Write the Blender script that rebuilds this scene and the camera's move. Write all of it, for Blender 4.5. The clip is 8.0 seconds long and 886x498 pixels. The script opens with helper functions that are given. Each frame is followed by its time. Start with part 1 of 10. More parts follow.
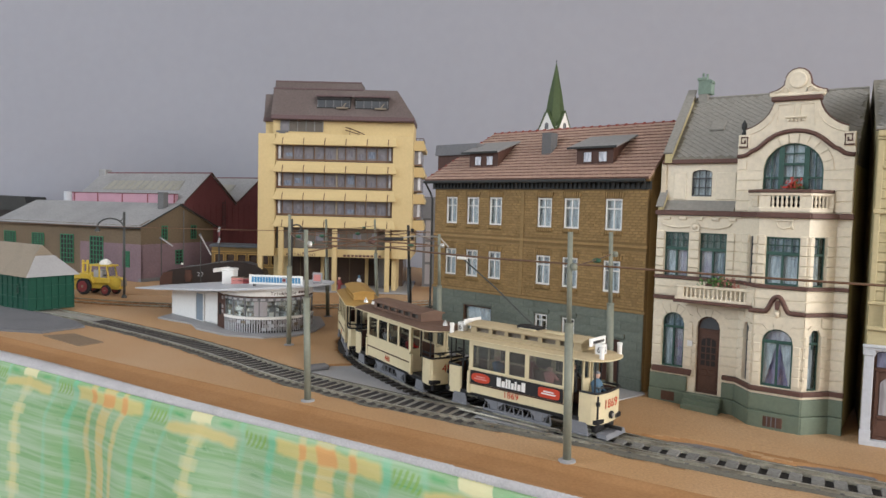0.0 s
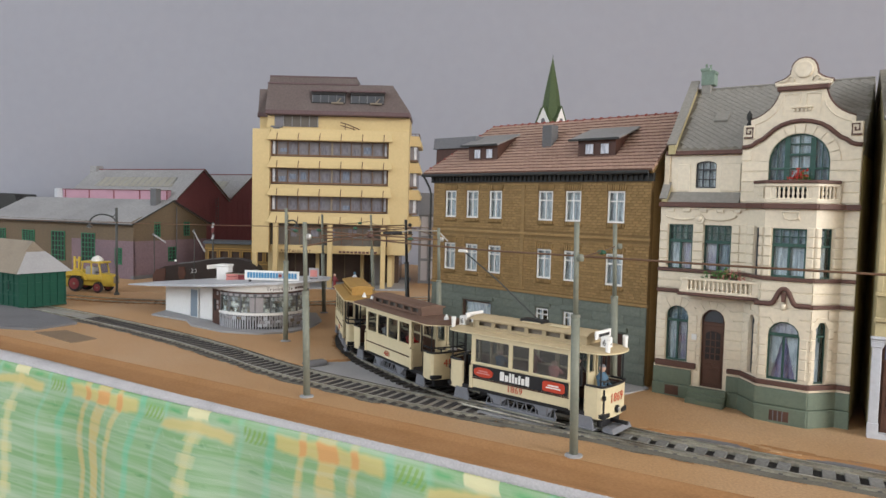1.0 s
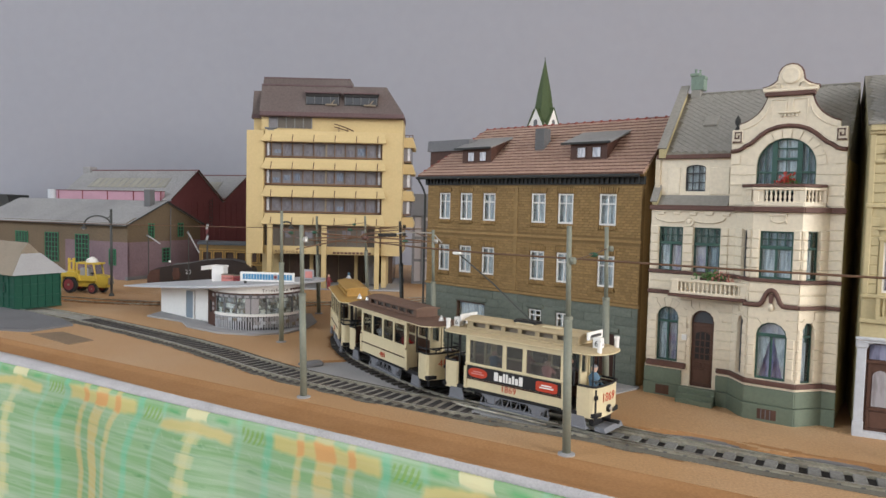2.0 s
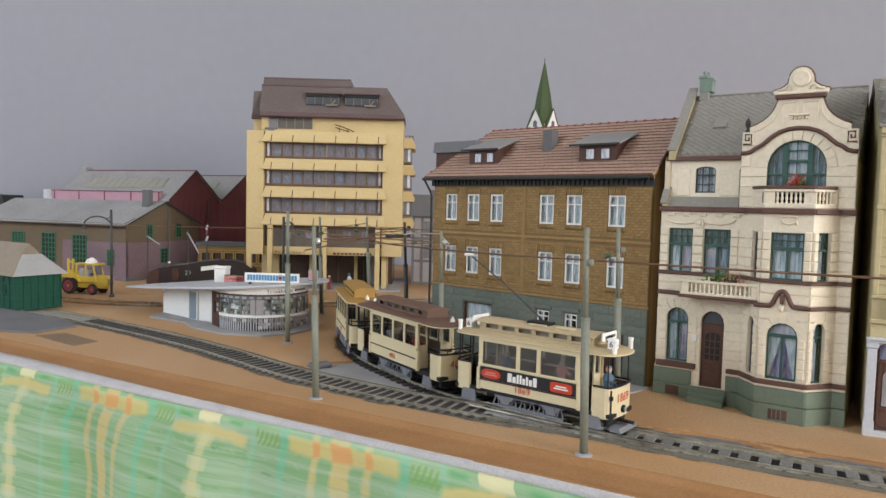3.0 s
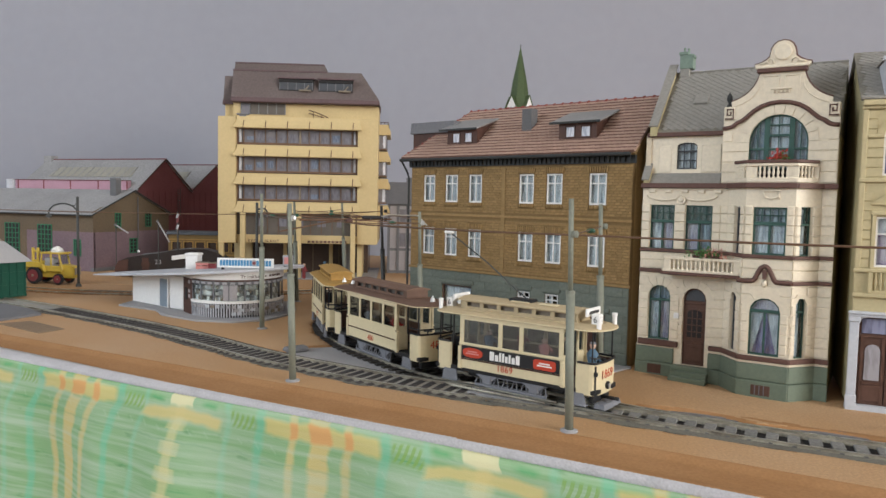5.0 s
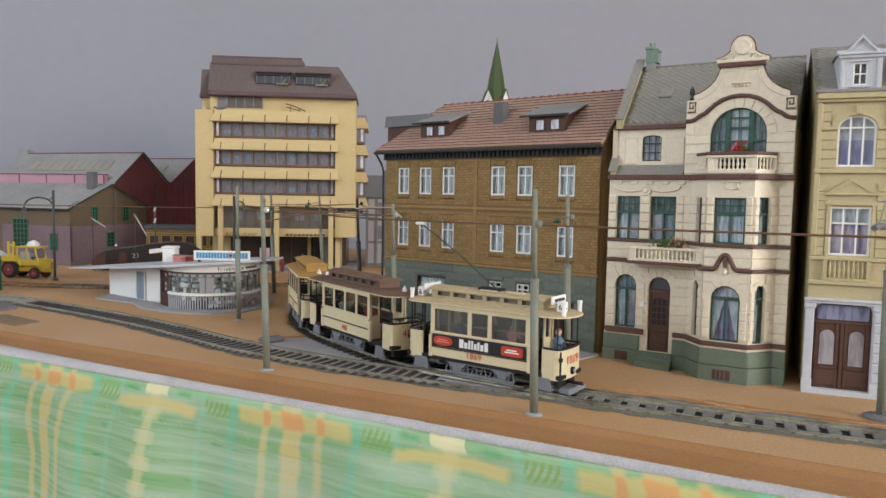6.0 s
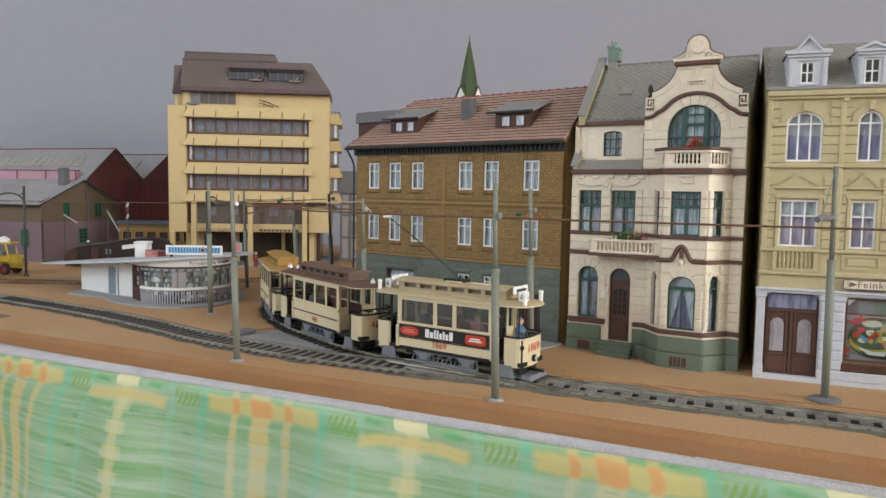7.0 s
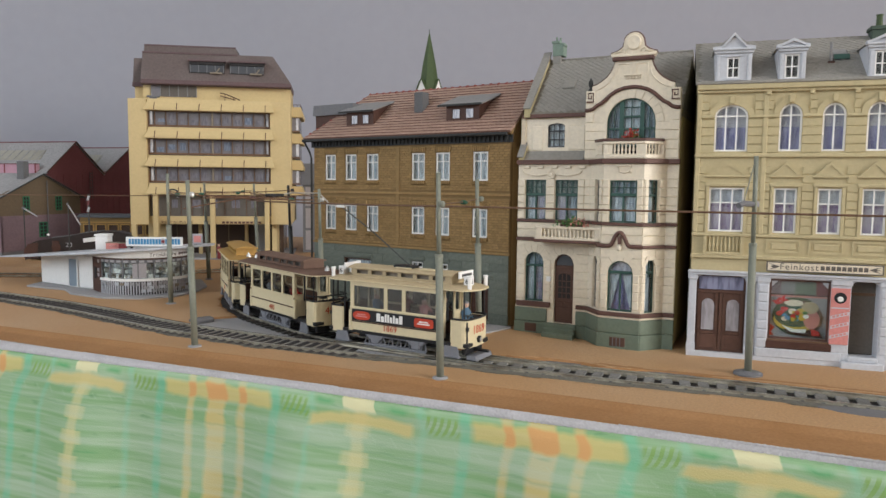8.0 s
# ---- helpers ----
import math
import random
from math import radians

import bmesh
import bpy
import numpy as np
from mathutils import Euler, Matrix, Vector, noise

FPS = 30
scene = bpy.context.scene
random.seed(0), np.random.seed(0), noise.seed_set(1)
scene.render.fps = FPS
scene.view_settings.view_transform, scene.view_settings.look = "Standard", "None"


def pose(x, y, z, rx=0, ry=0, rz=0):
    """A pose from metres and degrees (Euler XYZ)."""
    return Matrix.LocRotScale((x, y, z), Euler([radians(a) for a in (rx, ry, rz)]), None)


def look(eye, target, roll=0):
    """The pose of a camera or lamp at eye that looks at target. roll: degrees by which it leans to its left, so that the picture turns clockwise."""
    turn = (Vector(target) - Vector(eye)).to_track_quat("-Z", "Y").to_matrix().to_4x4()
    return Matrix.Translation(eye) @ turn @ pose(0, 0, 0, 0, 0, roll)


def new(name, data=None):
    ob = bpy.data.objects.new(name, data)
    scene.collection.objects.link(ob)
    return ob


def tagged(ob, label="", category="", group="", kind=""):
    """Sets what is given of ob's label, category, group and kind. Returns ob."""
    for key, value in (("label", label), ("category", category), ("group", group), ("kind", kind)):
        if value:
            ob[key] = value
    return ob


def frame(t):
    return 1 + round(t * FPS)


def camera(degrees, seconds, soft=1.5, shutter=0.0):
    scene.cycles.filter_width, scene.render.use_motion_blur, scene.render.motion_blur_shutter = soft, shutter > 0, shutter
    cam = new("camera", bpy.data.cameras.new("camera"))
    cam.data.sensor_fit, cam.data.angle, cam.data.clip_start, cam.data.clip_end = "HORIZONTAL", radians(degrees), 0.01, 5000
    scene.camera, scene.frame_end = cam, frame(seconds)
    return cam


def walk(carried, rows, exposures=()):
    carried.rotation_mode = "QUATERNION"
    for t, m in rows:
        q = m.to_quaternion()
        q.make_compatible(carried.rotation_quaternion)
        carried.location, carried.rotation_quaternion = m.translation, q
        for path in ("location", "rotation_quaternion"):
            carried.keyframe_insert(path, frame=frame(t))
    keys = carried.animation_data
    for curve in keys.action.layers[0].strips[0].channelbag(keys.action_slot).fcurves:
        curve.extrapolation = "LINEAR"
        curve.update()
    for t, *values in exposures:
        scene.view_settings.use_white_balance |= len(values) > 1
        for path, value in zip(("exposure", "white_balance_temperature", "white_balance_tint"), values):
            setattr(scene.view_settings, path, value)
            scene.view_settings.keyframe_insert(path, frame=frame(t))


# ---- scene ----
cam = camera(63.83, 8.0)
PATH = [
    (0, (0.0477, 0.0165, 0.0967), (-0.1617, 2.002, -0.0222), 1.41),
    (0.5, (0.0471, 0.0197, 0.0955), (-0.1508, 2.0062, -0.0245), 1.42),
    (1, (0.0428, 0.0216, 0.0932), (-0.1447, 2.0091, -0.0281), 1.34),
    (1.5, (0.0426, 0.0188, 0.0943), (-0.1346, 2.0072, -0.0284), 1.31),
    (3, (0.0318, 0.0147, 0.0954), (-0.1092, 2.006, -0.0264), 1.35),
    (3.5, (0.0235, 0.0185, 0.0939), (-0.1019, 2.0109, -0.0261), 1.40),
    (4, (0.0236, 0.0226, 0.0901), (-0.0852, 2.0161, -0.0288), 1.34),
    (4.5, (0.0262, 0.0229, 0.0875), (-0.0631, 2.0171, -0.0365), 1.25),
    (6, (0.0348, 0.0143, 0.0852), (0.0156, 2.0087, -0.064), 0.99),
    (6.5, (0.0398, 0.0091, 0.0844), (0.0474, 2.0032, -0.0679), 0.98),
    (7, (0.0409, 0.0048, 0.0838), (0.0817, 1.9982, -0.0728), 0.95),
    (7.5, (0.0461, -0.0022, 0.0832), (0.1203, 1.9896, -0.0818), 0.71),
    (8, (0.0511, -0.0115, 0.0827), (0.1735, 1.9769, -0.0939), 0.62),
]
walk(cam, [(t, look(eye, target, roll)) for t, eye, target, roll in PATH], [(0, -0.50), (4.5, -0.53), (8, -0.66)])

# ---- world and light: an indoor room lit by two daylight windows ----
world = bpy.data.worlds.new("sky")
scene.world = world
world.use_nodes = True
wn = world.node_tree.nodes
sky = wn.new("ShaderNodeTexSky")
sky.sky_type, sky.sun_disc = "NISHITA", False
sky.sun_elevation, sky.sun_rotation = radians(35), radians(160)
wn["Background"].inputs["Strength"].default_value = 0.10
world.node_tree.links.new(sky.outputs[0], wn["Background"].inputs["Color"])


def window_light(name, m, sx, sy, watts, colour):
    """Daylight that comes in through a window of the room."""
    data = bpy.data.lights.new(name, "AREA")
    data.shape, data.size, data.size_y, data.energy, data.color = "RECTANGLE", sx, sy, watts, colour
    ob = new(name, data)
    ob.matrix_world = m
    return ob


window_light("window_light_right", look((1.99, -1.15, 0.72), (0.0, -1.05, 0.60)), 1.1, 1.1, 104.0, (1.0, 0.98, 0.955))
window_light("window_light_left", look((-1.93, -0.55, 0.85), (-0.1, 0.5, 0.05)), 1.2, 1.1, 45.0, (0.82, 0.91, 1.0))

# ---- materials ----
MM = 0.001


def material(name, colour, rough=0.6, vary=0.12, grain=900.0, blotch=60.0, bump=0.15, metal=0.0, spread=0.0, second=None, stretch=(1, 1, 1), spec=0.3):
    """Paint, plastic, wood or stone with fine grain and broad stains; spread: how far single pieces differ; second: the stains' colour."""
    m = bpy.data.materials.new(name)
    m.use_nodes = True
    nt = m.node_tree
    n, ln = nt.nodes, nt.links
    b = n["Principled BSDF"]
    b.inputs["Roughness"].default_value, b.inputs["Metallic"].default_value = rough, metal
    b.inputs["Specular IOR Level"].default_value = spec
    tc, mp = n.new("ShaderNodeTexCoord"), n.new("ShaderNodeMapping")
    mp.inputs["Scale"].default_value = stretch
    ln.new(tc.outputs["Object"], mp.inputs["Vector"])
    fine, broad = n.new("ShaderNodeTexNoise"), n.new("ShaderNodeTexNoise")
    fine.inputs["Scale"].default_value, fine.inputs["Detail"].default_value = grain, 3
    broad.inputs["Scale"].default_value, broad.inputs["Detail"].default_value = blotch, 4
    for t in (fine, broad):
        ln.new(mp.outputs[0], t.inputs["Vector"])
    c2 = second or tuple(c * 0.72 for c in colour)
    mix = n.new("ShaderNodeMix")
    mix.data_type = "RGBA"
    mix.inputs["A"].default_value, mix.inputs["B"].default_value = (*colour, 1), (*c2, 1)
    ramp = n.new("ShaderNodeMapRange")
    ramp.inputs["From Min"].default_value, ramp.inputs["From Max"].default_value = 0.45, 0.75
    ramp.inputs["To Max"].default_value = min(1.0, vary * 4)
    ln.new(broad.outputs["Fac"], ramp.inputs["Value"])
    ln.new(ramp.outputs[0], mix.inputs["Factor"])
    hsv = n.new("ShaderNodeHueSaturation")
    ln.new(mix.outputs["Result"], hsv.inputs["Color"])
    val = n.new("ShaderNodeMapRange")
    val.inputs["From Min"].default_value, val.inputs["From Max"].default_value = 0.25, 0.75
    val.inputs["To Min"].default_value, val.inputs["To Max"].default_value = 1 - vary, 1 + vary
    ln.new(fine.outputs["Fac"], val.inputs["Value"])
    out = val.outputs[0]
    if spread:
        info, rnd, mul = n.new("ShaderNodeObjectInfo"), n.new("ShaderNodeMapRange"), n.new("ShaderNodeMath")
        geo, add, frac = n.new("ShaderNodeNewGeometry"), n.new("ShaderNodeMath"), n.new("ShaderNodeMath")
        frac.operation = "FRACT"
        ln.new(info.outputs["Random"], add.inputs[0])
        ln.new(geo.outputs["Random Per Island"], add.inputs[1])
        ln.new(add.outputs[0], frac.inputs[0])
        rnd.inputs["To Min"].default_value, rnd.inputs["To Max"].default_value = 1 - spread, 1 + spread
        ln.new(frac.outputs[0], rnd.inputs["Value"])
        mul.operation = "MULTIPLY"
        ln.new(out, mul.inputs[0])
        ln.new(rnd.outputs[0], mul.inputs[1])
        out = mul.outputs[0]
    ln.new(out, hsv.inputs["Value"])
    ln.new(hsv.outputs[0], b.inputs["Base Color"])
    bp = n.new("ShaderNodeBump")
    bp.inputs["Strength"].default_value, bp.inputs["Distance"].default_value = bump, 0.0006
    ln.new(fine.outputs["Fac"], bp.inputs["Height"])
    ln.new(bp.outputs[0], b.inputs["Normal"])
    return m


def glass_material(name, tint=(0.9, 0.95, 0.95), gloss=0.10, rough=0.05):
    m = bpy.data.materials.new(name)
    m.use_nodes = True
    nt = m.node_tree
    nt.nodes.remove(nt.nodes["Principled BSDF"])
    tr, gl, mx = nt.nodes.new("ShaderNodeBsdfTransparent"), nt.nodes.new("ShaderNodeBsdfGlossy"), nt.nodes.new("ShaderNodeMixShader")
    tr.inputs["Color"].default_value = (*tint, 1)
    gl.inputs["Roughness"].default_value = rough
    mx.inputs[0].default_value = gloss
    nt.links.new(tr.outputs[0], mx.inputs[1])
    nt.links.new(gl.outputs[0], mx.inputs[2])
    nt.links.new(mx.outputs[0], nt.nodes["Material Output"].inputs["Surface"])
    return m


def curtain_material(name, light, dark, folds=700.0):
    """Printed net curtain: upright folds of two tones."""
    m = bpy.data.materials.new(name)
    m.use_nodes = True
    n, ln = m.node_tree.nodes, m.node_tree.links
    b = n["Principled BSDF"]
    b.inputs["Roughness"].default_value = 0.8
    tc, mp, no, mix = n.new("ShaderNodeTexCoord"), n.new("ShaderNodeMapping"), n.new("ShaderNodeTexNoise"), n.new("ShaderNodeMix")
    mp.inputs["Scale"].default_value = (1, 1, 0.22)
    no.inputs["Scale"].default_value, no.inputs["Detail"].default_value = folds, 2
    mix.data_type = "RGBA"
    mix.inputs["A"].default_value, mix.inputs["B"].default_value = (*dark, 1), (*light, 1)
    mr = n.new("ShaderNodeMapRange")
    mr.inputs["From Min"].default_value, mr.inputs["From Max"].default_value = 0.38, 0.6
    ln.new(tc.outputs["Object"], mp.inputs["Vector"])
    ln.new(mp.outputs[0], no.inputs["Vector"])
    ln.new(no.outputs["Fac"], mr.inputs["Value"])
    ln.new(mr.outputs[0], mix.inputs["Factor"])
    ln.new(mix.outputs["Result"], b.inputs["Base Color"])
    return m


M = dict(
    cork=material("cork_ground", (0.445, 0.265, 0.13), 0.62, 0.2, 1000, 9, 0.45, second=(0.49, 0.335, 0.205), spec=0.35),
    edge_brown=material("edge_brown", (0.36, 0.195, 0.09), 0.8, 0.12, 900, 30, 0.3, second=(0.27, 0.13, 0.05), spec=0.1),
    trim_white=material("trim_white", (0.47, 0.455, 0.47), 0.9, 0.12, 1200, 80, 0.6, spec=0.1),
    bed=material("trackbed", (0.31, 0.30, 0.275), 0.95, 0.25, 1400, 40, 0.6, second=(0.33, 0.29, 0.235), spec=0.1),
    slab=material("grey_card", (0.335, 0.332, 0.34), 0.9, 0.1, 900, 30, 0.2, spec=0.15),
    slab_dark=material("dark_card", (0.17, 0.17, 0.18), 0.9, 0.12, 900, 30, 0.2, spec=0.15),
    sleeper=material("sleeper", (0.03, 0.027, 0.028), 0.85, 0.3, 900, 60, 0.3, second=(0.09, 0.08, 0.07), spread=0.2),
    sleeper_pale=material("sleeper_pale", (0.175, 0.172, 0.165), 0.85, 0.28, 900, 60, 0.3, spread=0.25, second=(0.13, 0.125, 0.115)),
    rail=material("rail_steel", (0.37, 0.345, 0.28), 0.5, 0.25, 700, 60, 0.2, metal=0.35, second=(0.12, 0.09, 0.065)),
    rail_top=material("rail_head", (0.55, 0.54, 0.52), 0.3, 0.1, 700, 60, 0.1, metal=0.9),
    pole=material("pole_grey_green", (0.20, 0.21, 0.17), 0.5, 0.1, 600, 50, 0.1, second=(0.165, 0.17, 0.135)),
    pole_dark=material("pole_dark", (0.06, 0.062, 0.06), 0.5, 0.15, 600, 50, 0.1),
    wire=material("copper_wire", (0.17, 0.10, 0.065), 0.5, 0.1, 600, 50, 0.05, metal=0.4),
    insul=material("insulator_green", (0.035, 0.095, 0.06), 0.35, 0.1),
    tin=material("solder_tin", (0.65, 0.65, 0.65), 0.3, 0.1, metal=0.8),
    brick=material("brown_brick", (0.295, 0.19, 0.08), 0.75, 0.14, 700, 45, 0.25, spread=0.13, second=(0.25, 0.15, 0.055)),
    mortar=material("brown_mortar", (0.21, 0.134, 0.058), 0.9, 0.12, 900, 45, 0.2),
    grey_stone=material("grey_green_stone", (0.145, 0.165, 0.138), 0.75, 0.14, 700, 40, 0.25, spread=0.09, second=(0.115, 0.132, 0.112)),
    grey_joint=material("grey_joint", (0.085, 0.098, 0.09), 0.9, 0.1),
    tile=material("red_roof_tile", (0.385, 0.255, 0.20), 0.6, 0.14, 700, 40, 0.25, spread=0.07, second=(0.43, 0.31, 0.25)),
    ridge=material("ridge_tile", (0.23, 0.055, 0.045), 0.65, 0.15, 700, 40, 0.25, spread=0.15),
    patch=material("brown_card", (0.24, 0.175, 0.12), 0.95, 0.15, 900, 30, 0.3, spec=0.1),
    chimney_grey=material("chimney_grey", (0.13, 0.13, 0.135), 0.8, 0.1),
    roof_grey=material("grey_roof", (0.24, 0.235, 0.235), 0.8, 0.13, 700, 40, 0.2, second=(0.3, 0.29, 0.28)),
    slate=material("slate_roof", (0.25, 0.237, 0.215), 0.65, 0.12, 700, 40, 0.2, spread=0.045, second=(0.275, 0.26, 0.235)),
    slate_dark=material("slate_shadow", (0.20, 0.185, 0.155), 0.75, 0.14, 700, 40, 0.2, spread=0.1),
    dark_wood=material("dark_brown_wood", (0.075, 0.034, 0.024), 0.6, 0.15, 500, 60, 0.15),
    eave=material("eave_dark", (0.04, 0.042, 0.042), 0.7, 0.12),
    cream=material("cream_stucco", (0.73, 0.645, 0.505), 0.36, 0.075, 600, 26, 0.12, second=(0.62, 0.545, 0.435), spec=0.5),
    cream_joint=material("cream_joint", (0.63, 0.54, 0.41), 0.8, 0.06),
    villa_brown=material("villa_brown_trim", (0.12, 0.062, 0.05), 0.55, 0.1, 600, 50, 0.1),
    villa_green=material("villa_green_base", (0.15, 0.188, 0.142), 0.65, 0.08, 600, 40, 0.12),
    verge=material("verge_straw", (0.42, 0.36, 0.2), 0.7, 0.08),
    frame_green=material("window_green", (0.042, 0.098, 0.082), 0.45, 0.1),
    frame_slate=material("window_slate", (0.07, 0.075, 0.085), 0.5, 0.1),
    chimney_dark=material("chimney_dark_green", (0.06, 0.085, 0.065), 0.7, 0.1),
    number_red=material("number_red", (0.50, 0.055, 0.025), 0.5, 0.05),
    frame_bright=material("lattice_green", (0.03, 0.15, 0.08), 0.5, 0.1),
    skylight=material("skylight_beige", (0.31, 0.295, 0.25), 0.6, 0.12, 500, 30, 0.1),
    shop_dark=material("shop_door_grey", (0.13, 0.115, 0.10), 0.5, 0.12),
    # Darker tile colour that stands in for shade under each lap.
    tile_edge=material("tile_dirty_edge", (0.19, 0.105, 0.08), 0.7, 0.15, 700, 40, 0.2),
    coach=material("coach_ochre", (0.205, 0.13, 0.045), 0.55, 0.1),
    coach_glass=material("coach_window", (0.075, 0.05, 0.04), 0.25, 0.15, spec=0.5),
    strip=material("bed_edge_olive", (0.155, 0.147, 0.122), 0.9, 0.25, 900, 40, 0.4, second=(0.085, 0.078, 0.066)),
    white=material("white_paint", (0.80, 0.79, 0.77), 0.5, 0.04, 600, 40, 0.06),
    white_cool=material("white_plastic", (0.50, 0.515, 0.555), 0.5, 0.08, 600, 40, 0.08, second=(0.43, 0.435, 0.455)),
    yellow=material("ochre_stucco", (0.475, 0.40, 0.235), 0.7, 0.06, 600, 40, 0.12, second=(0.44, 0.37, 0.215)),
    yellow_joint=material("ochre_joint", (0.41, 0.33, 0.17), 0.8, 0.06),
    hotel=material("hotel_yellow", (0.565, 0.435, 0.225), 0.6, 0.05, 500, 25, 0.06, second=(0.525, 0.40, 0.205)),
    hotel_roof=material("hotel_roof_brown", (0.128, 0.10, 0.095), 0.65, 0.15, 500, 22, 0.12, second=(0.17, 0.145, 0.14)),
    hotel_roof_edge=material("hotel_eave_mauve", (0.125, 0.082, 0.085), 0.6, 0.12, 500, 22, 0.1),
    hotel_window=material("hotel_window_band", (0.205, 0.195, 0.21), 0.25, 0.2, 120, 60, 0.02, second=(0.17, 0.175, 0.22), spec=0.6),
    brass=material("brown_mullion", (0.16, 0.095, 0.06), 0.5, 0.1),
    shed_brown=material("shed_brown_wall", (0.135, 0.10, 0.065), 0.8, 0.14, 500, 28, 0.2, second=(0.105, 0.08, 0.055)),
    shed_mauve=material("shed_mauve_wall", (0.185, 0.128, 0.145), 0.8, 0.16, 500, 28, 0.2, second=(0.125, 0.093, 0.112)),
    shed_roof=material("shed_felt_roof", (0.305, 0.30, 0.302), 0.85, 0.2, 500, 14, 0.15, second=(0.21, 0.207, 0.212)),
    shed_red=material("shed_red_wall", (0.165, 0.052, 0.056), 0.75, 0.14, 500, 30, 0.2, spread=0.06),
    pink=material("pink_strip", (0.47, 0.27, 0.33), 0.7, 0.12),
    green_hut=material("green_hut_paint", (0.008, 0.068, 0.043), 0.55, 0.12, 500, 30, 0.1, second=(0.007, 0.052, 0.035)),
    hut_roof=material("hut_roof_tan", (0.26, 0.215, 0.165), 0.8, 0.12),
    hut_roof_pale=material("hut_roof_grey", (0.37, 0.37, 0.385), 0.75, 0.08),
    tractor=material("tractor_yellow", (0.55, 0.39, 0.06), 0.4, 0.08, 500, 40, 0.05),
    tyre=material("tyre_black", (0.022, 0.022, 0.024), 0.8, 0.15),
    red=material("sign_red", (0.55, 0.035, 0.03), 0.5, 0.08),
    dark_red=material("wheel_red", (0.21, 0.04, 0.045), 0.5, 0.1),
    black=material("black_paint", (0.018, 0.018, 0.02), 0.5, 0.1),
    blue_sign=material("sign_blue", (0.09, 0.27, 0.46), 0.5, 0.08),
    door_blue=material("door_grey_blue", (0.22, 0.27, 0.32), 0.5, 0.06),
    ivory=material("tram_ivory", (0.66, 0.57, 0.37), 0.45, 0.04, 500, 40, 0.05),
    tan_roof=material("tram_roof_tan", (0.46, 0.365, 0.225), 0.6, 0.07, 500, 30, 0.05),
    ochre_roof=material("tram_roof_ochre", (0.40, 0.235, 0.065), 0.6, 0.08, 500, 30, 0.05),
    brown_roof=material("tram_roof_brown", (0.16, 0.095, 0.068), 0.6, 0.1, 500, 30, 0.05),
    bogie=material("tram_grey", (0.195, 0.20, 0.222), 0.55, 0.08),
    seat=material("tram_seat_brown", (0.10, 0.05, 0.03), 0.6, 0.1),
    fig_blue=material("figure_blue", (0.08, 0.15, 0.22), 0.6, 0.08),
    fig_skin=material("figure_skin", (0.55, 0.36, 0.27), 0.6, 0.05),
    wall_paint=material("wall_paint", (0.312, 0.314, 0.354), 0.85, 0.02, 60, 2.0, 0.04, spec=0.15),
    room=material("room_paint", (0.60, 0.585, 0.565), 0.85, 0.03, 60, 2.0, 0.04, spec=0.15),
    floor=material("room_floor", (0.30, 0.20, 0.12), 0.5, 0.12, 40, 6, 0.05),
    spire=material("spire_green", (0.06, 0.088, 0.036), 0.55, 0.1, 500, 40, 0.1),
    door_brown=material("door_brown", (0.10, 0.052, 0.038), 0.5, 0.12, 500, 60, 0.1),
    leaf=material("leaf_green", (0.08, 0.19, 0.05), 0.6, 0.25),
    flower=material("flower_red", (0.55, 0.06, 0.045), 0.6, 0.25),
    flower_pink=material("flower_pink", (0.55, 0.25, 0.2), 0.6, 0.25),
    copper_green=material("verdigris", (0.185, 0.25, 0.205), 0.65, 0.12),
    inside=material("dark_inside", (0.03, 0.028, 0.028), 0.9, 0.1),
    loco=material("dark_body", (0.034, 0.026, 0.024), 0.4, 0.2),
    poster_pink=material("poster_pink", (0.60, 0.24, 0.22), 0.5, 0.08),
    basket=material("poster_brown", (0.36, 0.20, 0.07), 0.5, 0.1),
    poster_back=material("poster_grey", (0.34, 0.32, 0.33), 0.5, 0.1),
)
GLASS = glass_material("window_glass")
GLASS_DARK = glass_material("smoked_glass", (0.62, 0.64, 0.66), 0.12)
CUR_DIM = curtain_material("curtain_dim", (0.20, 0.195, 0.225), (0.135, 0.13, 0.155))
CUR_BAND = curtain_material("curtain_band", (0.20, 0.24, 0.31), (0.12, 0.15, 0.21))
CUR_NET = curtain_material("curtain_net", (0.74, 0.72, 0.78), (0.55, 0.53, 0.62), 1100)
CUR_PINK = curtain_material("curtain_pink", (0.56, 0.46, 0.55), (0.36, 0.24, 0.40), 600)
CUR_DOOR = curtain_material("frosted_pane", (0.34, 0.32, 0.34), (0.22, 0.20, 0.21), 400)
CUR_TRANSOM = curtain_material("transom_glass", (0.24, 0.25, 0.36), (0.10, 0.10, 0.16), 400)
CUR_WHITE = curtain_material("curtain_white", (0.72, 0.74, 0.80), (0.42, 0.45, 0.52))
CUR_BLUE = curtain_material("curtain_blue", (0.36, 0.42, 0.49), (0.15, 0.19, 0.25))
CUR_VIOLET = curtain_material("curtain_violet", (0.34, 0.31, 0.52), (0.17, 0.15, 0.34), 600)
CUR_TEAL = curtain_material("curtain_teal", (0.20, 0.27, 0.27), (0.09, 0.14, 0.145))
CUR_LILAC = curtain_material("curtain_lilac", (0.66, 0.60, 0.66), (0.42, 0.37, 0.50), 600)

# ---- building helpers: meshes are drawn in millimetres ----
def thing(name, x, y, z, turn, label, category, group="", kind=""):
    """An Empty at a thing's base, its x axis turned by some degrees."""
    ob = new(name)
    ob.empty_display_size = 0.005
    ob.matrix_world = pose(x * MM, y * MM, z * MM, 0, 0, turn)
    return tagged(ob, label, category, group, kind)


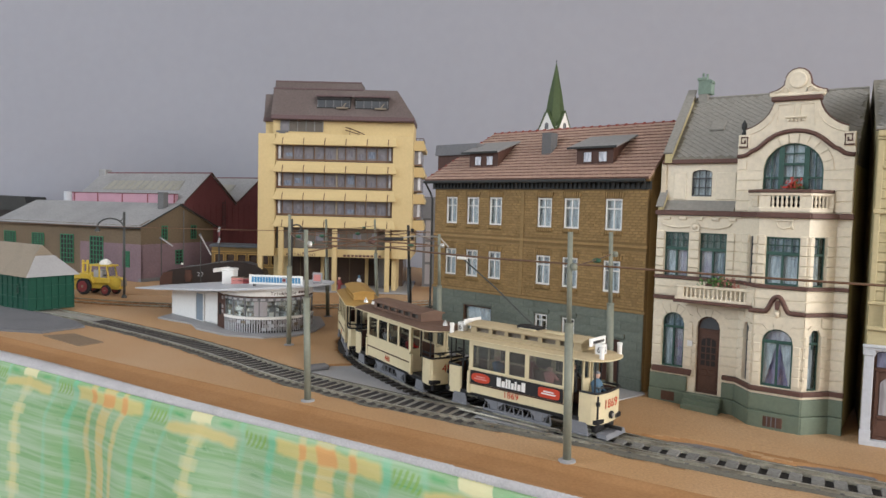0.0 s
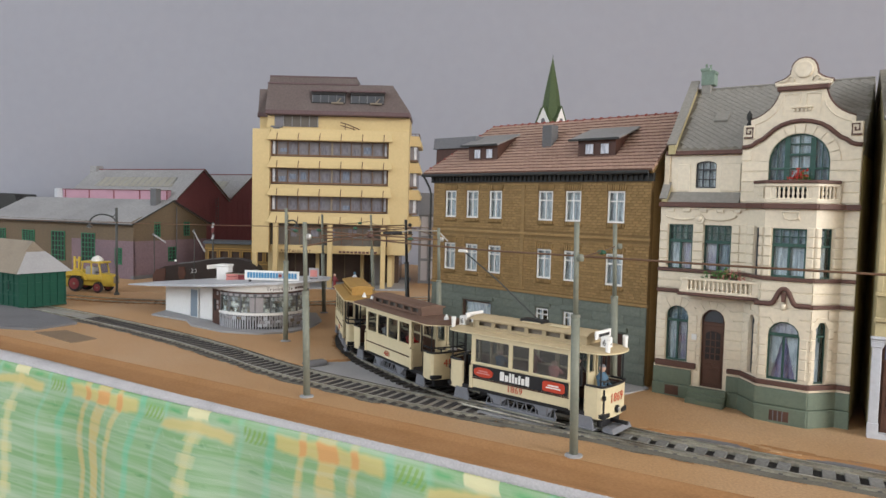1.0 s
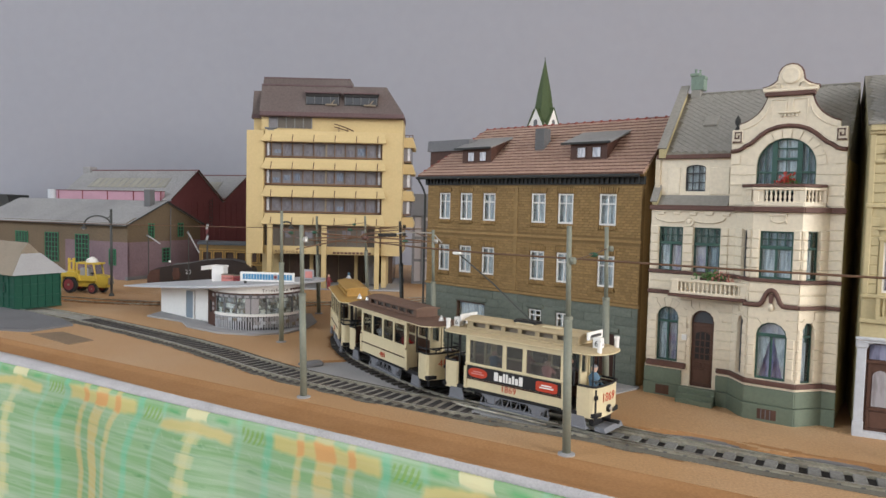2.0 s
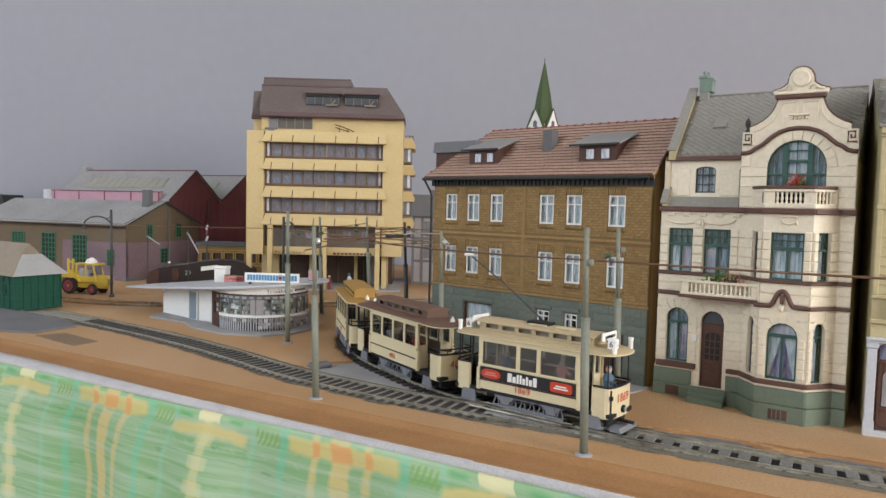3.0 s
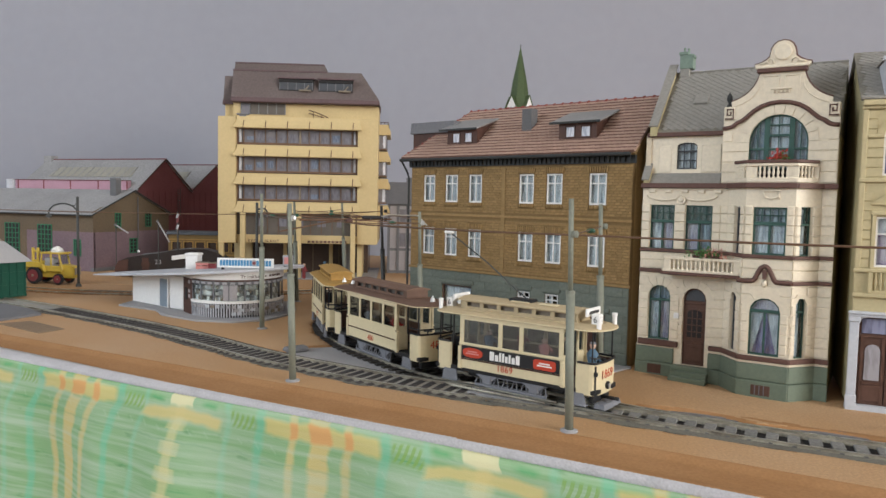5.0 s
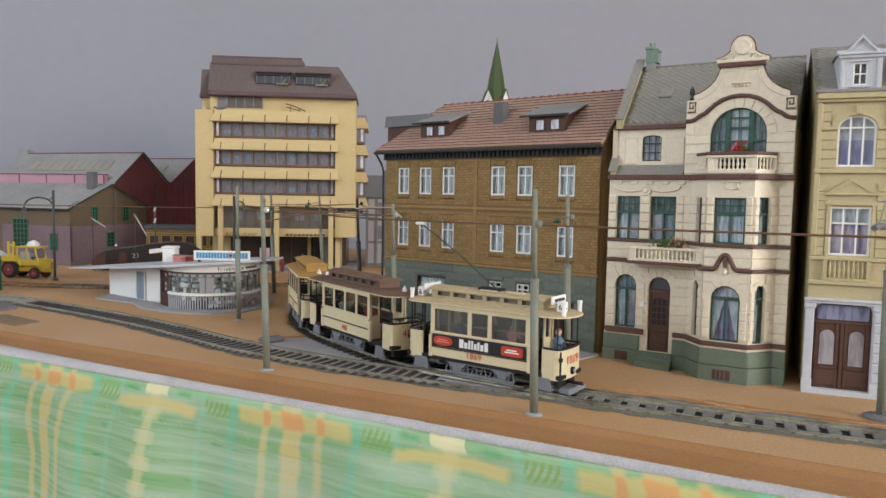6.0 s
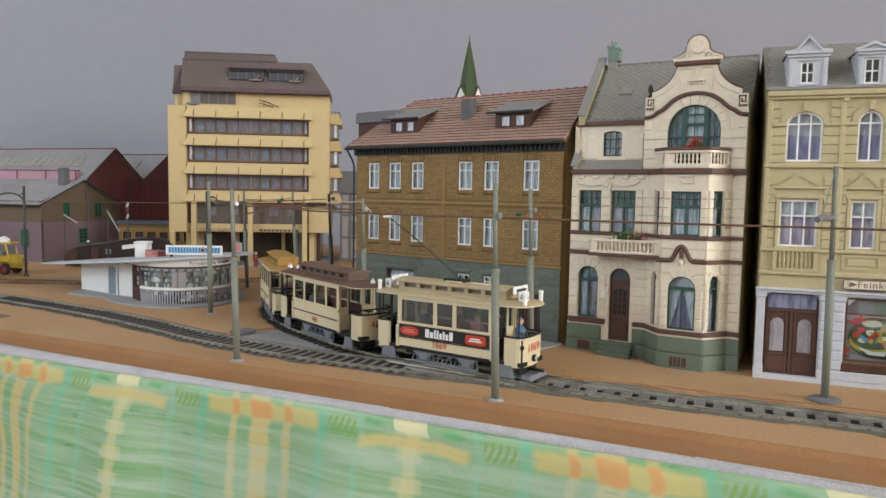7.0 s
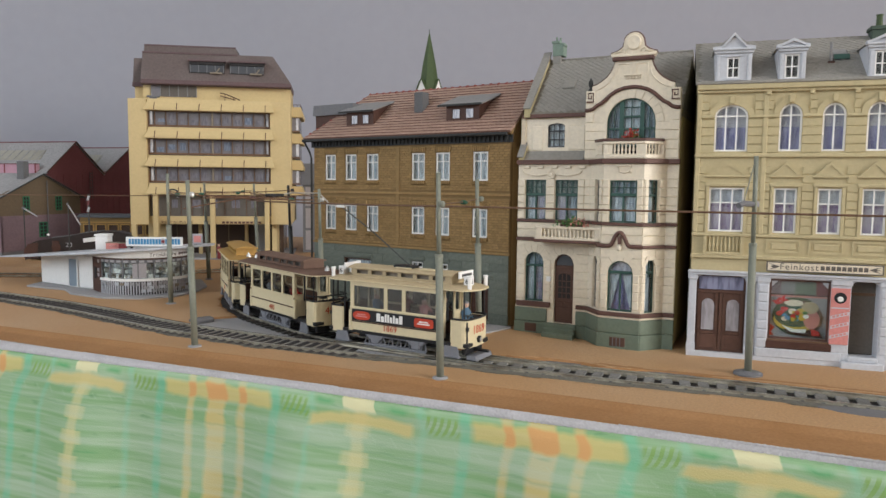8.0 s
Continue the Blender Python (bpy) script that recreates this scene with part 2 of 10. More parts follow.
def mesh_of(name, bm, mat, smooth=False):
    me = bpy.data.meshes.new(name)
    bm.transform(Matrix.Scale(MM, 4))
    bm.normal_update()
    bm.to_mesh(me)
    bm.free()
    for m in mat if isinstance(mat, (list, tuple)) else [mat]:
        me.materials.append(m)
    if smooth:
        for p in me.polygons:
            p.use_smooth = True
    return me


def part(name, bm, mat, parent=None, label="", smooth=False, at=None):
    ob = new(name, mesh_of(name, bm, mat, smooth))
    if parent:
        ob.parent = parent
    if at is not None:
        ob.matrix_basis = at
    return tagged(ob, label)


def again(ob, parent, at):
    """The same mesh once more, as a part of its own."""
    o = new(ob.name.split(".")[0], ob.data)
    o.parent = parent
    o.matrix_basis = at
    return o


def mm(x, y, z, rx=0, ry=0, rz=0):
    return pose(x * MM, y * MM, z * MM, rx, ry, rz)


def box(bm, x0, x1, y0, y1, z0, z1, bevel=0.0, m=None):
    vs = [bm.verts.new(p) for p in ((x0, y0, z0), (x1, y0, z0), (x1, y1, z0), (x0, y1, z0), (x0, y0, z1), (x1, y0, z1), (x1, y1, z1), (x0, y1, z1))]
    fs = [bm.faces.new([vs[i] for i in f]) for f in ((3, 2, 1, 0), (4, 5, 6, 7), (0, 1, 5, 4), (1, 2, 6, 5), (2, 3, 7, 6), (3, 0, 4, 7))]
    if bevel:
        es = {e for f in fs for e in f.edges}
        r = bmesh.ops.bevel(bm, geom=list(es), offset=bevel, segments=1, affect="EDGES", profile=0.6)
        vs = list({v for f in r["faces"] for v in f.verts} | {v for v in vs if v.is_valid})
    if m is not None:
        for v in vs:
            v.co = m @ v.co
    return bm


def prism(bm, pts, a, b, axis="y"):
    """A flat outline drawn out from a to b along an axis. Outline points: (x, z) for y, (y, z) for x, (x, y) for z."""
    def at(p, d):
        return {"y": (p[0], d, p[1]), "x": (d, p[0], p[1]), "z": (p[0], p[1], d)}[axis]
    lo, hi = [bm.verts.new(at(p, a)) for p in pts], [bm.verts.new(at(p, b)) for p in pts]
    fs = [bm.faces.new(lo), bm.faces.new(hi[::-1])]
    n = len(pts)
    for i in range(n):
        fs.append(bm.faces.new((lo[i], hi[i], hi[(i + 1) % n], lo[(i + 1) % n])))
    bmesh.ops.recalc_face_normals(bm, faces=fs)
    return bm


def lathe(bm, prof, x=0, y=0, n=16, m=None):
    """A turned form from (radius, height) pairs."""
    rings = []
    for r, z in prof:
        rings.append([bm.verts.new((x + r * math.cos(i * math.tau / n), y + r * math.sin(i * math.tau / n), z)) for i in range(n)])
    fs = []
    for a, b in zip(rings, rings[1:]):
        fs += [bm.faces.new((a[i], a[(i + 1) % n], b[(i + 1) % n], b[i])) for i in range(n)]
    fs += [bm.faces.new(rings[0][::-1]), bm.faces.new(rings[-1])]
    if m is not None:
        for ring in rings:
            for v in ring:
                v.co = m @ v.co
    return bm


def tube(bm, pts, r, n=6):
    """A round bar along points."""
    pts = [Vector(p) for p in pts]
    rings = []
    for i, p in enumerate(pts):
        d = (pts[min(i + 1, len(pts) - 1)] - pts[max(i - 1, 0)]).normalized()
        u = d.orthogonal().normalized() if abs(d.z) > 0.95 else d.cross(Vector((0, 0, 1))).normalized()
        w = d.cross(u)
        rings.append([bm.verts.new(p + r * (math.cos(k * math.tau / n) * u + math.sin(k * math.tau / n) * w)) for k in range(n)])
    fs = []
    for a, b in zip(rings, rings[1:]):
        fs += [bm.faces.new((a[i], a[(i + 1) % n], b[(i + 1) % n], b[i])) for i in range(n)]
    fs += [bm.faces.new(rings[0][::-1]), bm.faces.new(rings[-1])]
    bmesh.ops.recalc_face_normals(bm, faces=fs)
    return bm


def slab_mesh(bm, pts, thick):
    """A plate with a polygon outline in space, thickened downwards along its normal."""
    vs = [bm.verts.new(p) for p in pts]
    f = bm.faces.new(vs)
    f.normal_update()
    if f.normal.z < 0:
        f.normal_flip()
    nrm = f.normal.copy()
    lo = [bm.verts.new(v.co - nrm * thick) for v in vs]
    fs = [f, bm.faces.new(lo)]
    n = len(vs)
    for i in range(n):
        fs.append(bm.faces.new((vs[i], vs[(i + 1) % n], lo[(i + 1) % n], lo[i])))
    bmesh.ops.recalc_face_normals(bm, faces=fs)
    return bm


def arch_pts(x0, x1, z0, zs, n=12, flat=1.0):
    """Outline of an opening with upright sides to zs and a round head; flat squeezes the head."""
    r, c = (x1 - x0) / 2, (x0 + x1) / 2
    return [(x0, z0), (x1, z0)] + [(c + r * math.cos(math.pi * i / n), zs + flat * r * math.sin(math.pi * i / n)) for i in range(n + 1)]


def wall(bm, L, H, holes, thick=2.5, y=0.0, x0=0.0, z0=0.0):
    """A wall along x with openings (xa, xb, za, zb[, rise]); with a rise the opening has an arched head under zb."""
    xs = sorted({x0, L, *[h[0] for h in holes], *[h[1] for h in holes]})
    zs = sorted({z0, H, *[h[2] for h in holes], *[h[3] for h in holes]})

    def solid(i, k):
        if not (0 <= i < len(xs) - 1 and 0 <= k < len(zs) - 1):
            return False
        x, z = (xs[i] + xs[i + 1]) / 2, (zs[k] + zs[k + 1]) / 2
        return not any(h[0] < x < h[1] and h[2] < z < h[3] for h in holes)
    grid = {}

    def v(i, k, d):
        if (i, k, d) not in grid:
            grid[i, k, d] = bm.verts.new((xs[i], y + d, zs[k]))
        return grid[i, k, d]
    t = thick
    for i in range(len(xs) - 1):
        for k in range(len(zs) - 1):
            if not solid(i, k):
                continue
            bm.faces.new((v(i, k, 0), v(i + 1, k, 0), v(i + 1, k + 1, 0), v(i, k + 1, 0)))
            bm.faces.new((v(i, k + 1, t), v(i + 1, k + 1, t), v(i + 1, k, t), v(i, k, t)))
            if not solid(i - 1, k):
                bm.faces.new((v(i, k, 0), v(i, k + 1, 0), v(i, k + 1, t), v(i, k, t)))
            if not solid(i + 1, k):
                bm.faces.new((v(i + 1, k, t), v(i + 1, k + 1, t), v(i + 1, k + 1, 0), v(i + 1, k, 0)))
            if not solid(i, k - 1):
                bm.faces.new((v(i, k, t), v(i + 1, k, t), v(i + 1, k, 0), v(i, k, 0)))
            if not solid(i, k + 1):
                bm.faces.new((v(i, k + 1, 0), v(i + 1, k + 1, 0), v(i + 1, k + 1, t), v(i, k + 1, t)))
    for h in holes:
        if len(h) > 4 and h[4]:
            xa, xb, zb, rise = h[0], h[1], h[3], h[4]
            c, r = (xa + xb) / 2, (xb - xa) / 2
            n = 10
            arc = [(c - r * math.cos(math.pi * j / n), zb - rise + rise * math.sin(math.pi * j / n)) for j in range(n + 1)]
            half = n // 2
            prism(bm, [(xa, zb)] + arc[:half + 1][::1], y, y + t)
            prism(bm, arc[half:] + [(xb, zb)], y, y + t)
    return bm


def pieces(name, rects, mat, parent, proud, depth=0.6, inset=0.05, y=0.0, limit=300, ux=1.0):
    """Flat stones or bricks on a wall, (xa, xb, za, zb) each; up to limit of them are parts of their own, the rest one joined part."""
    shared = {}
    rest = bmesh.new()
    left = 0
    for i, (xa, xb, za, zb) in enumerate(rects):
        w, h = round(xb - xa, 1), round(zb - za, 2)
        c = min(0.18, h * 0.2)

        def add(bm, ox, oz):
            yf, yb = y - proud, y + depth
            a = [(ox - w / 2 + inset, oz - h / 2 + inset), (ox + w / 2 - inset, oz - h / 2 + inset), (ox + w / 2 - inset, oz + h / 2 - inset), (ox - w / 2 + inset, oz + h / 2 - inset)]
            k = [(ox - w / 2 + inset + c, oz - h / 2 + inset + c), (ox + w / 2 - inset - c, oz - h / 2 + inset + c), (ox + w / 2 - inset - c, oz + h / 2 - inset - c), (ox - w / 2 + inset + c, oz + h / 2 - inset - c)]
            f = [bm.verts.new((p[0], yf, p[1])) for p in k]
            s = [bm.verts.new((p[0], yf + c, p[1])) for p in a]
            b = [bm.verts.new((p[0], yb, p[1])) for p in a]
            bm.faces.new(f)
            for j in range(4):
                q = (j + 1) % 4
                bm.faces.new((f[j], s[j], s[q], f[q])[::-1])
                bm.faces.new((s[j], b[j], b[q], s[q])[::-1])
        cx, cz = (xa + xb) / 2, (za + zb) / 2
        if i < limit:
            if (w, h) not in shared:
                bm = bmesh.new()
                add(bm, 0, 0)
                shared[w, h] = mesh_of(name, bm, mat)
            o = new(name, shared[w, h])
            o.parent = parent
            o.matrix_basis = mm(cx, 0, cz)
        else:
            add(rest, cx, cz)
            left += 1
    if left:
        tagged(part(name + "_field", rest, mat, parent), kind="stuff")
    else:
        rest.free()


def courses(x0, x1, z0, z1, h, length, holes, rnd, stagger=True, gap=0.0):
    """Running-bond rectangles over a wall, cut back at its openings."""
    out = []
    k, z = 0, z0
    while z + h <= z1 + 0.01:
        cuts = sorted([(max(x0, a[0]), min(x1, a[1])) for a in holes if a[2] < z + h - 0.05 and a[3] > z + 0.05])
        spans, at = [], x0
        for a, b in cuts:
            if a > at + 0.1:
                spans.append((at, a))
            at = max(at, b)
        if at < x1 - 0.1:
            spans.append((at, x1))
        for a, b in spans:
            x = a - (length / 2 if stagger and k % 2 else 0) - (0 if not rnd else rnd.random() * length * 0.3)
            while x < b - 0.05:
                p, q = max(a, x), min(b, x + length)
                if q - p > min(0.9, length * 0.12):
                    out.append((p, q - gap, z, z + h - gap))
                x += length
        z += h
        k += 1
    return out


def curve_between(pts, step):
    """Points at even steps along a smooth line through the given ones."""
    P = [Vector((*p, 0)) if len(p) == 2 else Vector(p) for p in pts]
    fine = []
    for i in range(len(P) - 1):
        a, b, c, d = P[max(i - 1, 0)], P[i], P[i + 1], P[min(i + 2, len(P) - 1)]
        for j in range(24):
            t = j / 24
            fine.append(0.5 * (2 * b + (c - a) * t + (2 * a - 5 * b + 4 * c - d) * t * t + (3 * b - a - 3 * c + d) * t ** 3))
    fine.append(P[-1])
    out, need = [fine[0]], step
    for a, b in zip(fine, fine[1:]):
        seg = (b - a).length
        while seg >= need:
            a = a + (b - a).normalized() * need
            out.append(a)
            seg, need = (b - a).length, step
        need -= seg
    return out


def words(name, text, size, mat, parent, at, spread=1.0, depth=0.05, bold=0.0):
    """Lettering in the built-in font, as a mesh; size in millimetres of height, at a pose in the thing."""
    cu = bpy.data.curves.new(name, "FONT")
    cu.body, cu.size, cu.extrude, cu.align_x, cu.align_y = text, size * MM * 1.35, depth * MM, "CENTER", "CENTER"
    cu.space_character, cu.offset = spread, bold * size * MM
    tmp = new(name, cu)
    me = bpy.data.meshes.new_from_object(tmp)
    bpy.data.objects.remove(tmp)
    me.materials.append(mat)
    ob = new(name, me)
    ob.parent = parent
    ob.matrix_basis = at
    return ob


FRONT = (90, 0, 0)

# ---- the room and the layout board ----
E0, ED, EN = Vector((-259, 414, 0)), Vector((0.899, -0.438, 0)), Vector((0.438, 0.899, 0))


def on_edge(s, v, z=0.0):
    """A place s along the board's front edge and v behind it."""
    return E0 + ED * s + EN * v + Vector((0, 0, z))


def room_box(name, x0, x1, y0, y1, z0, z1, mat, label):
    bm = box(bmesh.new(), x0, x1, y0, y1, z0, z1)
    return tagged(part(name, bm, mat), label, "wall" if "wall" in name else name, kind="structure")


room_box("wall_north", -2000, 2000, 1130, 1230, -900, 1500, M["wall_paint"], "plain grey-lilac painted wall behind the layout")
bm = wall(bmesh.new(), 1230, 1500, [(-1720, -580, 220, 1380)], 100, 0, -1800, -900)
tagged(part("wall_east", bm, M["room"], at=mm(2100, 0, 0, 0, 0, 90)), "light painted room wall with a window", "wall", kind="structure")
bm = wall(bmesh.new(), 1230, 1500, [(-1150, 50, 270, 1430)], 100, 0, -1800, -900)
tagged(part("wall_west", bm, M["room"], at=mm(-2000, 0, 0, 0, 0, 90)), "light painted room wall with a window", "wall", kind="structure")
room_box("wall_south", -2100, 2100, -1900, -1800, -900, 1500, M["room"], "plain light painted room wall")
room_box("ceiling", -2100, 2100, -1900, 1230, 1500, 1560, M["room"], "plain white room ceiling")
room_box("floor", -2100, 2100, -1900, 1230, -960, -900, M["floor"], "brown room floor")

# Track centre lines on the board.
MAIN = [(-420, 606), (-350, 577), (-290, 546), (-253, 524), (-220, 504), (-186, 482), (-156, 461), (-127, 438.5), (-100, 416), (-79, 400), (-57, 385.5), (-39, 375), (-8, 357.5), (35, 339), (71, 324), (104, 308.5), (133, 295.5), (160, 283), (195, 269), (240, 247), (330, 203), (420, 158)]
BRANCH = [(60, 745), (20, 728), (-25, 697), (-56, 650), (-69, 597), (-68, 542), (-60, 492), (-41, 447), (-16, 411), (7, 382.5), (30, 361.5), (52, 345), (75, 329.5), (104, 311), (133, 296.5)]
REAR = [(-540, 672), (-430, 655), (-362, 643), (-310, 634), (-250, 635), (-190, 645), (-135, 662), (-85, 690), (-40, 722), (10, 748)]
main_pts, branch_pts, rear_pts = (curve_between(p, 3.0) for p in (MAIN, BRANCH, REAR))


CROSSING = [(-73, 409), (-62, 432), (-49, 437), (-26, 405), (-6, 381), (24, 357), (-3, 369), (-34, 386), (-53, 397)]


def build_board():
    """The cork-covered board: plates at street level with grooves for the tracks, cut off along its front edge."""
    ds, dv = 2.2, 2.2
    S, V = np.concatenate([np.arange(-960, -420, 12.0), np.arange(-420, 900, ds)]), np.concatenate([np.arange(0, 330, dv), np.arange(330, 1400, 12.0)])
    ss, vv = np.meshgrid(S, V)
    X, Y = E0.x + ED.x * ss + EN.x * vv, E0.y + ED.y * ss + EN.y * vv
    Z = np.zeros_like(X)
    for pts, half, deep in ((main_pts, 12.5, 2.6), (branch_pts, 12.5, 2.6), (rear_pts, 12.0, 2.2)):
        d = np.full(X.shape, 1e9)
        for p in pts:
            d = np.minimum(d, (X - p.x) ** 2 + (Y - p.y) ** 2)
        d = np.sqrt(d)
        rag = np.array([noise.noise((a * 0.06, b * 0.06, 0)) for a, b in zip(X.ravel(), Y.ravel())]).reshape(X.shape) if half > 12.2 else 0
        wide = sum(6.5 * np.exp(-((X - a) ** 2 + (Y - b) ** 2) / 150.0) for a, b in ((122, 322), (136, 316), (166, 303), (180, 297), (-34, 436), (-20, 418), (50, 352)))
        k = np.clip((d - half - 2.0 * rag - wide + 1.6) / 3.0, 0, 1)
        Z = np.minimum(Z, -deep * (1 - k * k * (3 - 2 * k)))
    # The pavement before the villa and the shop lies a little lower.
    away = np.full(X.shape, 1e9)
    for p in main_pts:
        away = np.minimum(away, (X - p.x) ** 2 + (Y - p.y) ** 2)
    away = np.clip((np.sqrt(away) - 15) / 16.0, 0, 1) * (EN.x * (X - 133) + EN.y * (Y - 296) > 0)
    sink = np.clip((X - 112) / 55.0, 0, 1) * np.clip((460 - X) / 60.0, 0, 1)
    Z = np.minimum(Z, -2.0 * sink * away * away * (3 - 2 * away))
    # A lower level between the two tracks, filled with card.
    inside = np.zeros(X.shape, bool)
    for (x1, y1), (x2, y2) in zip(CROSSING, CROSSING[1:] + CROSSING[:1]):
        inside ^= ((y1 > Y) != (y2 > Y)) & (X < (x2 - x1) * (Y - y1) / (y2 - y1 + 1e-9) + x1)
    Z = np.where(inside, np.minimum(Z, -2.6), Z)
    # The front strip: a rounded lip, a lower painted band, then the cork.
    band = np.clip((vv - 24) / 3.0, 0, 1)
    Z = np.minimum(Z, -1.6 * (1 - band))
    lip = np.clip(1 - vv / 4.0, 0, 1)
    Z = Z + 1.0 * np.exp(-((vv - 5.0) / 2.2) ** 2) * (vv < 12) - 2.0 * lip ** 2
    Z = np.where(X > 1500, 0, Z)
    keep = (Y < 1128)
    nv, ns = X.shape
    verts = np.stack([X, Y, Z], -1).reshape(-1, 3) * MM
    faces, mats = [], []
    for i in range(nv - 1):
        for j in range(ns - 1):
            if keep[i + 1, j] and keep[i + 1, j + 1] and keep[i, j] and keep[i, j + 1]:
                faces.append((i * ns + j, i * ns + j + 1, (i + 1) * ns + j + 1, (i + 1) * ns + j))
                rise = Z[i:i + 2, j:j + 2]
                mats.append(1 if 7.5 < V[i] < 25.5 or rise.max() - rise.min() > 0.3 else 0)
    me = bpy.data.meshes.new("ground")
    me.from_pydata(verts.tolist(), [], faces)
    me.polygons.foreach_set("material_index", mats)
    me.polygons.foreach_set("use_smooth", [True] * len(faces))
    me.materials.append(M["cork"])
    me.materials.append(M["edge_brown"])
    me.validate()
    tagged(new("ground", me), "orange-brown cork covered layout board with track grooves", "ground", kind="structure")


build_board()

# The board's body under the cork, its pale edging and the cloth that hangs before it.
bm = bmesh.new()
prism(bm, [on_edge(-420, 4).xy, on_edge(900, 4).xy, on_edge(1150, 700).xy, (1000, 1120), (-1000, 1120), on_edge(-700, 300).xy], -30, -4.5, "z")
tagged(part("layout_board", bm, M["edge_brown"]), "thick brown board that carries the whole model layout", "board", kind="structure")
for sx, sy in ((-800, 1000), (800, 1000), (-500, 650), (700, 300)):
    bm = box(bmesh.new(), -25, 25, -25, 25, 0, 870, 2)
    tagged(part("board_leg", bm, M["edge_brown"], at=mm(sx, sy, -900)), "square wooden leg under the layout board", "leg", "board legs", "structure")


def tape_width(s):
    """The edging tape narrows along the board."""
    return 0.28 + 0.72 / (1.0 + math.exp((s - 205) / 40.0))


def build_trim():
    bm = bmesh.new()
    rows = []
    for s in np.arange(-420, 900, 1.1):
        w = 0.35 * math.sin(s * 2.6) + 0.25 * noise.noise((s * 0.2, 3, 0))
        far = 0.5 + 4.2 * math.exp(-((s - 10) / 110) ** 2) + 0.5 * math.sin(s * 0.021)
        k = tape_width(s)
        prof = [(far, -0.6), (far - 0.6, 0.5 + 0.2 * w), (far * 0.3, 0.3 + w * 0.3), (-2.4 * k + 0.4 * w, -0.5), (-3.9 * k + 0.5 * w, -2.2), (-3.2 * k, -3.8)]
        rows.append([bm.verts.new(on_edge(s, v, z)) for v, z in prof])
    for a, b in zip(rows, rows[1:]):
        for i in range(5):
            bm.faces.new((a[i], b[i], b[i + 1], a[i + 1]))
    bmesh.ops.recalc_face_normals(bm, faces=bm.faces)
    ob = part("edge_trim", bm, M["trim_white"], smooth=True)
    ob.modifiers.new("thick", "SOLIDIFY").thickness = 0.0004
    tagged(ob, "pale grey ribbed edging tape along the board", "trim", kind="structure")


build_trim()


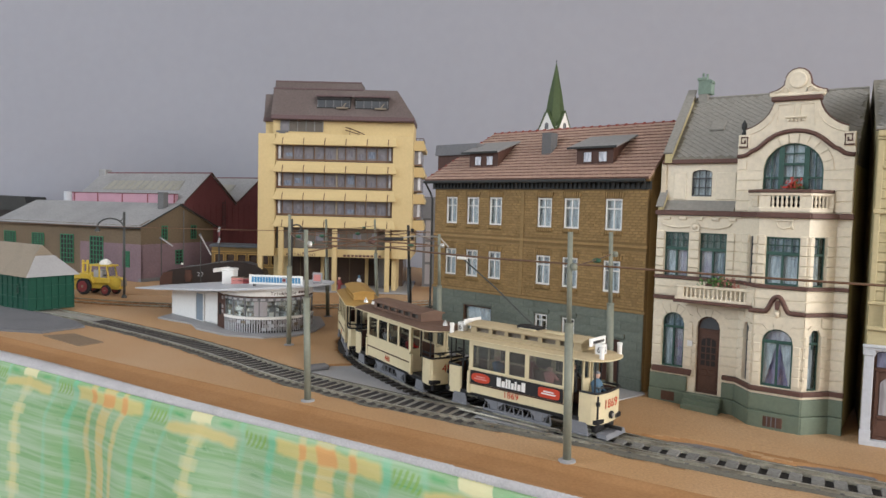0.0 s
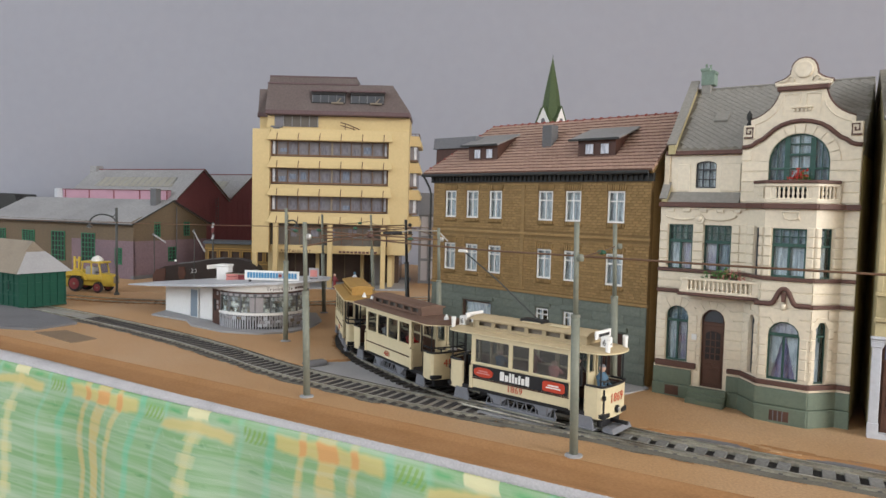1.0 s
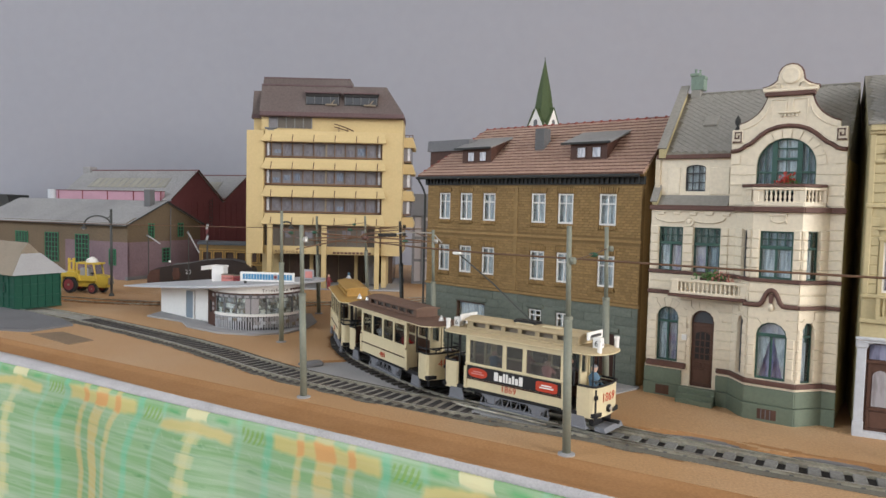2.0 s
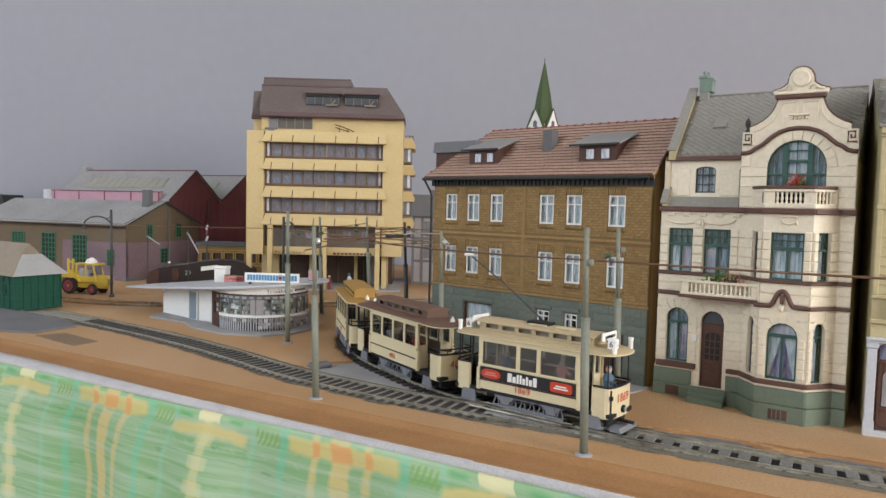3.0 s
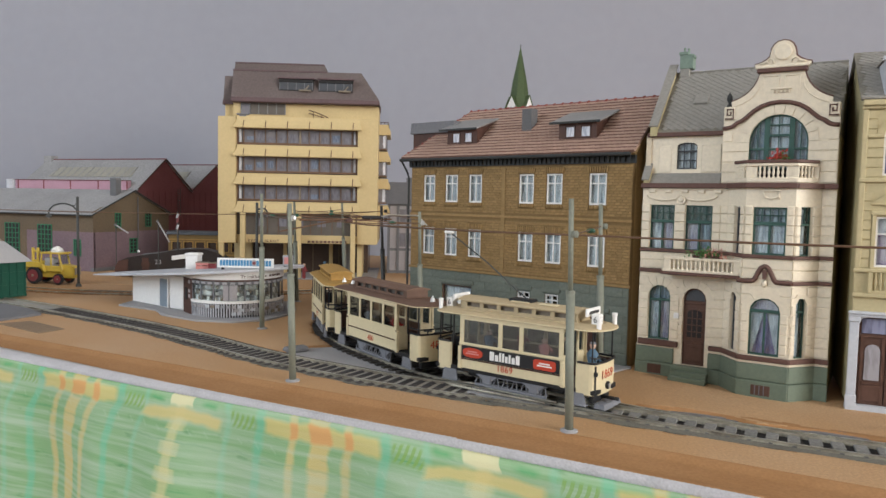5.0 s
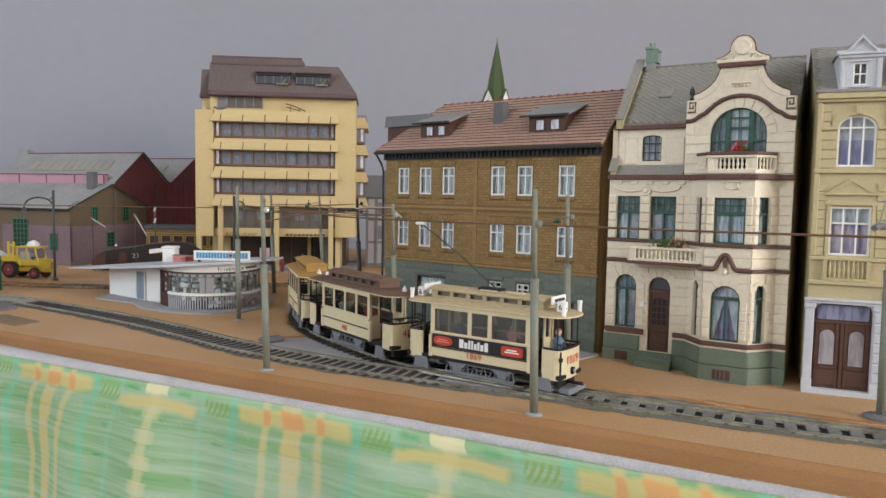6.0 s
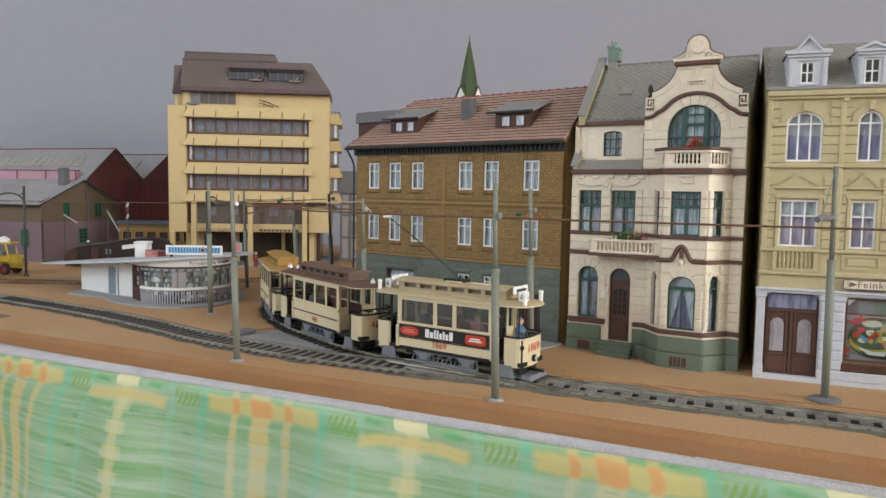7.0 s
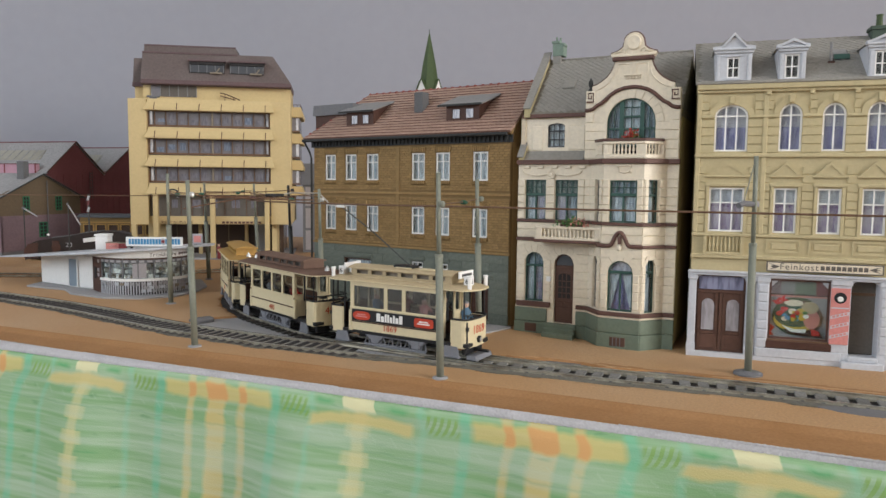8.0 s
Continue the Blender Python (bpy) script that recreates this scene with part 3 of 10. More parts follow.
def cloth_material():
    """Plaid cloth: green ground with wefts, yellow, orange and turquoise stripes; UV in millimetres along and down."""
    m = bpy.data.materials.new("plaid_cloth")
    m.use_nodes = True
    n, ln = m.node_tree.nodes, m.node_tree.links
    b = n["Principled BSDF"]
    b.inputs["Roughness"].default_value, b.inputs["Specular IOR Level"].default_value = 0.9, 0.1
    uv, sep = n.new("ShaderNodeUVMap"), n.new("ShaderNodeSeparateXYZ")
    uv.uv_map = "weave"
    ln.new(uv.outputs[0], sep.inputs[0])

    def maths(op, a, c=None, d=None):
        q = n.new("ShaderNodeMath")
        q.operation = op
        for k, val in enumerate((a, c, d)):
            if val is None:
                continue
            if isinstance(val, (int, float)):
                q.inputs[k].default_value = val
            else:
                ln.new(val, q.inputs[k])
        return q.outputs[0]
    wob = n.new("ShaderNodeTexNoise")
    wob.inputs["Scale"].default_value = 0.09
    ln.new(uv.outputs[0], wob.inputs["Vector"])
    jit = maths("MULTIPLY_ADD", wob.outputs["Fac"], 4.4, -2.2)
    u = maths("ADD", maths("FLOORED_MODULO", maths("ADD", sep.outputs[0], -39.45), 145.5), jit)
    v = maths("ADD", sep.outputs[1], jit)

    def stripe(x, c, w, soft=0.6):
        return maths("MULTIPLY_ADD", maths("ABSOLUTE", maths("SUBTRACT", x, c)), -1.0 / soft, (w / 2 + soft / 2) / soft)

    def clamp(x):
        q = n.new("ShaderNodeClamp")
        ln.new(x, q.inputs[0])
        return q.outputs[0]
    streak, mp = n.new("ShaderNodeTexNoise"), n.new("ShaderNodeMapping")
    mp.inputs["Scale"].default_value = (0.018, 0.34, 1)
    streak.inputs["Scale"].default_value, streak.inputs["Detail"].default_value = 1.0, 4
    ln.new(uv.outputs[0], mp.inputs["Vector"])
    ln.new(mp.outputs[0], streak.inputs["Vector"])
    weft = n.new("ShaderNodeMapRange")
    weft.inputs["From Min"].default_value, weft.inputs["From Max"].default_value = 0.42, 0.72
    ln.new(streak.outputs["Fac"], weft.inputs["Value"])
    col = None

    def layer(base, rgb, fac, strength=1.0):
        q = n.new("ShaderNodeMix")
        q.data_type = "RGBA"
        if isinstance(base, tuple):
            q.inputs["A"].default_value = (*base, 1)
        else:
            ln.new(base, q.inputs["A"])
        q.inputs["B"].default_value = (*rgb, 1)
        ln.new(maths("MULTIPLY", clamp(fac), strength), q.inputs["Factor"])
        return q.outputs["Result"]
    col = layer((0.235, 0.40, 0.205), (0.43, 0.53, 0.40), weft.outputs[0], 0.5)
    dash = n.new("ShaderNodeMapRange")
    dash.inputs["From Min"].default_value, dash.inputs["From Max"].default_value = 0.36, 0.28
    ln.new(streak.outputs["Fac"], dash.inputs["Value"])
    col = layer(col, (0.12, 0.34, 0.14), dash.outputs[0], 0.7)
    C = 72.75
    for c, w, rgb, k in ((C - 30.5, 4.4, (0.15, 0.50, 0.33), 0.6), (C + 30.5, 4.4, (0.15, 0.50, 0.33), 0.6), (C - 48, 3.0, (0.2, 0.55, 0.40), 0.35), (C + 48, 3.0, (0.2, 0.55, 0.40), 0.35),
                         (C - 13.5, 4.2, (0.62, 0.49, 0.22), 0.7), (C, 9.6, (0.64, 0.49, 0.21), 0.78), (C + 13.5, 4.2, (0.62, 0.49, 0.22), 0.7)):
        col = layer(col, rgb, stripe(u, c, w, 2.0), k)
    spot, sm = n.new("ShaderNodeTexNoise"), n.new("ShaderNodeMapping")
    sm.inputs["Scale"].default_value = (0.075, 0.26, 1)
    spot.inputs["Scale"].default_value, spot.inputs["Detail"].default_value = 1.0, 2
    ln.new(uv.outputs[0], sm.inputs["Vector"])
    ln.new(sm.outputs[0], spot.inputs["Vector"])
    col = layer(col, (0.10, 0.27, 0.11), maths("MULTIPLY_ADD", spot.outputs["Fac"], 9.0, -5.9), 0.6)
    lad = maths("GREATER_THAN", maths("SINE", maths("MULTIPLY", sep.outputs[1], 0.55)), -0.1)
    uu = maths("ADD", maths("FLOORED_MODULO", maths("ADD", sep.outputs[0], 35.9), 145.5), jit)
    col = layer(col, (0.62, 0.57, 0.29), stripe(uu, C, 5.5, 2.0), 0.6)
    col = layer(col, (0.64, 0.58, 0.31), maths("MULTIPLY", clamp(stripe(uu, C, 11.0, 2.0)), lad), 0.5)
    # Broad paler bands where the weft thread changes.
    pale, pm = n.new("ShaderNodeTexNoise"), n.new("ShaderNodeMapping")
    pm.inputs["Scale"].default_value, pm.inputs["Rotation"].default_value = (0.006, 0.085, 1), (0, 0, 0.05)
    pale.inputs["Scale"].default_value, pale.inputs["Detail"].default_value = 1.0, 3
    ln.new(uv.outputs[0], pm.inputs["Vector"])
    ln.new(pm.outputs[0], pale.inputs["Vector"])
    col = layer(col, (0.47, 0.57, 0.45), maths("MULTIPLY_ADD", pale.outputs["Fac"], 6.5, -3.1), 0.5)
    col = layer(col, (0.46, 0.56, 0.44), weft.outputs[0], 0.28)
    # The cross bands near the upper hem.
    col = layer(col, (0.63, 0.51, 0.20), maths("MULTIPLY", clamp(stripe(v, 8.0, 7.0, 2.0)), clamp(stripe(u, C, 56, 3))), 0.75)
    bow = maths("MULTIPLY_ADD", maths("ABSOLUTE", maths("SUBTRACT", uu, C)), 0.10, 9.5)
    col = layer(col, (0.62, 0.51, 0.22), maths("MULTIPLY", clamp(stripe(maths("SUBTRACT", v, bow), 0.0, 5.0, 2.0)), clamp(stripe(uu, C, 46, 3))), 0.8)
    top = stripe(v, 8.0, 7.5, 1.5)
    for c, w in ((C - 13.5, 4.2), (C, 10.5), (C + 13.5, 4.2)):
        col = layer(col, (0.63, 0.31, 0.13), maths("MULTIPLY", clamp(top), clamp(stripe(u, c, w, 1.6))), 0.78)
    col = layer(col, (0.68, 0.64, 0.40), maths("MULTIPLY", clamp(stripe(v, 3.5, 6.0, 1.5)), clamp(stripe(uu, C, 14))), 0.85)
    for c in (C - 16.0, C + 17.0):
        col = layer(col, (0.11, 0.36, 0.15), maths("MULTIPLY", clamp(stripe(v, 4.5, 2.0, 2.2)), clamp(stripe(uu, c, 8, 4))), 0.8)
    # Machine stitching along the hem.
    col = layer(col, (0.14, 0.30, 0.17), stripe(v, 22.5, 0.7, 0.9), 0.3)
    cell = maths("FLOORED_MODULO", sep.outputs[0], 9.0)
    slant = maths("MULTIPLY_ADD", cell, -0.7, v)
    col = layer(col, (0.50, 0.62, 0.48), maths("MULTIPLY", clamp(stripe(slant, 16.0, 0.7, 0.9)), maths("LESS_THAN", cell, 3.2)), 0.22)
    zig = maths("GREATER_THAN", maths("SINE", maths("ADD", maths("MULTIPLY", sep.outputs[0], 2.2), maths("MULTIPLY", sep.outputs[1], 1.1))), 0.0)
    for c in (C - 40.0, C + 40.0):
        col = layer(col, (0.22, 0.38, 0.09), maths("MULTIPLY", maths("MULTIPLY", clamp(stripe(v, 8.0, 6.5, 1.5)), clamp(stripe(u, c, 13, 2))), zig), 0.7)
    ln.new(col, b.inputs["Base Color"])
    weave = n.new("ShaderNodeTexNoise")
    weave.inputs["Scale"].default_value = 1.6
    ln.new(uv.outputs[0], weave.inputs["Vector"])
    bp = n.new("ShaderNodeBump")
    bp.inputs["Strength"].default_value, bp.inputs["Distance"].default_value = 0.3, 0.0006
    ln.new(weave.outputs["Fac"], bp.inputs["Height"])
    ln.new(bp.outputs[0], b.inputs["Normal"])
    return m


DRAPE = 190.0


def build_cloth():
    S = np.arange(-420, 900, 4.0)
    D = np.concatenate([np.arange(0, 80, 2.5), np.arange(80, 620, 20.0)])
    verts, uvs = [], []
    for d in D:
        for s in S:
            k = min(1.0, d / 60)
            fold = k * (4.2 * math.sin(s / 21.0 + 0.8 * math.sin(s / 57.0)) + 2.0 * math.sin(s / 9.5 + 1.3))
            sag = 0.8 * math.sin(s / 33.0)
            if d < 6:
                out, z = -2.8 - 3.6 * math.sin(d / 6 * math.pi / 2), -2.2 - (1 - math.cos(d / 6 * math.pi / 2)) * 3.5
            else:
                out, z = -6.4 - 0.06 * (d - 6) - fold - 1.2 * k * noise.noise((s * 0.03, d * 0.03, 5)), -5.7 - (d - 6)
            out += 3.4 * (1.0 - tape_width(s)) * max(0.0, 1.0 - d / 40.0)
            verts.append(on_edge(s, out, z + sag * 0.4) * MM)
            drift = max(0.0, min(1.0, (d - 8) / 26.0))
            left = 1.0 / (1.0 + math.exp((s - DRAPE) / 28.0))
            shift = 2.2 * math.exp(-((d - 9) / 6.0) ** 2) - 9.0 * left * drift * drift * (3 - 2 * drift)
            uvs.append((s - shift + 1.4 * math.sin(d / 16.0 + s / 90.0) * min(1, d / 20), d))
    ns = len(S)
    faces = [(i * ns + j, (i + 1) * ns + j, (i + 1) * ns + j + 1, i * ns + j + 1) for i in range(len(D) - 1) for j in range(ns - 1)]
    me = bpy.data.meshes.new("plaid_cloth")
    me.from_pydata([tuple(v) for v in verts], [], faces)
    layer = me.uv_layers.new(name="weave")
    for lp in me.loops:
        layer.data[lp.index].uv = uvs[lp.vertex_index]
    for p in me.polygons:
        p.use_smooth = True
    me.materials.append(cloth_material())
    ob = new("plaid_cloth", me)
    ob.modifiers.new("thick", "SOLIDIFY").thickness = 0.0005
    tagged(ob, "green plaid cloth with yellow and orange stripes hanging from the board", "cloth")


build_cloth()

# ---- windows, shared by all houses ----
def window(parent, x0, x1, z0, z1, frame, curtain, y=0.0, rise=0.0, uprights=1, rails=(0.68,), bar=0.9, sill=None, at=None, glass=True, back=1.6, pair=False, lower=None, drop=0.52):
    """A framed window set into a wall: frame with bars, a pane and a printed curtain behind it; rise gives an arched head."""
    bm = bmesh.new()
    yf, yb = y + 0.5, y + 1.4
    zs = z1 - rise
    c, r = (x0 + x1) / 2, (x1 - x0) / 2
    bars = []

    def head(x):
        return zs + (rise * math.sqrt(max(0.0, 1 - ((x - c) / r) ** 2)) if rise else 0)
    box(bm, x0, x0 + bar, yf, yb, z0, zs)
    box(bm, x1 - bar, x1, yf, yb, z0, zs)
    box(bm, x0 + bar, x1 - bar, yf, yb, z0, z0 + bar)
    if rise:
        n = 12
        outer = [(c - r * math.cos(math.pi * i / n), zs + rise * math.sin(math.pi * i / n)) for i in range(n + 1)]
        inner = [(c - (r - bar) * math.cos(math.pi * i / n), zs + max(0.2, rise - bar) * math.sin(math.pi * i / n)) for i in range(n + 1)]
        for i in range(n):
            prism(bm, [outer[i], outer[i + 1], inner[i + 1], inner[i]], yf, yb)
    else:
        box(bm, x0 + bar, x1 - bar, yf, yb, z1 - bar, z1)
    for i in range(1, uprights + 1):
        x = x0 + (x1 - x0) * i / (uprights + 1)
        bars.append((x - bar * 0.4, x + bar * 0.4, yf + 0.1, yb, z0 + bar, head(x) - 0.2))
    for f in rails:
        z = z0 + (z1 - z0) * f
        half = r - bar if z <= zs else (r - bar) * math.sqrt(max(0.05, 1 - ((z - zs) / max(rise, 0.1)) ** 2))
        bars.append((c - half, c + half, yf + 0.2, yb - 0.1, z - bar * 0.4, z + bar * 0.4))
    ob = part("window", bm, frame, parent, at=at)
    for q in bars:
        part("glazing_bar", box(bmesh.new(), *q), frame, ob)
    out = arch_pts(x0 + 0.2, x1 - 0.2, z0 + 0.2, zs, 10, rise / r) if rise else [(x0 + 0.2, z0 + 0.2), (x1 - 0.2, z0 + 0.2), (x1 - 0.2, z1 - 0.2), (x0 + 0.2, z1 - 0.2)]
    if glass:
        b = prism(bmesh.new(), out, yb - 0.35, yb - 0.2)
        p = part("pane", b, GLASS, ob)
        p.visible_shadow = False
    if curtain is not None:
        b = bmesh.new()
        if pair:
            zt = z1 - rise * 0.8
            prism(b, [(x0, zt), (c - 0.2, zt), (c - r * 0.55, z0 + (zt - z0) * 0.35), (x0 + r * 0.25, z0), (x0, z0)], yb + back - 0.5, yb + back - 0.3)
            prism(b, [(x1, zt), (x1, z0), (x1 - r * 0.25, z0), (c + r * 0.55, z0 + (zt - z0) * 0.35), (c + 0.2, zt)], yb + back - 0.5, yb + back - 0.3)
        else:
            prism(b, out, yb + back, yb + back + 0.2)
        part("curtain", b, curtain, ob)
    if lower is not None:
        part("lower_curtain", box(bmesh.new(), x0 + 0.3, x1 - 0.3, yb + back - 0.6, yb + back - 0.4, z0 + 0.3, z0 + (z1 - z0) * drop), lower, ob)
    if sill:
        b = box(bmesh.new(), x0 - 1.2, x1 + 1.2, y - 1.3, y + 0.4, z0 - 1.3, z0 - 0.1, 0.2)
        part("sill", b, sill, ob)
    return ob


def hole_of(x0, x1, z0, z1, rise=0.0):
    return (x0, x1, z0, z1, rise)


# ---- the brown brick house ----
def shade_laps(me, up=Vector((0, 1, 0))):
    """Tiles get a dark lower edge, painted shade of the row lap."""
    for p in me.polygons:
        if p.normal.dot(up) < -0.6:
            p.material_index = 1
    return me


def brown_house():
    h = thing("brick_house", -9, 497, 0, -38.03, "three-storey brown brick model house on a grey stone ground floor", "house")
    L, D, H = 157.4, 70.0, 113.0
    xs = ((10.7, 20.4), (29.2, 39.3), (48.3, 58.3), (85.8, 96.0), (104.6, 115.0), (131.8, 142.3))
    up = [hole_of(a, b, z, z + 17.3) for z in (86.0, 52.0) for a, b in xs]
    low = [hole_of(28.4, 52.2, 21.3, 33.3), hole_of(86.3, 95.2, 22.0, 34.3), hole_of(105.7, 114.4, 22.0, 34.3), hole_of(131.5, 144.0, 2.8, 26.6)]
    part("wall", wall(bmesh.new(), L, H, up + low, 3.0), M["mortar"], h)
    b = bmesh.new()
    box(b, L - 3, L, 3, D, 0, H)
    prism(b, [(0, H), (D, H), (D / 2, H + 34)], L - 3, L, "x")
    part("side_wall", b, M["brick"], h)
    part("side_wall", box(bmesh.new(), 0, 3, 3, D, 0, H), M["brick"], h)
    part("back_wall", box(bmesh.new(), 0, L, D - 3, D, 0, H), M["brick"], h)
    part("inner_floor", box(bmesh.new(), 3, L - 3, 8, D - 3, 0, H - 1), M["inside"], h, "dark filler behind the windows")
    # Bands, cornice with its brackets.
    b = bmesh.new()
    box(b, -0.8, L + 0.8, -1.0, 0.5, 42.2, 43.6, 0.2)
    box(b, -0.5, L + 0.5, -0.7, 0.5, 77.0, 78.6, 0.2)
    box(b, -0.4, L + 0.4, -0.5, 0.5, 74.6, 75.4)
    part("string_course", b, M["brick"], h)
    b = bmesh.new()
    box(b, -1.5, L + 1.5, -1.2, 0.6, H - 4.6, H - 0.3)
    part("cornice", b, M["eave"], h, "dark grey eaves board")
    br = None
    for i in range(52):
        x = 1.5 + i * (L - 3) / 51
        if br is None:
            br = part("bracket", box(bmesh.new(), -0.55, 0.55, -2.4, -1.1, -1.6, 1.6, 0.15), M["eave"], h, at=mm(x, 0, H - 2.3))
        else:
            again(br, h, mm(x, 0, H - 2.3))
    # Roof: a plain slope to the ridge, hipped at the far end.
    rz, ry, ez, ey, hipx, R = 146.2, 35.0, 113.4, -4.5, 22.5, L + 2.6
    b = bmesh.new()
    slab_mesh(b, [(-5, ey, ez), (R, ey, ez), (R, ry, rz), (hipx, ry, rz)], 1.2)
    slab_mesh(b, [(-5, D + 4, ez), (R, D + 4, ez), (R, ry, rz), (hipx, ry, rz)], 1.2)
    slab_mesh(b, [(-5, ey, ez), (-5, D + 4, ez), (hipx, ry, rz)], 1.2)
    part("roof", b, M["mortar"], h)
    part("gutter", tube(bmesh.new(), [(-6, ey - 0.8, ez - 0.4), (L + 0.5, ey - 0.8, ez - 0.4)], 1.0, 8), M["eave"], h)
    part("downpipe", tube(bmesh.new(), [(-4.5, ey - 0.8, ez - 1), (-3.0, -1.5, ez - 8), (-1.6, -1.2, ez - 12), (-1.6, -1.2, 1.5)], 0.7, 8), M["eave"], h)
    # Tiles, each a slightly tilted piece.
    slope = Vector((0, ry - ey, rz - ez))
    ln, sd = slope.length, slope.normalized()
    nrm = Vector((0, -sd.z, sd.y))
    tilt = math.degrees(math.atan2(sd.z, sd.y))
    rows, tw = 17, 3.3
    b = bmesh.new()
    box(b, -tw / 2 + 0.03, tw / 2 - 0.03, -0.2, ln / rows + 0.5, -0.2, 1.35, 0.12)
    tile_mesh = shade_laps(mesh_of("roof_tile", b, [M["tile"], M["tile_edge"]]))
    rest = bmesh.new()
    rnd = random.Random(5)
    count = 0
    for k in range(rows):
        p = Vector((0, ey, ez)) + sd * (ln * k / rows)
        xl = -5 + (hipx + 5) * k / rows
        n = int((R - xl) / tw)
        for i in range(-1, n):
            x = R - (i + 0.5 + 0.5 * (k % 2)) * tw
            if x < xl + tw * 0.4 or x > R:
                continue
            at = Matrix.Translation(Vector((x, p.y, p.z)) + nrm * (0.5 + 0.12 * rnd.random())) @ pose(0, 0, 0, tilt - 10.0, 0, 0)
            if x + tw / 2 > R + 0.1:
                box(rest, -tw / 2 + 0.03, R - x, -0.2, ln / rows + 0.5, -0.2, 1.35, 0, at)
            elif count < 300 and x > 60:
                o = new("roof_tile", tile_mesh)
                o.parent = h
                o.matrix_basis = Matrix.Translation(at.translation * MM) @ at.to_3x3().to_4x4()
                count += 1
            else:
                box(rest, -tw / 2 + 0.03, tw / 2 - 0.03, -0.2, ln / rows + 0.5, -0.2, 1.35, 0, at)
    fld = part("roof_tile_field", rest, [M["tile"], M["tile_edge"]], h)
    shade_laps(fld.data, sd)
    tagged(fld, kind="stuff")
    rd = part("ridge_tile", lathe(bmesh.new(), [(0.95, -2.9), (1.0, 2.0), (1.55, 2.2), (1.6, 3.1), (1.1, 3.2)], 0, 0, 10, pose(0, 0, 0, 0, 90, 0)), M["ridge"], h, "red half-round ridge tile", at=mm(hipx + 3, ry, rz + 0.8))
    for i in range(1, int((R - hipx) / 5.9)):
        again(rd, h, mm(hipx + 3 + i * 5.9, ry, rz + 0.8))
    hv = Vector((hipx + 5, ry - ey, rz - ez))
    for i in range(10):
        q = Vector((-5, ey, ez)) + hv * ((i + 0.5) / 10)
        e = hv.to_track_quat("X", "Z").to_matrix().to_4x4()
        again(rd, h, Matrix.Translation((q + Vector((0, 0, 0.9))) * MM) @ e)
    # Dormers.
    for x0, x1, s0, s1 in ((26.8, 50.6, 21.6, 52.0), (109.4, 133.2, 104.4, 136.2)):
        d = bmesh.new()
        wall(d, x1, 132.2, [(x0 + 3.8, x0 + 10.6, 123.2, 130.2), (x0 + 13.6, x0 + 20.4, 123.2, 130.2)], 1.2, 4.0, x0, 119.5)
        for x in (x0, x1 - 1.0):
            prism(d, [(5.2, 120.4), (5.2, 132.2), (26.5, 140.4), (26.5, 138.6)], x, x + 1.0, "x")
        dm = part("dormer", d, M["dark_wood"], h, "dark brown shed dormer")
        b = slab_mesh(bmesh.new(), [(s0, 1.6, 132.3), (s1, 1.6, 132.3), (s1, 28.5, 141.6), (s0, 28.5, 141.6)], 0.9)
        part("dormer_roof", b, M["roof_grey"], dm, "grey sloping dormer roof")
        b = box(bmesh.new(), s0 - 0.2, s1 + 0.2, 1.1, 1.8, 131.2, 132.5, 0.2)
        part("fascia", b, M["eave"], dm)
        for k in (3.8, 13.6):
            b = bmesh.new()
            wall(b, x0 + k + 6.8, 130.2, [(x0 + k + 0.7, x0 + k + 6.1, 124.0, 129.5)], 0.8, 3.7, x0 + k, 123.2)
            f = part("window_frame", b, M["dark_wood"], dm)
        for k in (3.8, 13.6):
            part("pane", box(bmesh.new(), x0 + k + 0.4, x0 + k + 6.4, 4.3, 4.6, 123.8, 129.8), CUR_WHITE, dm, "bright curtained dormer pane")
    part("chimney", box(bmesh.new(), 77.6, 84.6, 13, 20, 122, 143.2, 0.3), M["chimney_grey"], h, "plain grey chimney")
    # Windows.
    for i, hh in enumerate(up):
        window(h, *hh[:4], M["white"], CUR_WHITE, uprights=1, rails=(0.68,), bar=1.0)
    soldier = sill_brick = None
    for a, b0, c, d0, _ in up:
        n, wd = 9, (b0 - a + 2.4) / 9
        for j in range(n):
            at = mm(a - 1.2 + wd * (j + 0.5), 0, d0 + 1.9, 0, (j - 4) * 2.2, 0)
            if soldier is None:
                soldier = part("soldier_brick", box(bmesh.new(), -0.52, 0.52, -1.0, 0.3, -1.7, 1.7, 0.12), M["brick"], h, at=at)
            else:
                again(soldier, h, at)
        for j in range(8):
            at = mm(a - 0.8 + (b0 - a + 1.6) / 8 * (j + 0.5), 0, c - 1.25)
            if sill_brick is None:
                sill_brick = part("sill_brick", box(bmesh.new(), -0.58, 0.58, -1.4, 0.3, -0.95, 0.95, 0.12), M["brick"], h, at=at)
            else:
                again(sill_brick, h, at)
    w = window(h, 28.4, 52.2, 21.3, 33.3, M["dark_wood"], CUR_WHITE, uprights=0, rails=(), bar=0.8, sill=M["villa_brown"])
    for a, b0 in ((86.3, 95.2), (105.7, 114.4)):
        wn_ = window(h, a, b0, 22.0, 34.3, M["white"], None, uprights=1, rails=(0.72,), bar=0.9, sill=M["grey_stone"])
        part("curtain", box(bmesh.new(), a + 1.2, a + 3.2, 2.5, 2.8, 22.5, 33.8), CUR_WHITE, wn_)
    for a, b0, z in ((27, 54, 34.2), (84.5, 97, 35.2), (104, 116, 35.2), (129, 147, 27.6)):
        part("lintel", box(bmesh.new(), a, b0, -1.3, 0.5, z, z + 2.6, 0.3), M["grey_stone"], h)
    dr = bmesh.new()
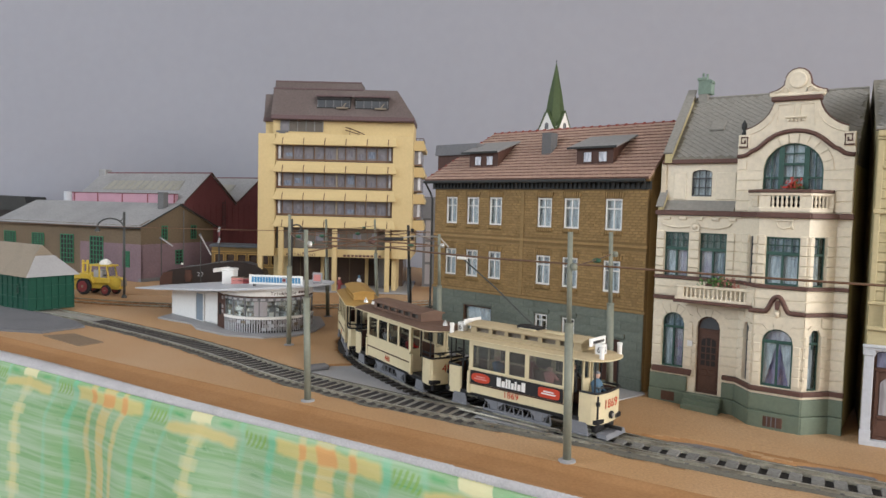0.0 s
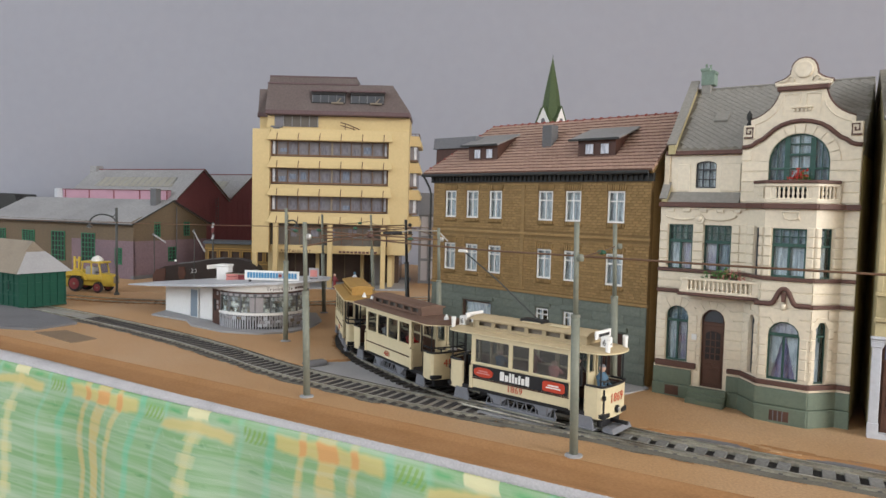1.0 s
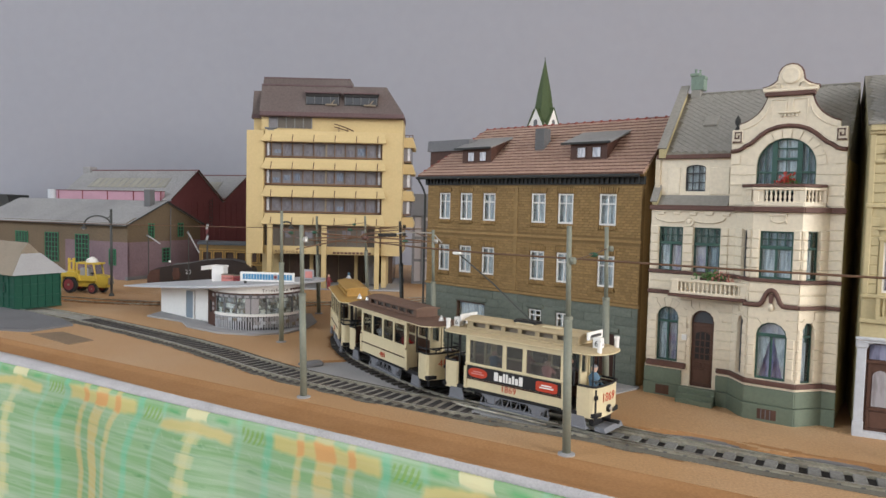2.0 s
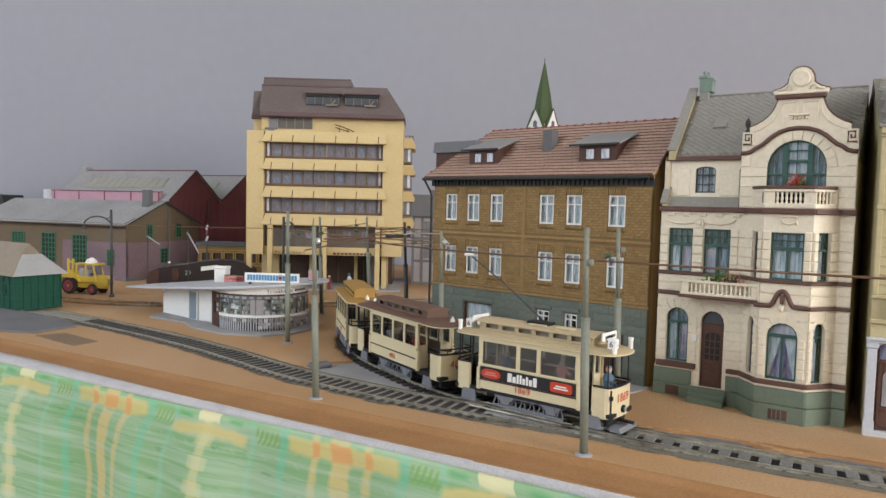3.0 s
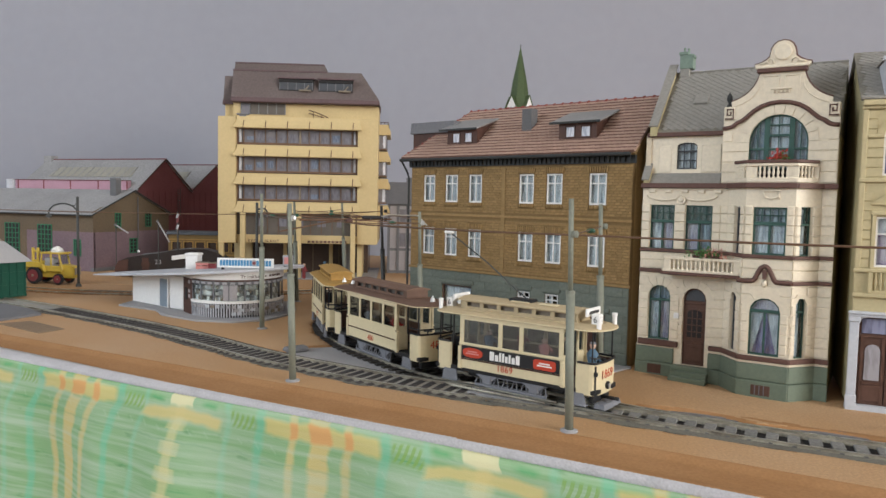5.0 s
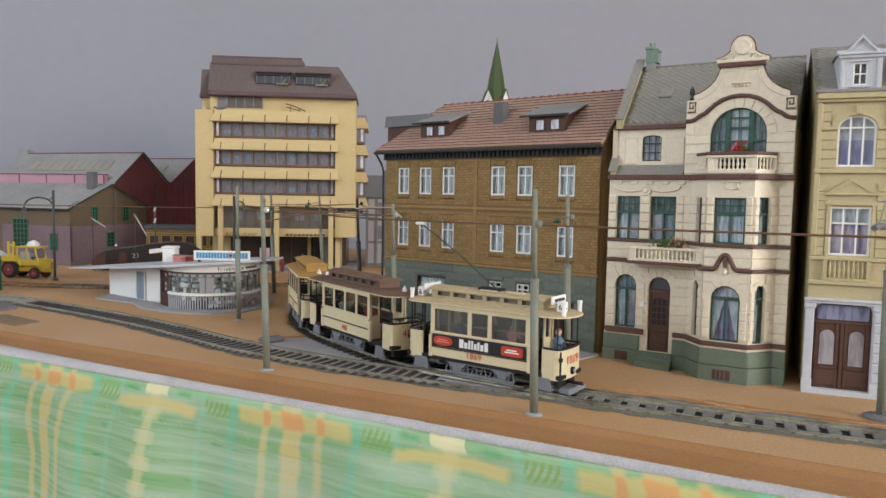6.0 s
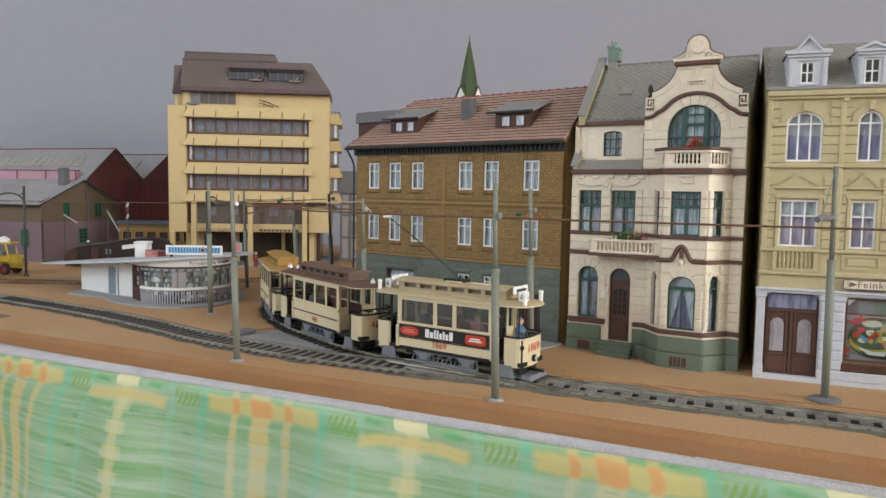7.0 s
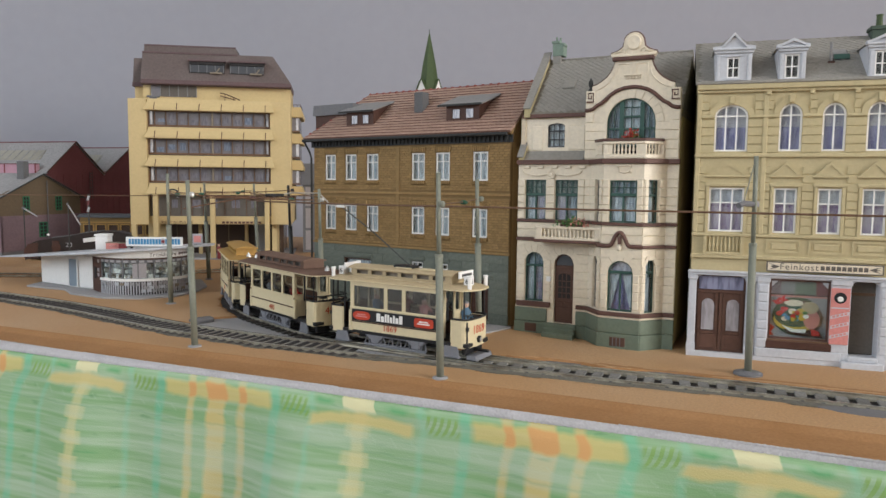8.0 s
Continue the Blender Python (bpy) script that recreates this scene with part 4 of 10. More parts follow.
    box(dr, 131.5, 136.5, 1.2, 2.2, 2.8, 26.6)
    box(dr, 139.6, 144.0, 1.6, 2.6, 2.8, 26.6)
    box(dr, 131.5, 144.0, 1.0, 2.0, 24.6, 26.6)
    for z in (9.5, 11.0, 18.0):
        box(dr, 131.7, 136.3, 0.9, 1.3, z, z + 0.7)
    part("door", dr, M["dark_wood"], h, "half-open dark brown wooden street door")
    part("step", box(bmesh.new(), 130, 145.5, -3.0, 0.5, 0.6, 2.8, 0.3), M["grey_stone"], h)
    # Bricks and ground-floor stones.
    rects = courses(0.1, L - 0.1, 44.2, 108.2, 1.55, 3.4, [(a - 0.2, b - 0.2 + 0.4, c - 2.4, d + 3.8) for a, b, c, d, _ in up] + [(-1, L + 1, 76.6, 78.9)], rnd)
    near = [r for r in rects if r[0] > 96 and r[2] > 78]
    far = [r for r in rects if not (r[0] > 96 and r[2] > 78)]
    pieces("brick", near + far, M["brick"], h, 0.28, limit=300, inset=0.1)
    rects = courses(0.1, L - 0.1, 7.0, 42.0, 5.0, 19.5, [(a - 0.6, b + 0.6, c - 1.4, d + 3.0) for a, b, c, d, _ in low], None)
    part("stone_backing", wall(bmesh.new(), L, 42.2, low, 0.3, -0.16), M["grey_stone"], h)
    pieces("stone_block", rects, M["grey_stone"], h, 0.4, inset=0.1)
    b = box(bmesh.new(), -0.3, 131.0, -1.1, 0.5, 0.4, 6.6, 0.4)
    box(b, 144.5, L + 0.3, -1.1, 0.5, 0.4, 6.6, 0.4)
    part("plinth", b, M["grey_stone"], h)
    b = box(bmesh.new(), 73.6, 76.2, -0.6, 0.3, 44, 107)
    part("pilaster_strip", b, M["brick"], h)
    return h


brown_house()


# ---- the cream villa ----
def baluster(parent, name, at, hgt, mat, store={}):
    if hgt not in store:
        b = lathe(bmesh.new(), [(0.62, 0), (0.62, 0.5), (0.35, 0.9), (0.72, hgt * 0.42), (0.38, hgt * 0.72), (0.62, hgt - 0.5), (0.62, hgt)], n=8)
        store[hgt] = mesh_of(name, b, mat, True)
    o = new(name, store[hgt])
    o.parent = parent
    o.matrix_basis = at
    return o


def along(p, q):
    """Length and pose of the line from p to q in plan, for walls that turn."""
    d = Vector((q[0] - p[0], q[1] - p[1]))
    return d.length, mm(p[0], p[1], 0, 0, 0, math.degrees(math.atan2(d.y, d.x)))


def grooved(parent, L, z0, z1, holes, mat, at, step=4.55, name="stone_course"):
    """Rusticated courses with recessed joints."""
    rects = courses(0.0, L, z0, z1, step, 400.0, holes, None, False)
    b = bmesh.new()
    for xa, xb, za, zb in rects:
        c = 0.22
        yf = -0.55
        f = [(xa, za + 0.3), (xb, za + 0.3), (xb, zb - 0.05), (xa, zb - 0.05)]
        vs = [b.verts.new((x, 0.2, z)) for x, z in f]
        k = [b.verts.new((x, yf, z)) for x, z in ((xa, za + 0.3 + c), (xb, za + 0.3 + c), (xb, zb - 0.05 - c), (xa, zb - 0.05 - c))]
        b.faces.new(k)
        for j in range(4):
            q = (j + 1) % 4
            b.faces.new((vs[j], vs[q], k[q], k[j]))
    tagged(part(name, b, mat, parent, at=at), kind="stuff")


def band(bm, pts, z0, z1, out, inn=0.4):
    """A moulding along a line in plan, standing out in front of it."""
    for p, q in zip(pts, pts[1:]):
        d = Vector((q[0] - p[0], q[1] - p[1], 0))
        l = d.length
        m = Matrix.Translation((p[0], p[1], 0)) @ Matrix.Rotation(math.atan2(d.y, d.x), 4, "Z")
        box(bm, -0.35 * out, l + 0.35 * out, -out, inn, z0, z1, min(0.3, (z1 - z0) * 0.2), m)
    return bm


def bands(name, pts, z0, z1, out, mat, parent, label=""):
    """Each straight run of a moulding as a part of its own."""
    for p, q in zip(pts, pts[1:]):
        part(name, band(bmesh.new(), [p, q], z0, z1, out), mat, parent, label)


def slates(parent, x0, x1, foot, v, size, turn, mat):
    """Small slates laid slantwise over a roof slope that rises from foot along v."""
    ln, sd = v.length, v.normalized()
    base = Matrix.Translation(foot) @ Matrix.Rotation(math.atan2(sd.z, sd.y), 4, "X")
    rot = Matrix.Rotation(radians(turn), 4, "Z")
    b = bmesh.new()
    n = int((x1 - x0 + ln) / size) + 2
    for k in range(-n, n):
        for i in range(-n, n):
            p = rot @ Vector(((i + 0.5 * (k % 2)) * size, k * size, 0))
            x, y = p.x + (x0 + x1) / 2, p.y + ln / 2
            if x0 + size * 0.65 < x < x1 - size * 0.65 and size * 0.2 < y < ln - size * 0.95:
                m = base @ Matrix.Translation((x, y, 0.3)) @ rot @ Matrix.Rotation(radians(-4), 4, "X")
                box(b, -size * 0.49, size * 0.49, -size * 0.1, size * 1.1, -0.1, 0.14, 0, m)
    tagged(part("slate_field", b, mat, parent), kind="stuff")


def sash(parent, x0, x1, z0, z1, frame, rise=0.0, posts=(), rails=(), bar=0.8, at=None, y=0.0, curtains=(), back=None):
    """A window of posts (x, half width, foot, head) and rails (z, half height, from, to), all as shares of the opening, with a pane;
    curtains: (share from, share to, foot share, head share, material) hung behind it, before a dark or printed back."""
    w, hgt = x1 - x0, z1 - z0
    c, r, zs = (x0 + x1) / 2, w / 2, z1 - rise

    def head(x):
        return zs + (rise * math.sqrt(max(0.0, 1 - ((x - c) / r) ** 2)) if rise else 0)
    yf, yb = y + 0.9, y + 1.7
    b = bmesh.new()
    box(b, x0, x0 + bar, yf, yb, z0, zs)
    box(b, x1 - bar, x1, yf, yb, z0, zs)
    box(b, x0 + bar, x1 - bar, yf, yb, z0, z0 + bar * 1.3)
    if rise:
        n = 14
        ring = [[(c - (r - d) * math.cos(math.pi * k / n), zs + (rise - d) * math.sin(math.pi * k / n)) for k in range(n + 1)] for d in (0.0, bar)]
        for k in range(n):
            prism(b, [ring[0][k], ring[0][k + 1], ring[1][k + 1], ring[1][k]], yf, yb)
    else:
        box(b, x0 + bar, x1 - bar, yf, yb, z1 - bar, z1)
    ob = part("window", b, frame, parent, at=at)
    for px, hw, lo_, hi_ in posts:
        x = x0 + w * px
        top = min(head(x - hw), head(x + hw), z0 + hgt * hi_) - 0.1
        part("glazing_bar", box(bmesh.new(), x - hw, x + hw, yf - 0.15, yb - 0.1, z0 + hgt * lo_ + 0.1, top, 0.08), frame, ob)
    for pz, hh, fa, fb in rails:
        z = z0 + hgt * pz
        half = r if z <= zs else r * math.sqrt(max(0.02, 1 - ((z - zs) / max(rise, 0.1)) ** 2))
        xa, xb = max(x0 + w * fa, c - half + 0.1), min(x0 + w * fb, c + half - 0.1)
        part("glazing_bar", box(bmesh.new(), xa, xb, yf - 0.2, yb - 0.15, z - hh, z + hh, 0.08), frame, ob)
    out = arch_pts(x0 + 0.1, x1 - 0.1, z0 + 0.1, zs, 12, rise / r) if rise else [(x0 + 0.1, z0 + 0.1), (x1 - 0.1, z0 + 0.1), (x1 - 0.1, z1 - 0.1), (x0 + 0.1, z1 - 0.1)]
    g = part("pane", prism(bmesh.new(), out, yb - 0.25, yb - 0.15), GLASS, ob)
    g.visible_shadow = False
    for fa, fb, lo_, hi_, mat in curtains:
        xa, xb = x0 + w * fa, x0 + w * fb
        b = bmesh.new()
        n = 10
        cols = []
        for k in range(n + 1):
            x = xa + (xb - xa) * k / n
            wave = 0.18 * math.sin(k * 2.4)
            cols.append([b.verts.new((x, yb + 0.7 + wave, z0 + hgt * lo_)), b.verts.new((x, yb + 0.7 + wave, min(head(max(x0 + 0.2, min(x1 - 0.2, x))), z0 + hgt * hi_)))])
        for p, q in zip(cols, cols[1:]):
            b.faces.new((p[0], q[0], q[1], p[1]))
        part("curtain", b, mat, ob)
    if back is not None:
        part("curtain_back", prism(bmesh.new(), out, yb + 2.0, yb + 2.2), back, ob)
    return ob


def jamb_blocks(parent, xa, xb, z0, z1, mat, at, step=4.62):
    """Pillow-shaped stones, one to a course, beside an opening."""
    for k in range(max(1, int((z1 - z0) / step + 0.3))):
        za = z0 + k * step
        part("jamb_stone", box(bmesh.new(), xa, xb, -1.0, 0.2, za + 0.18, min(z1, za + step) - 0.12, 0.32), mat, parent, at=at)


def fan_stones(parent, cx, zs, hw, rise, out, mat, at, n=7, spread=1.0):
    """Wedge stones round an arched head."""
    k = rise / hw
    for j in range(n):
        t0, t1 = math.pi * j / n + 0.012, math.pi * (j + 1) / n - 0.012
        ro = hw + out
        part("voussoir", prism(bmesh.new(), [(cx - hw * math.cos(t0), zs + k * hw * math.sin(t0)), (cx - ro * math.cos(t0), zs + spread * ro * math.sin(t0)), (cx - ro * math.cos(t1), zs + spread * ro * math.sin(t1)), (cx - hw * math.cos(t1), zs + k * hw * math.sin(t1))], -0.62, 0.2), mat, parent, at=at)


def villa():
    h = thing("villa", 119, 394, 0, -30.07, "cream stucco model villa with green plinth and curved gable", "house")
    L, D = 87.8, 70.0
    line = [(0, 0), (42, 0), (51.5, -11), (72.5, -11), (82, 0), (L, 0)]
    cr, gr, sl = M["cream"], M["frame_green"], M["frame_slate"]
    I = Matrix.Identity(4)
    # Main front beside the bay: an arched window and the door below, two windows above.
    low = [(5.2, 16.0, 17.6, 45.8, 5.0), (22.6, 33.6, 6.2, 45.5, 5.5)]
    mid = [(4.4, 16.4, 63.8, 86.8, 0), (22.0, 34.7, 63.8, 86.8, 0)]
    part("wall", wall(bmesh.new(), 42, 97.8, low + mid, 3.0), cr, h)
    grooved(h, 42, 17, 51.5, [(a - 0.4, b + 0.4, c - 0.4, d + 1.5) for a, b, c, d, _ in low], cr, I, 4.72)
    grooved(h, 42, 54.2, 63, [], cr, I, 4.3)
    grooved(h, 42, 64.6, 87.4, [(a - 0.4, b + 0.4, c - 0.4, d + 0.4) for a, b, c, d, _ in mid], cr, I, 4.55)
    for xa, xb in ((0.2, 4.2), (16.6, 21.8), (34.9, 38.6)):
        jamb_blocks(h, xa, xb, 64.6, 87.2, cr, I, 4.55)
    for xa, xb in ((0.2, 5.0), (16.2, 20.6)):
        jamb_blocks(h, xa, xb, 18.8, 41.8, cr, I, 4.72)
    fan_stones(h, 10.6, 40.8, 5.4, 5.0, 4.2, cr, I)
    fan_stones(h, 28.1, 40.0, 5.5, 5.5, 4.0, cr, I, 7)
    # Bay with three sides.
    for p, q, wins in (((42, 0), (51.5, -11), [(6.7, 10.7, 18.2, 46.0, 2.0), (7.0, 11.2, 64.4, 86.6, 0)]),
                       ((51.5, -11), (72.5, -11), [(3.7, 16.9, 17.6, 44.6, 6.4), (3.5, 17.6, 64.4, 86.6, 0)]),
                       ((72.5, -11), (82, 0), [(2.8, 8.6, 17.4, 45.6, 2.9), (3.0, 9.2, 64.6, 87.0, 0)])):
        l, at = along(p, q)
        part("bay_wall", wall(bmesh.new(), l, 97.8, wins, 2.5), cr, h, at=at)
        grooved(h, l, 17.4, 51.2, [(a - 0.3, b + 0.3, c - 0.4, d + 0.6) for a, b, c, d, _ in wins], cr, at, 4.72)
        grooved(h, l, 53.2, 63, [], cr, at, 4.6)
        grooved(h, l, 64.6, 87.4, [(a - 0.3, b + 0.3, c - 0.4, d + 0.4) for a, b, c, d, _ in wins], cr, at, 4.55)
        for a, b, c, d, r in wins:
            wide = b - a > 8
            for xa, xb in ((max(0.3, a - 3.3), a - 0.25), (b + 0.25, min(l - 0.3, b + 3.3))):
                if xb - xa > 0.6:
                    jamb_blocks(h, xa, xb, (18.8 if r else 64.6), (d - r if r else 87.2), cr, at, 4.72 if r else 4.55)
            if r:
                fan_stones(h, (a + b) / 2, d - r, (b - a) / 2, r, 3.6 if wide else 2.2, cr, at, 7 if wide else 3)
            if wide and r:
                w = sash(h, a, b, c, d, gr, r, ((0.5, 0.5, 0, 0.74),), ((0.77, 0.75, 0, 1),), 0.8, at, curtains=((0.03, 0.97, 0.78, 1.0, CUR_LILAC),), back=CUR_VIOLET)
                wd, hh = b - a, (d - c) * 0.76
                for sg, xo in ((1, a + 0.4), (-1, b - 0.4)):
                    edge = [(xo, c + hh), (xo + sg * wd * 0.42, c + hh)] + [(xo + sg * wd * (0.42 - 0.36 * k / 7 + 0.02 * (k % 2)), c + hh * (1 - k / 7)) for k in range(1, 8)] + [(xo, c + 0.6)]
                    part("drape", prism(bmesh.new(), edge, 2.5, 2.7), CUR_WHITE, w, "white draped net curtain")
            elif wide:
                sash(h, a, b, c, d, gr, 0, ((0.5, 0.5, 0, 0.66), (0.25, 0.22, 0.66, 1), (0.5, 0.22, 0.66, 1), (0.75, 0.22, 0.66, 1)), ((0.66, 0.8, 0, 1), (0.83, 0.25, 0, 1)), 0.8, at, curtains=((0.06, 0.48, 0.02, 0.66, CUR_WHITE), (0.52, 0.94, 0.02, 0.66, CUR_WHITE), (0.05, 0.95, 0.66, 0.98, CUR_BLUE)), back=M["inside"])
            elif q == (82, 0):
                sash(h, a, b, c, d, gr, r, ((0.5, 0.22, 0.66, 1),), ((0.76 if r else 0.64, 0.5, 0, 1),) + (() if r else ((0.82, 0.2, 0, 1),)), 0.5, at, curtains=((0.05, 0.72, 0.02, 0.95, CUR_WHITE),), back=M["inside"])
            else:
                sash(h, a, b, c, d, sl, r, (), ((0.66, 0.4, 0, 1),), 0.5, at, back=M["inside"])
    part("wall", box(bmesh.new(), 82, L, 0, 3, 0, 97.8), cr, h)
    for za, zb, st in ((17.4, 51.2, 4.72), (53.2, 63, 4.6), (64.6, 95.4, 4.55)):
        grooved(h, L - 82, za, zb, [], cr, mm(82, 0, 0), st)
    part("side_wall", box(bmesh.new(), 0, 2.5, 3, D, 0, 122), M["cream_joint"], h)
    part("side_wall", box(bmesh.new(), L - 2.5, L, 3, D, 0, 124), M["yellow_joint"], h)
    part("back_wall", box(bmesh.new(), 0, L, D - 2, D, 0, 122), cr, h)
    part("inner_floor", box(bmesh.new(), 3, L - 3, 9, D - 3, 0, 121), M["inside"], h, "dark filler behind the windows")
    part("inner_floor", prism(bmesh.new(), [(46, 2), (53, -5.6), (71, -5.6), (78, 2), (78, 10), (46, 10)], 1, 97, "z"), M["inside"], h, "dark filler behind the bay windows")
    # Plinth of two courses, a thin pale course, sills and string courses.
    for run in ([(0, 0), (18.2, 0)], [(36, 0), *line[1:]]):
        bands("plinth", run, -3.0, 5.8, 1.6, M["villa_green"], h)
        bands("plinth", run, 6.0, 13.7, 1.2, M["villa_green"], h)
    for run in ([(0, 0), (21, 0)], [(36.5, 0), *line[1:]]):
        bands("pale_course", run, 13.7, 15.2, 0.9, cr, h)
    for run, z0, z1, o in (([(1.2, 0), (20, 0)], 14.6, 17.6, 1.8), ([(36.2, 0), *line[1:]], 15.0, 17.2, 1.7), (line, 62.9, 64.6, 1.2), ([(0, 0), (14, 0)], 52.2, 54.2, 1.2),
                           ([(72.4, -11), (82, 0), (L, 0)], 51.2, 53.0, 1.3), (line, 95.3, 97.8, 2.0)):
        bands("brown_moulding", run, z0, z1, o, M["villa_brown"], h, "dark brown moulded string course")
    # The wavy hood over the bay.
    wave = []
    for i in range(31):
        t = i / 30
        wave.append((49.0 + 23.6 * t, -11.5, 52.2 + 7.2 * math.exp(-((t - 0.51) / 0.15) ** 4 * 0.6 - ((t - 0.51) / 0.2) ** 2)))
    part("wave_moulding", tube(bmesh.new(), wave, 1.1, 8), M["villa_brown"], h, "brown wavy hood mould over the bay window", smooth=True)
    part("keystone", prism(bmesh.new(), [(60.0, 57.6), (62.2, 57.6), (61.8, 53.4), (60.4, 53.4)], -12.6, -10.8), M["villa_brown"], h)
    part("keystone", lathe(bmesh.new(), [(0.3, 0), (1.0, 0.4), (1.3, 1.6), (1.1, 2.9), (0.6, 3.3)], 61.1, -11.6, 10, Matrix.Translation((0, 0, 49.6))), cr, h, smooth=True)
    # Balcony over the door.
    part("balcony_slab", box(bmesh.new(), 13.0, 50.2, -10.5, 0, 52.4, 54.0, 0.3), M["villa_brown"], h)
    bp = part("balcony_parapet", box(bmesh.new(), 13.8, 49.6, -10.2, 0, 54.0, 55.4, 0.2), cr, h)
    part("parapet_post", box(bmesh.new(), 14.6, 18.0, -10, -8.4, 55.2, 60.6, 0.2), cr, bp)
    part("parapet_post", box(bmesh.new(), 47.2, 50.4, -10, -8.4, 55.2, 60.6, 0.2), cr, bp)
    part("parapet_rail", box(bmesh.new(), 14.2, 50.6, -10.3, -8.0, 60.0, 61.4, 0.25), cr, bp)
    part("parapet_side", box(bmesh.new(), 14.6, 16.0, -8.4, 0, 55.2, 60.6), cr, bp)
    for i in range(14):
        baluster(h, "baluster", mm(19.4 + i * 2.08, -9.2, 55.2), 5.0, cr)
    # Windows and the door.
    sash(h, 5.2, 16.0, 17.6, 45.8, gr, 5.0, ((0.5, 0.45, 0, 0.73), (0.5, 0.2, 0.73, 1)), ((0.73, 0.6, 0, 1),), 0.7, curtains=((0.06, 0.46, 0.02, 0.72, CUR_WHITE), (0.54, 0.94, 0.02, 0.72, CUR_LILAC), (0.05, 0.95, 0.74, 1.0, CUR_BLUE)), back=M["inside"])
    for a, b0 in ((4.4, 16.4), (22.0, 34.7)):
        sash(h, a, b0, 63.8, 86.8, gr, 0, ((0.5, 0.45, 0, 0.64), (0.25, 0.2, 0.64, 1), (0.5, 0.2, 0.64, 1), (0.75, 0.2, 0.64, 1)), ((0.64, 0.75, 0, 1), (0.82, 0.22, 0, 1)), 0.75, curtains=((0.05, 0.46, 0.02, 0.64, CUR_WHITE if a < 10 else CUR_LILAC), (0.54, 0.95, 0.02, 0.62, CUR_LILAC if a < 10 else CUR_BLUE), (0.04, 0.96, 0.65, 0.99, CUR_TEAL)), back=M["inside"])
    b = bmesh.new()
    prism(b, arch_pts(22.6, 33.6, 6.2, 40.0, 12), 1.6, 2.6)
    for x0, x1, z0, z1 in ((23.8, 32.4, 8.0, 15.4), (23.8, 27.7, 16.4, 18.4), (28.5, 32.4, 16.4, 18.4)):
        box(b, x0, x1, 1.2, 1.7, z0, z1, 0.3)
    box(b, 22.6, 33.6, 1.0, 1.8, 37.2, 38.8, 0.2)
    door = part("door", b, M["door_brown"], h, "dark brown arched front door with glazing")
    part("door_light", prism(bmesh.new(), arch_pts(24.6, 31.6, 20.4, 32.6, 10, 0.5), 1.1, 1.5), M["inside"], door)
    part("light_frame", prism(bmesh.new(), arch_pts(24.0, 32.2, 19.6, 33.0, 10, 0.5), 1.3, 1.7), M["door_brown"], door)
    for i in range(3):
        part("glazing_bar", box(bmesh.new(), 24.6, 31.6, 0.95, 1.2, 23.0 + i * 3.4, 23.5 + i * 3.4), M["door_brown"], door)
    for i in range(2):
        part("glazing_bar", box(bmesh.new(), 26.7 + i * 2.4, 27.2 + i * 2.4, 0.95, 1.2, 20.4, 34.0), M["door_brown"], door)
    part("fanlight", prism(bmesh.new(), arch_pts(23.6, 32.6, 39.0, 40.0, 10), 1.2, 1.6), sl, door)
    for i in range(3):
        part("step", box(bmesh.new(), 18.4, 36.2, -9.0 + i * 2.6, 0.5, -3.0, 1.4 + 2.3 * i, 0.25), M["villa_green"], h)
    part("cellar_grille", box(bmesh.new(), 6, 13, -1.75, 0, 0.2, 5, 0.2), M["door_brown"], h)
    part("cellar_grille", box(bmesh.new(), 57.6, 65.8, -12.8, -11, -0.8, 4.0, 0.2), M["door_brown"], h)
    for i in range(3):
        part("grille_bar", box(bmesh.new(), 59.2 + i * 1.9, 59.6 + i * 1.9, -13.0, -12.7, -0.6, 3.8), M["slab_dark"], h)
    part("letter_plate", box(bmesh.new(), 18.2, 20.6, -1.3, -0.6, 36, 38.8, 0.2), cr, h)
    part("letter_plate", box(bmesh.new(), 18.2, 20.8, -1.3, -0.6, 29.5, 32.4, 0.2), M["white"], h)
    # Frieze: dentils, garland and rosette above the first floor.
    for i in range(5):
        part("frieze_block", box(bmesh.new(), 3.2 + i * 8.0, 6.8 + i * 8.0, -0.9, 0.2, 92.9, 94.6, 0.3), cr, h)
    part("frieze_ledge", box(bmesh.new(), 0.4, 41.0, -0.7, 0.2, 94.3, 95.3, 0.2), cr, h)
    g = []
    for i in range(41):
        x = 2.2 + i * 0.86
        g.append((x, -0.45, 91.8 - 2.6 * math.sqrt(abs(math.sin((x - 2.2) / 17.2 * math.pi)))))
    part("garland", tube(bmesh.new(), g, 0.42, 6), cr, h, smooth=True)
    part("rosette", lathe(bmesh.new(), [(0.6, 0), (2.4, 0.3), (2.3, 0.9), (1.5, 0.6), (1.0, 1.1), (0.2, 1.2)], 0, 0, 14, mm(0, 0, 0, 90, 0, 0)), cr, h, at=mm(19.4, -0.2, 89.6))
    part("bay_ornament", box(bmesh.new(), 58.4, 66.0, -11.8, -10.8, 93.6, 94.8, 0.3), cr, h)
    part("bay_ornament", tube(bmesh.new(), [(58.8, -11.2, 93.6), (59.6, -11.3, 91.2), (62.2, -11.3, 90.4), (64.8, -11.3, 91.2), (65.4, -11.2, 93.6)], 0.4, 6), cr, h, smooth=True)
    part("bay_ornament", tube(bmesh.new(), [(65.2, -11.2, 92.6), (65.8, -11.2, 90.2)], 0.45, 6), cr, h, smooth=True)
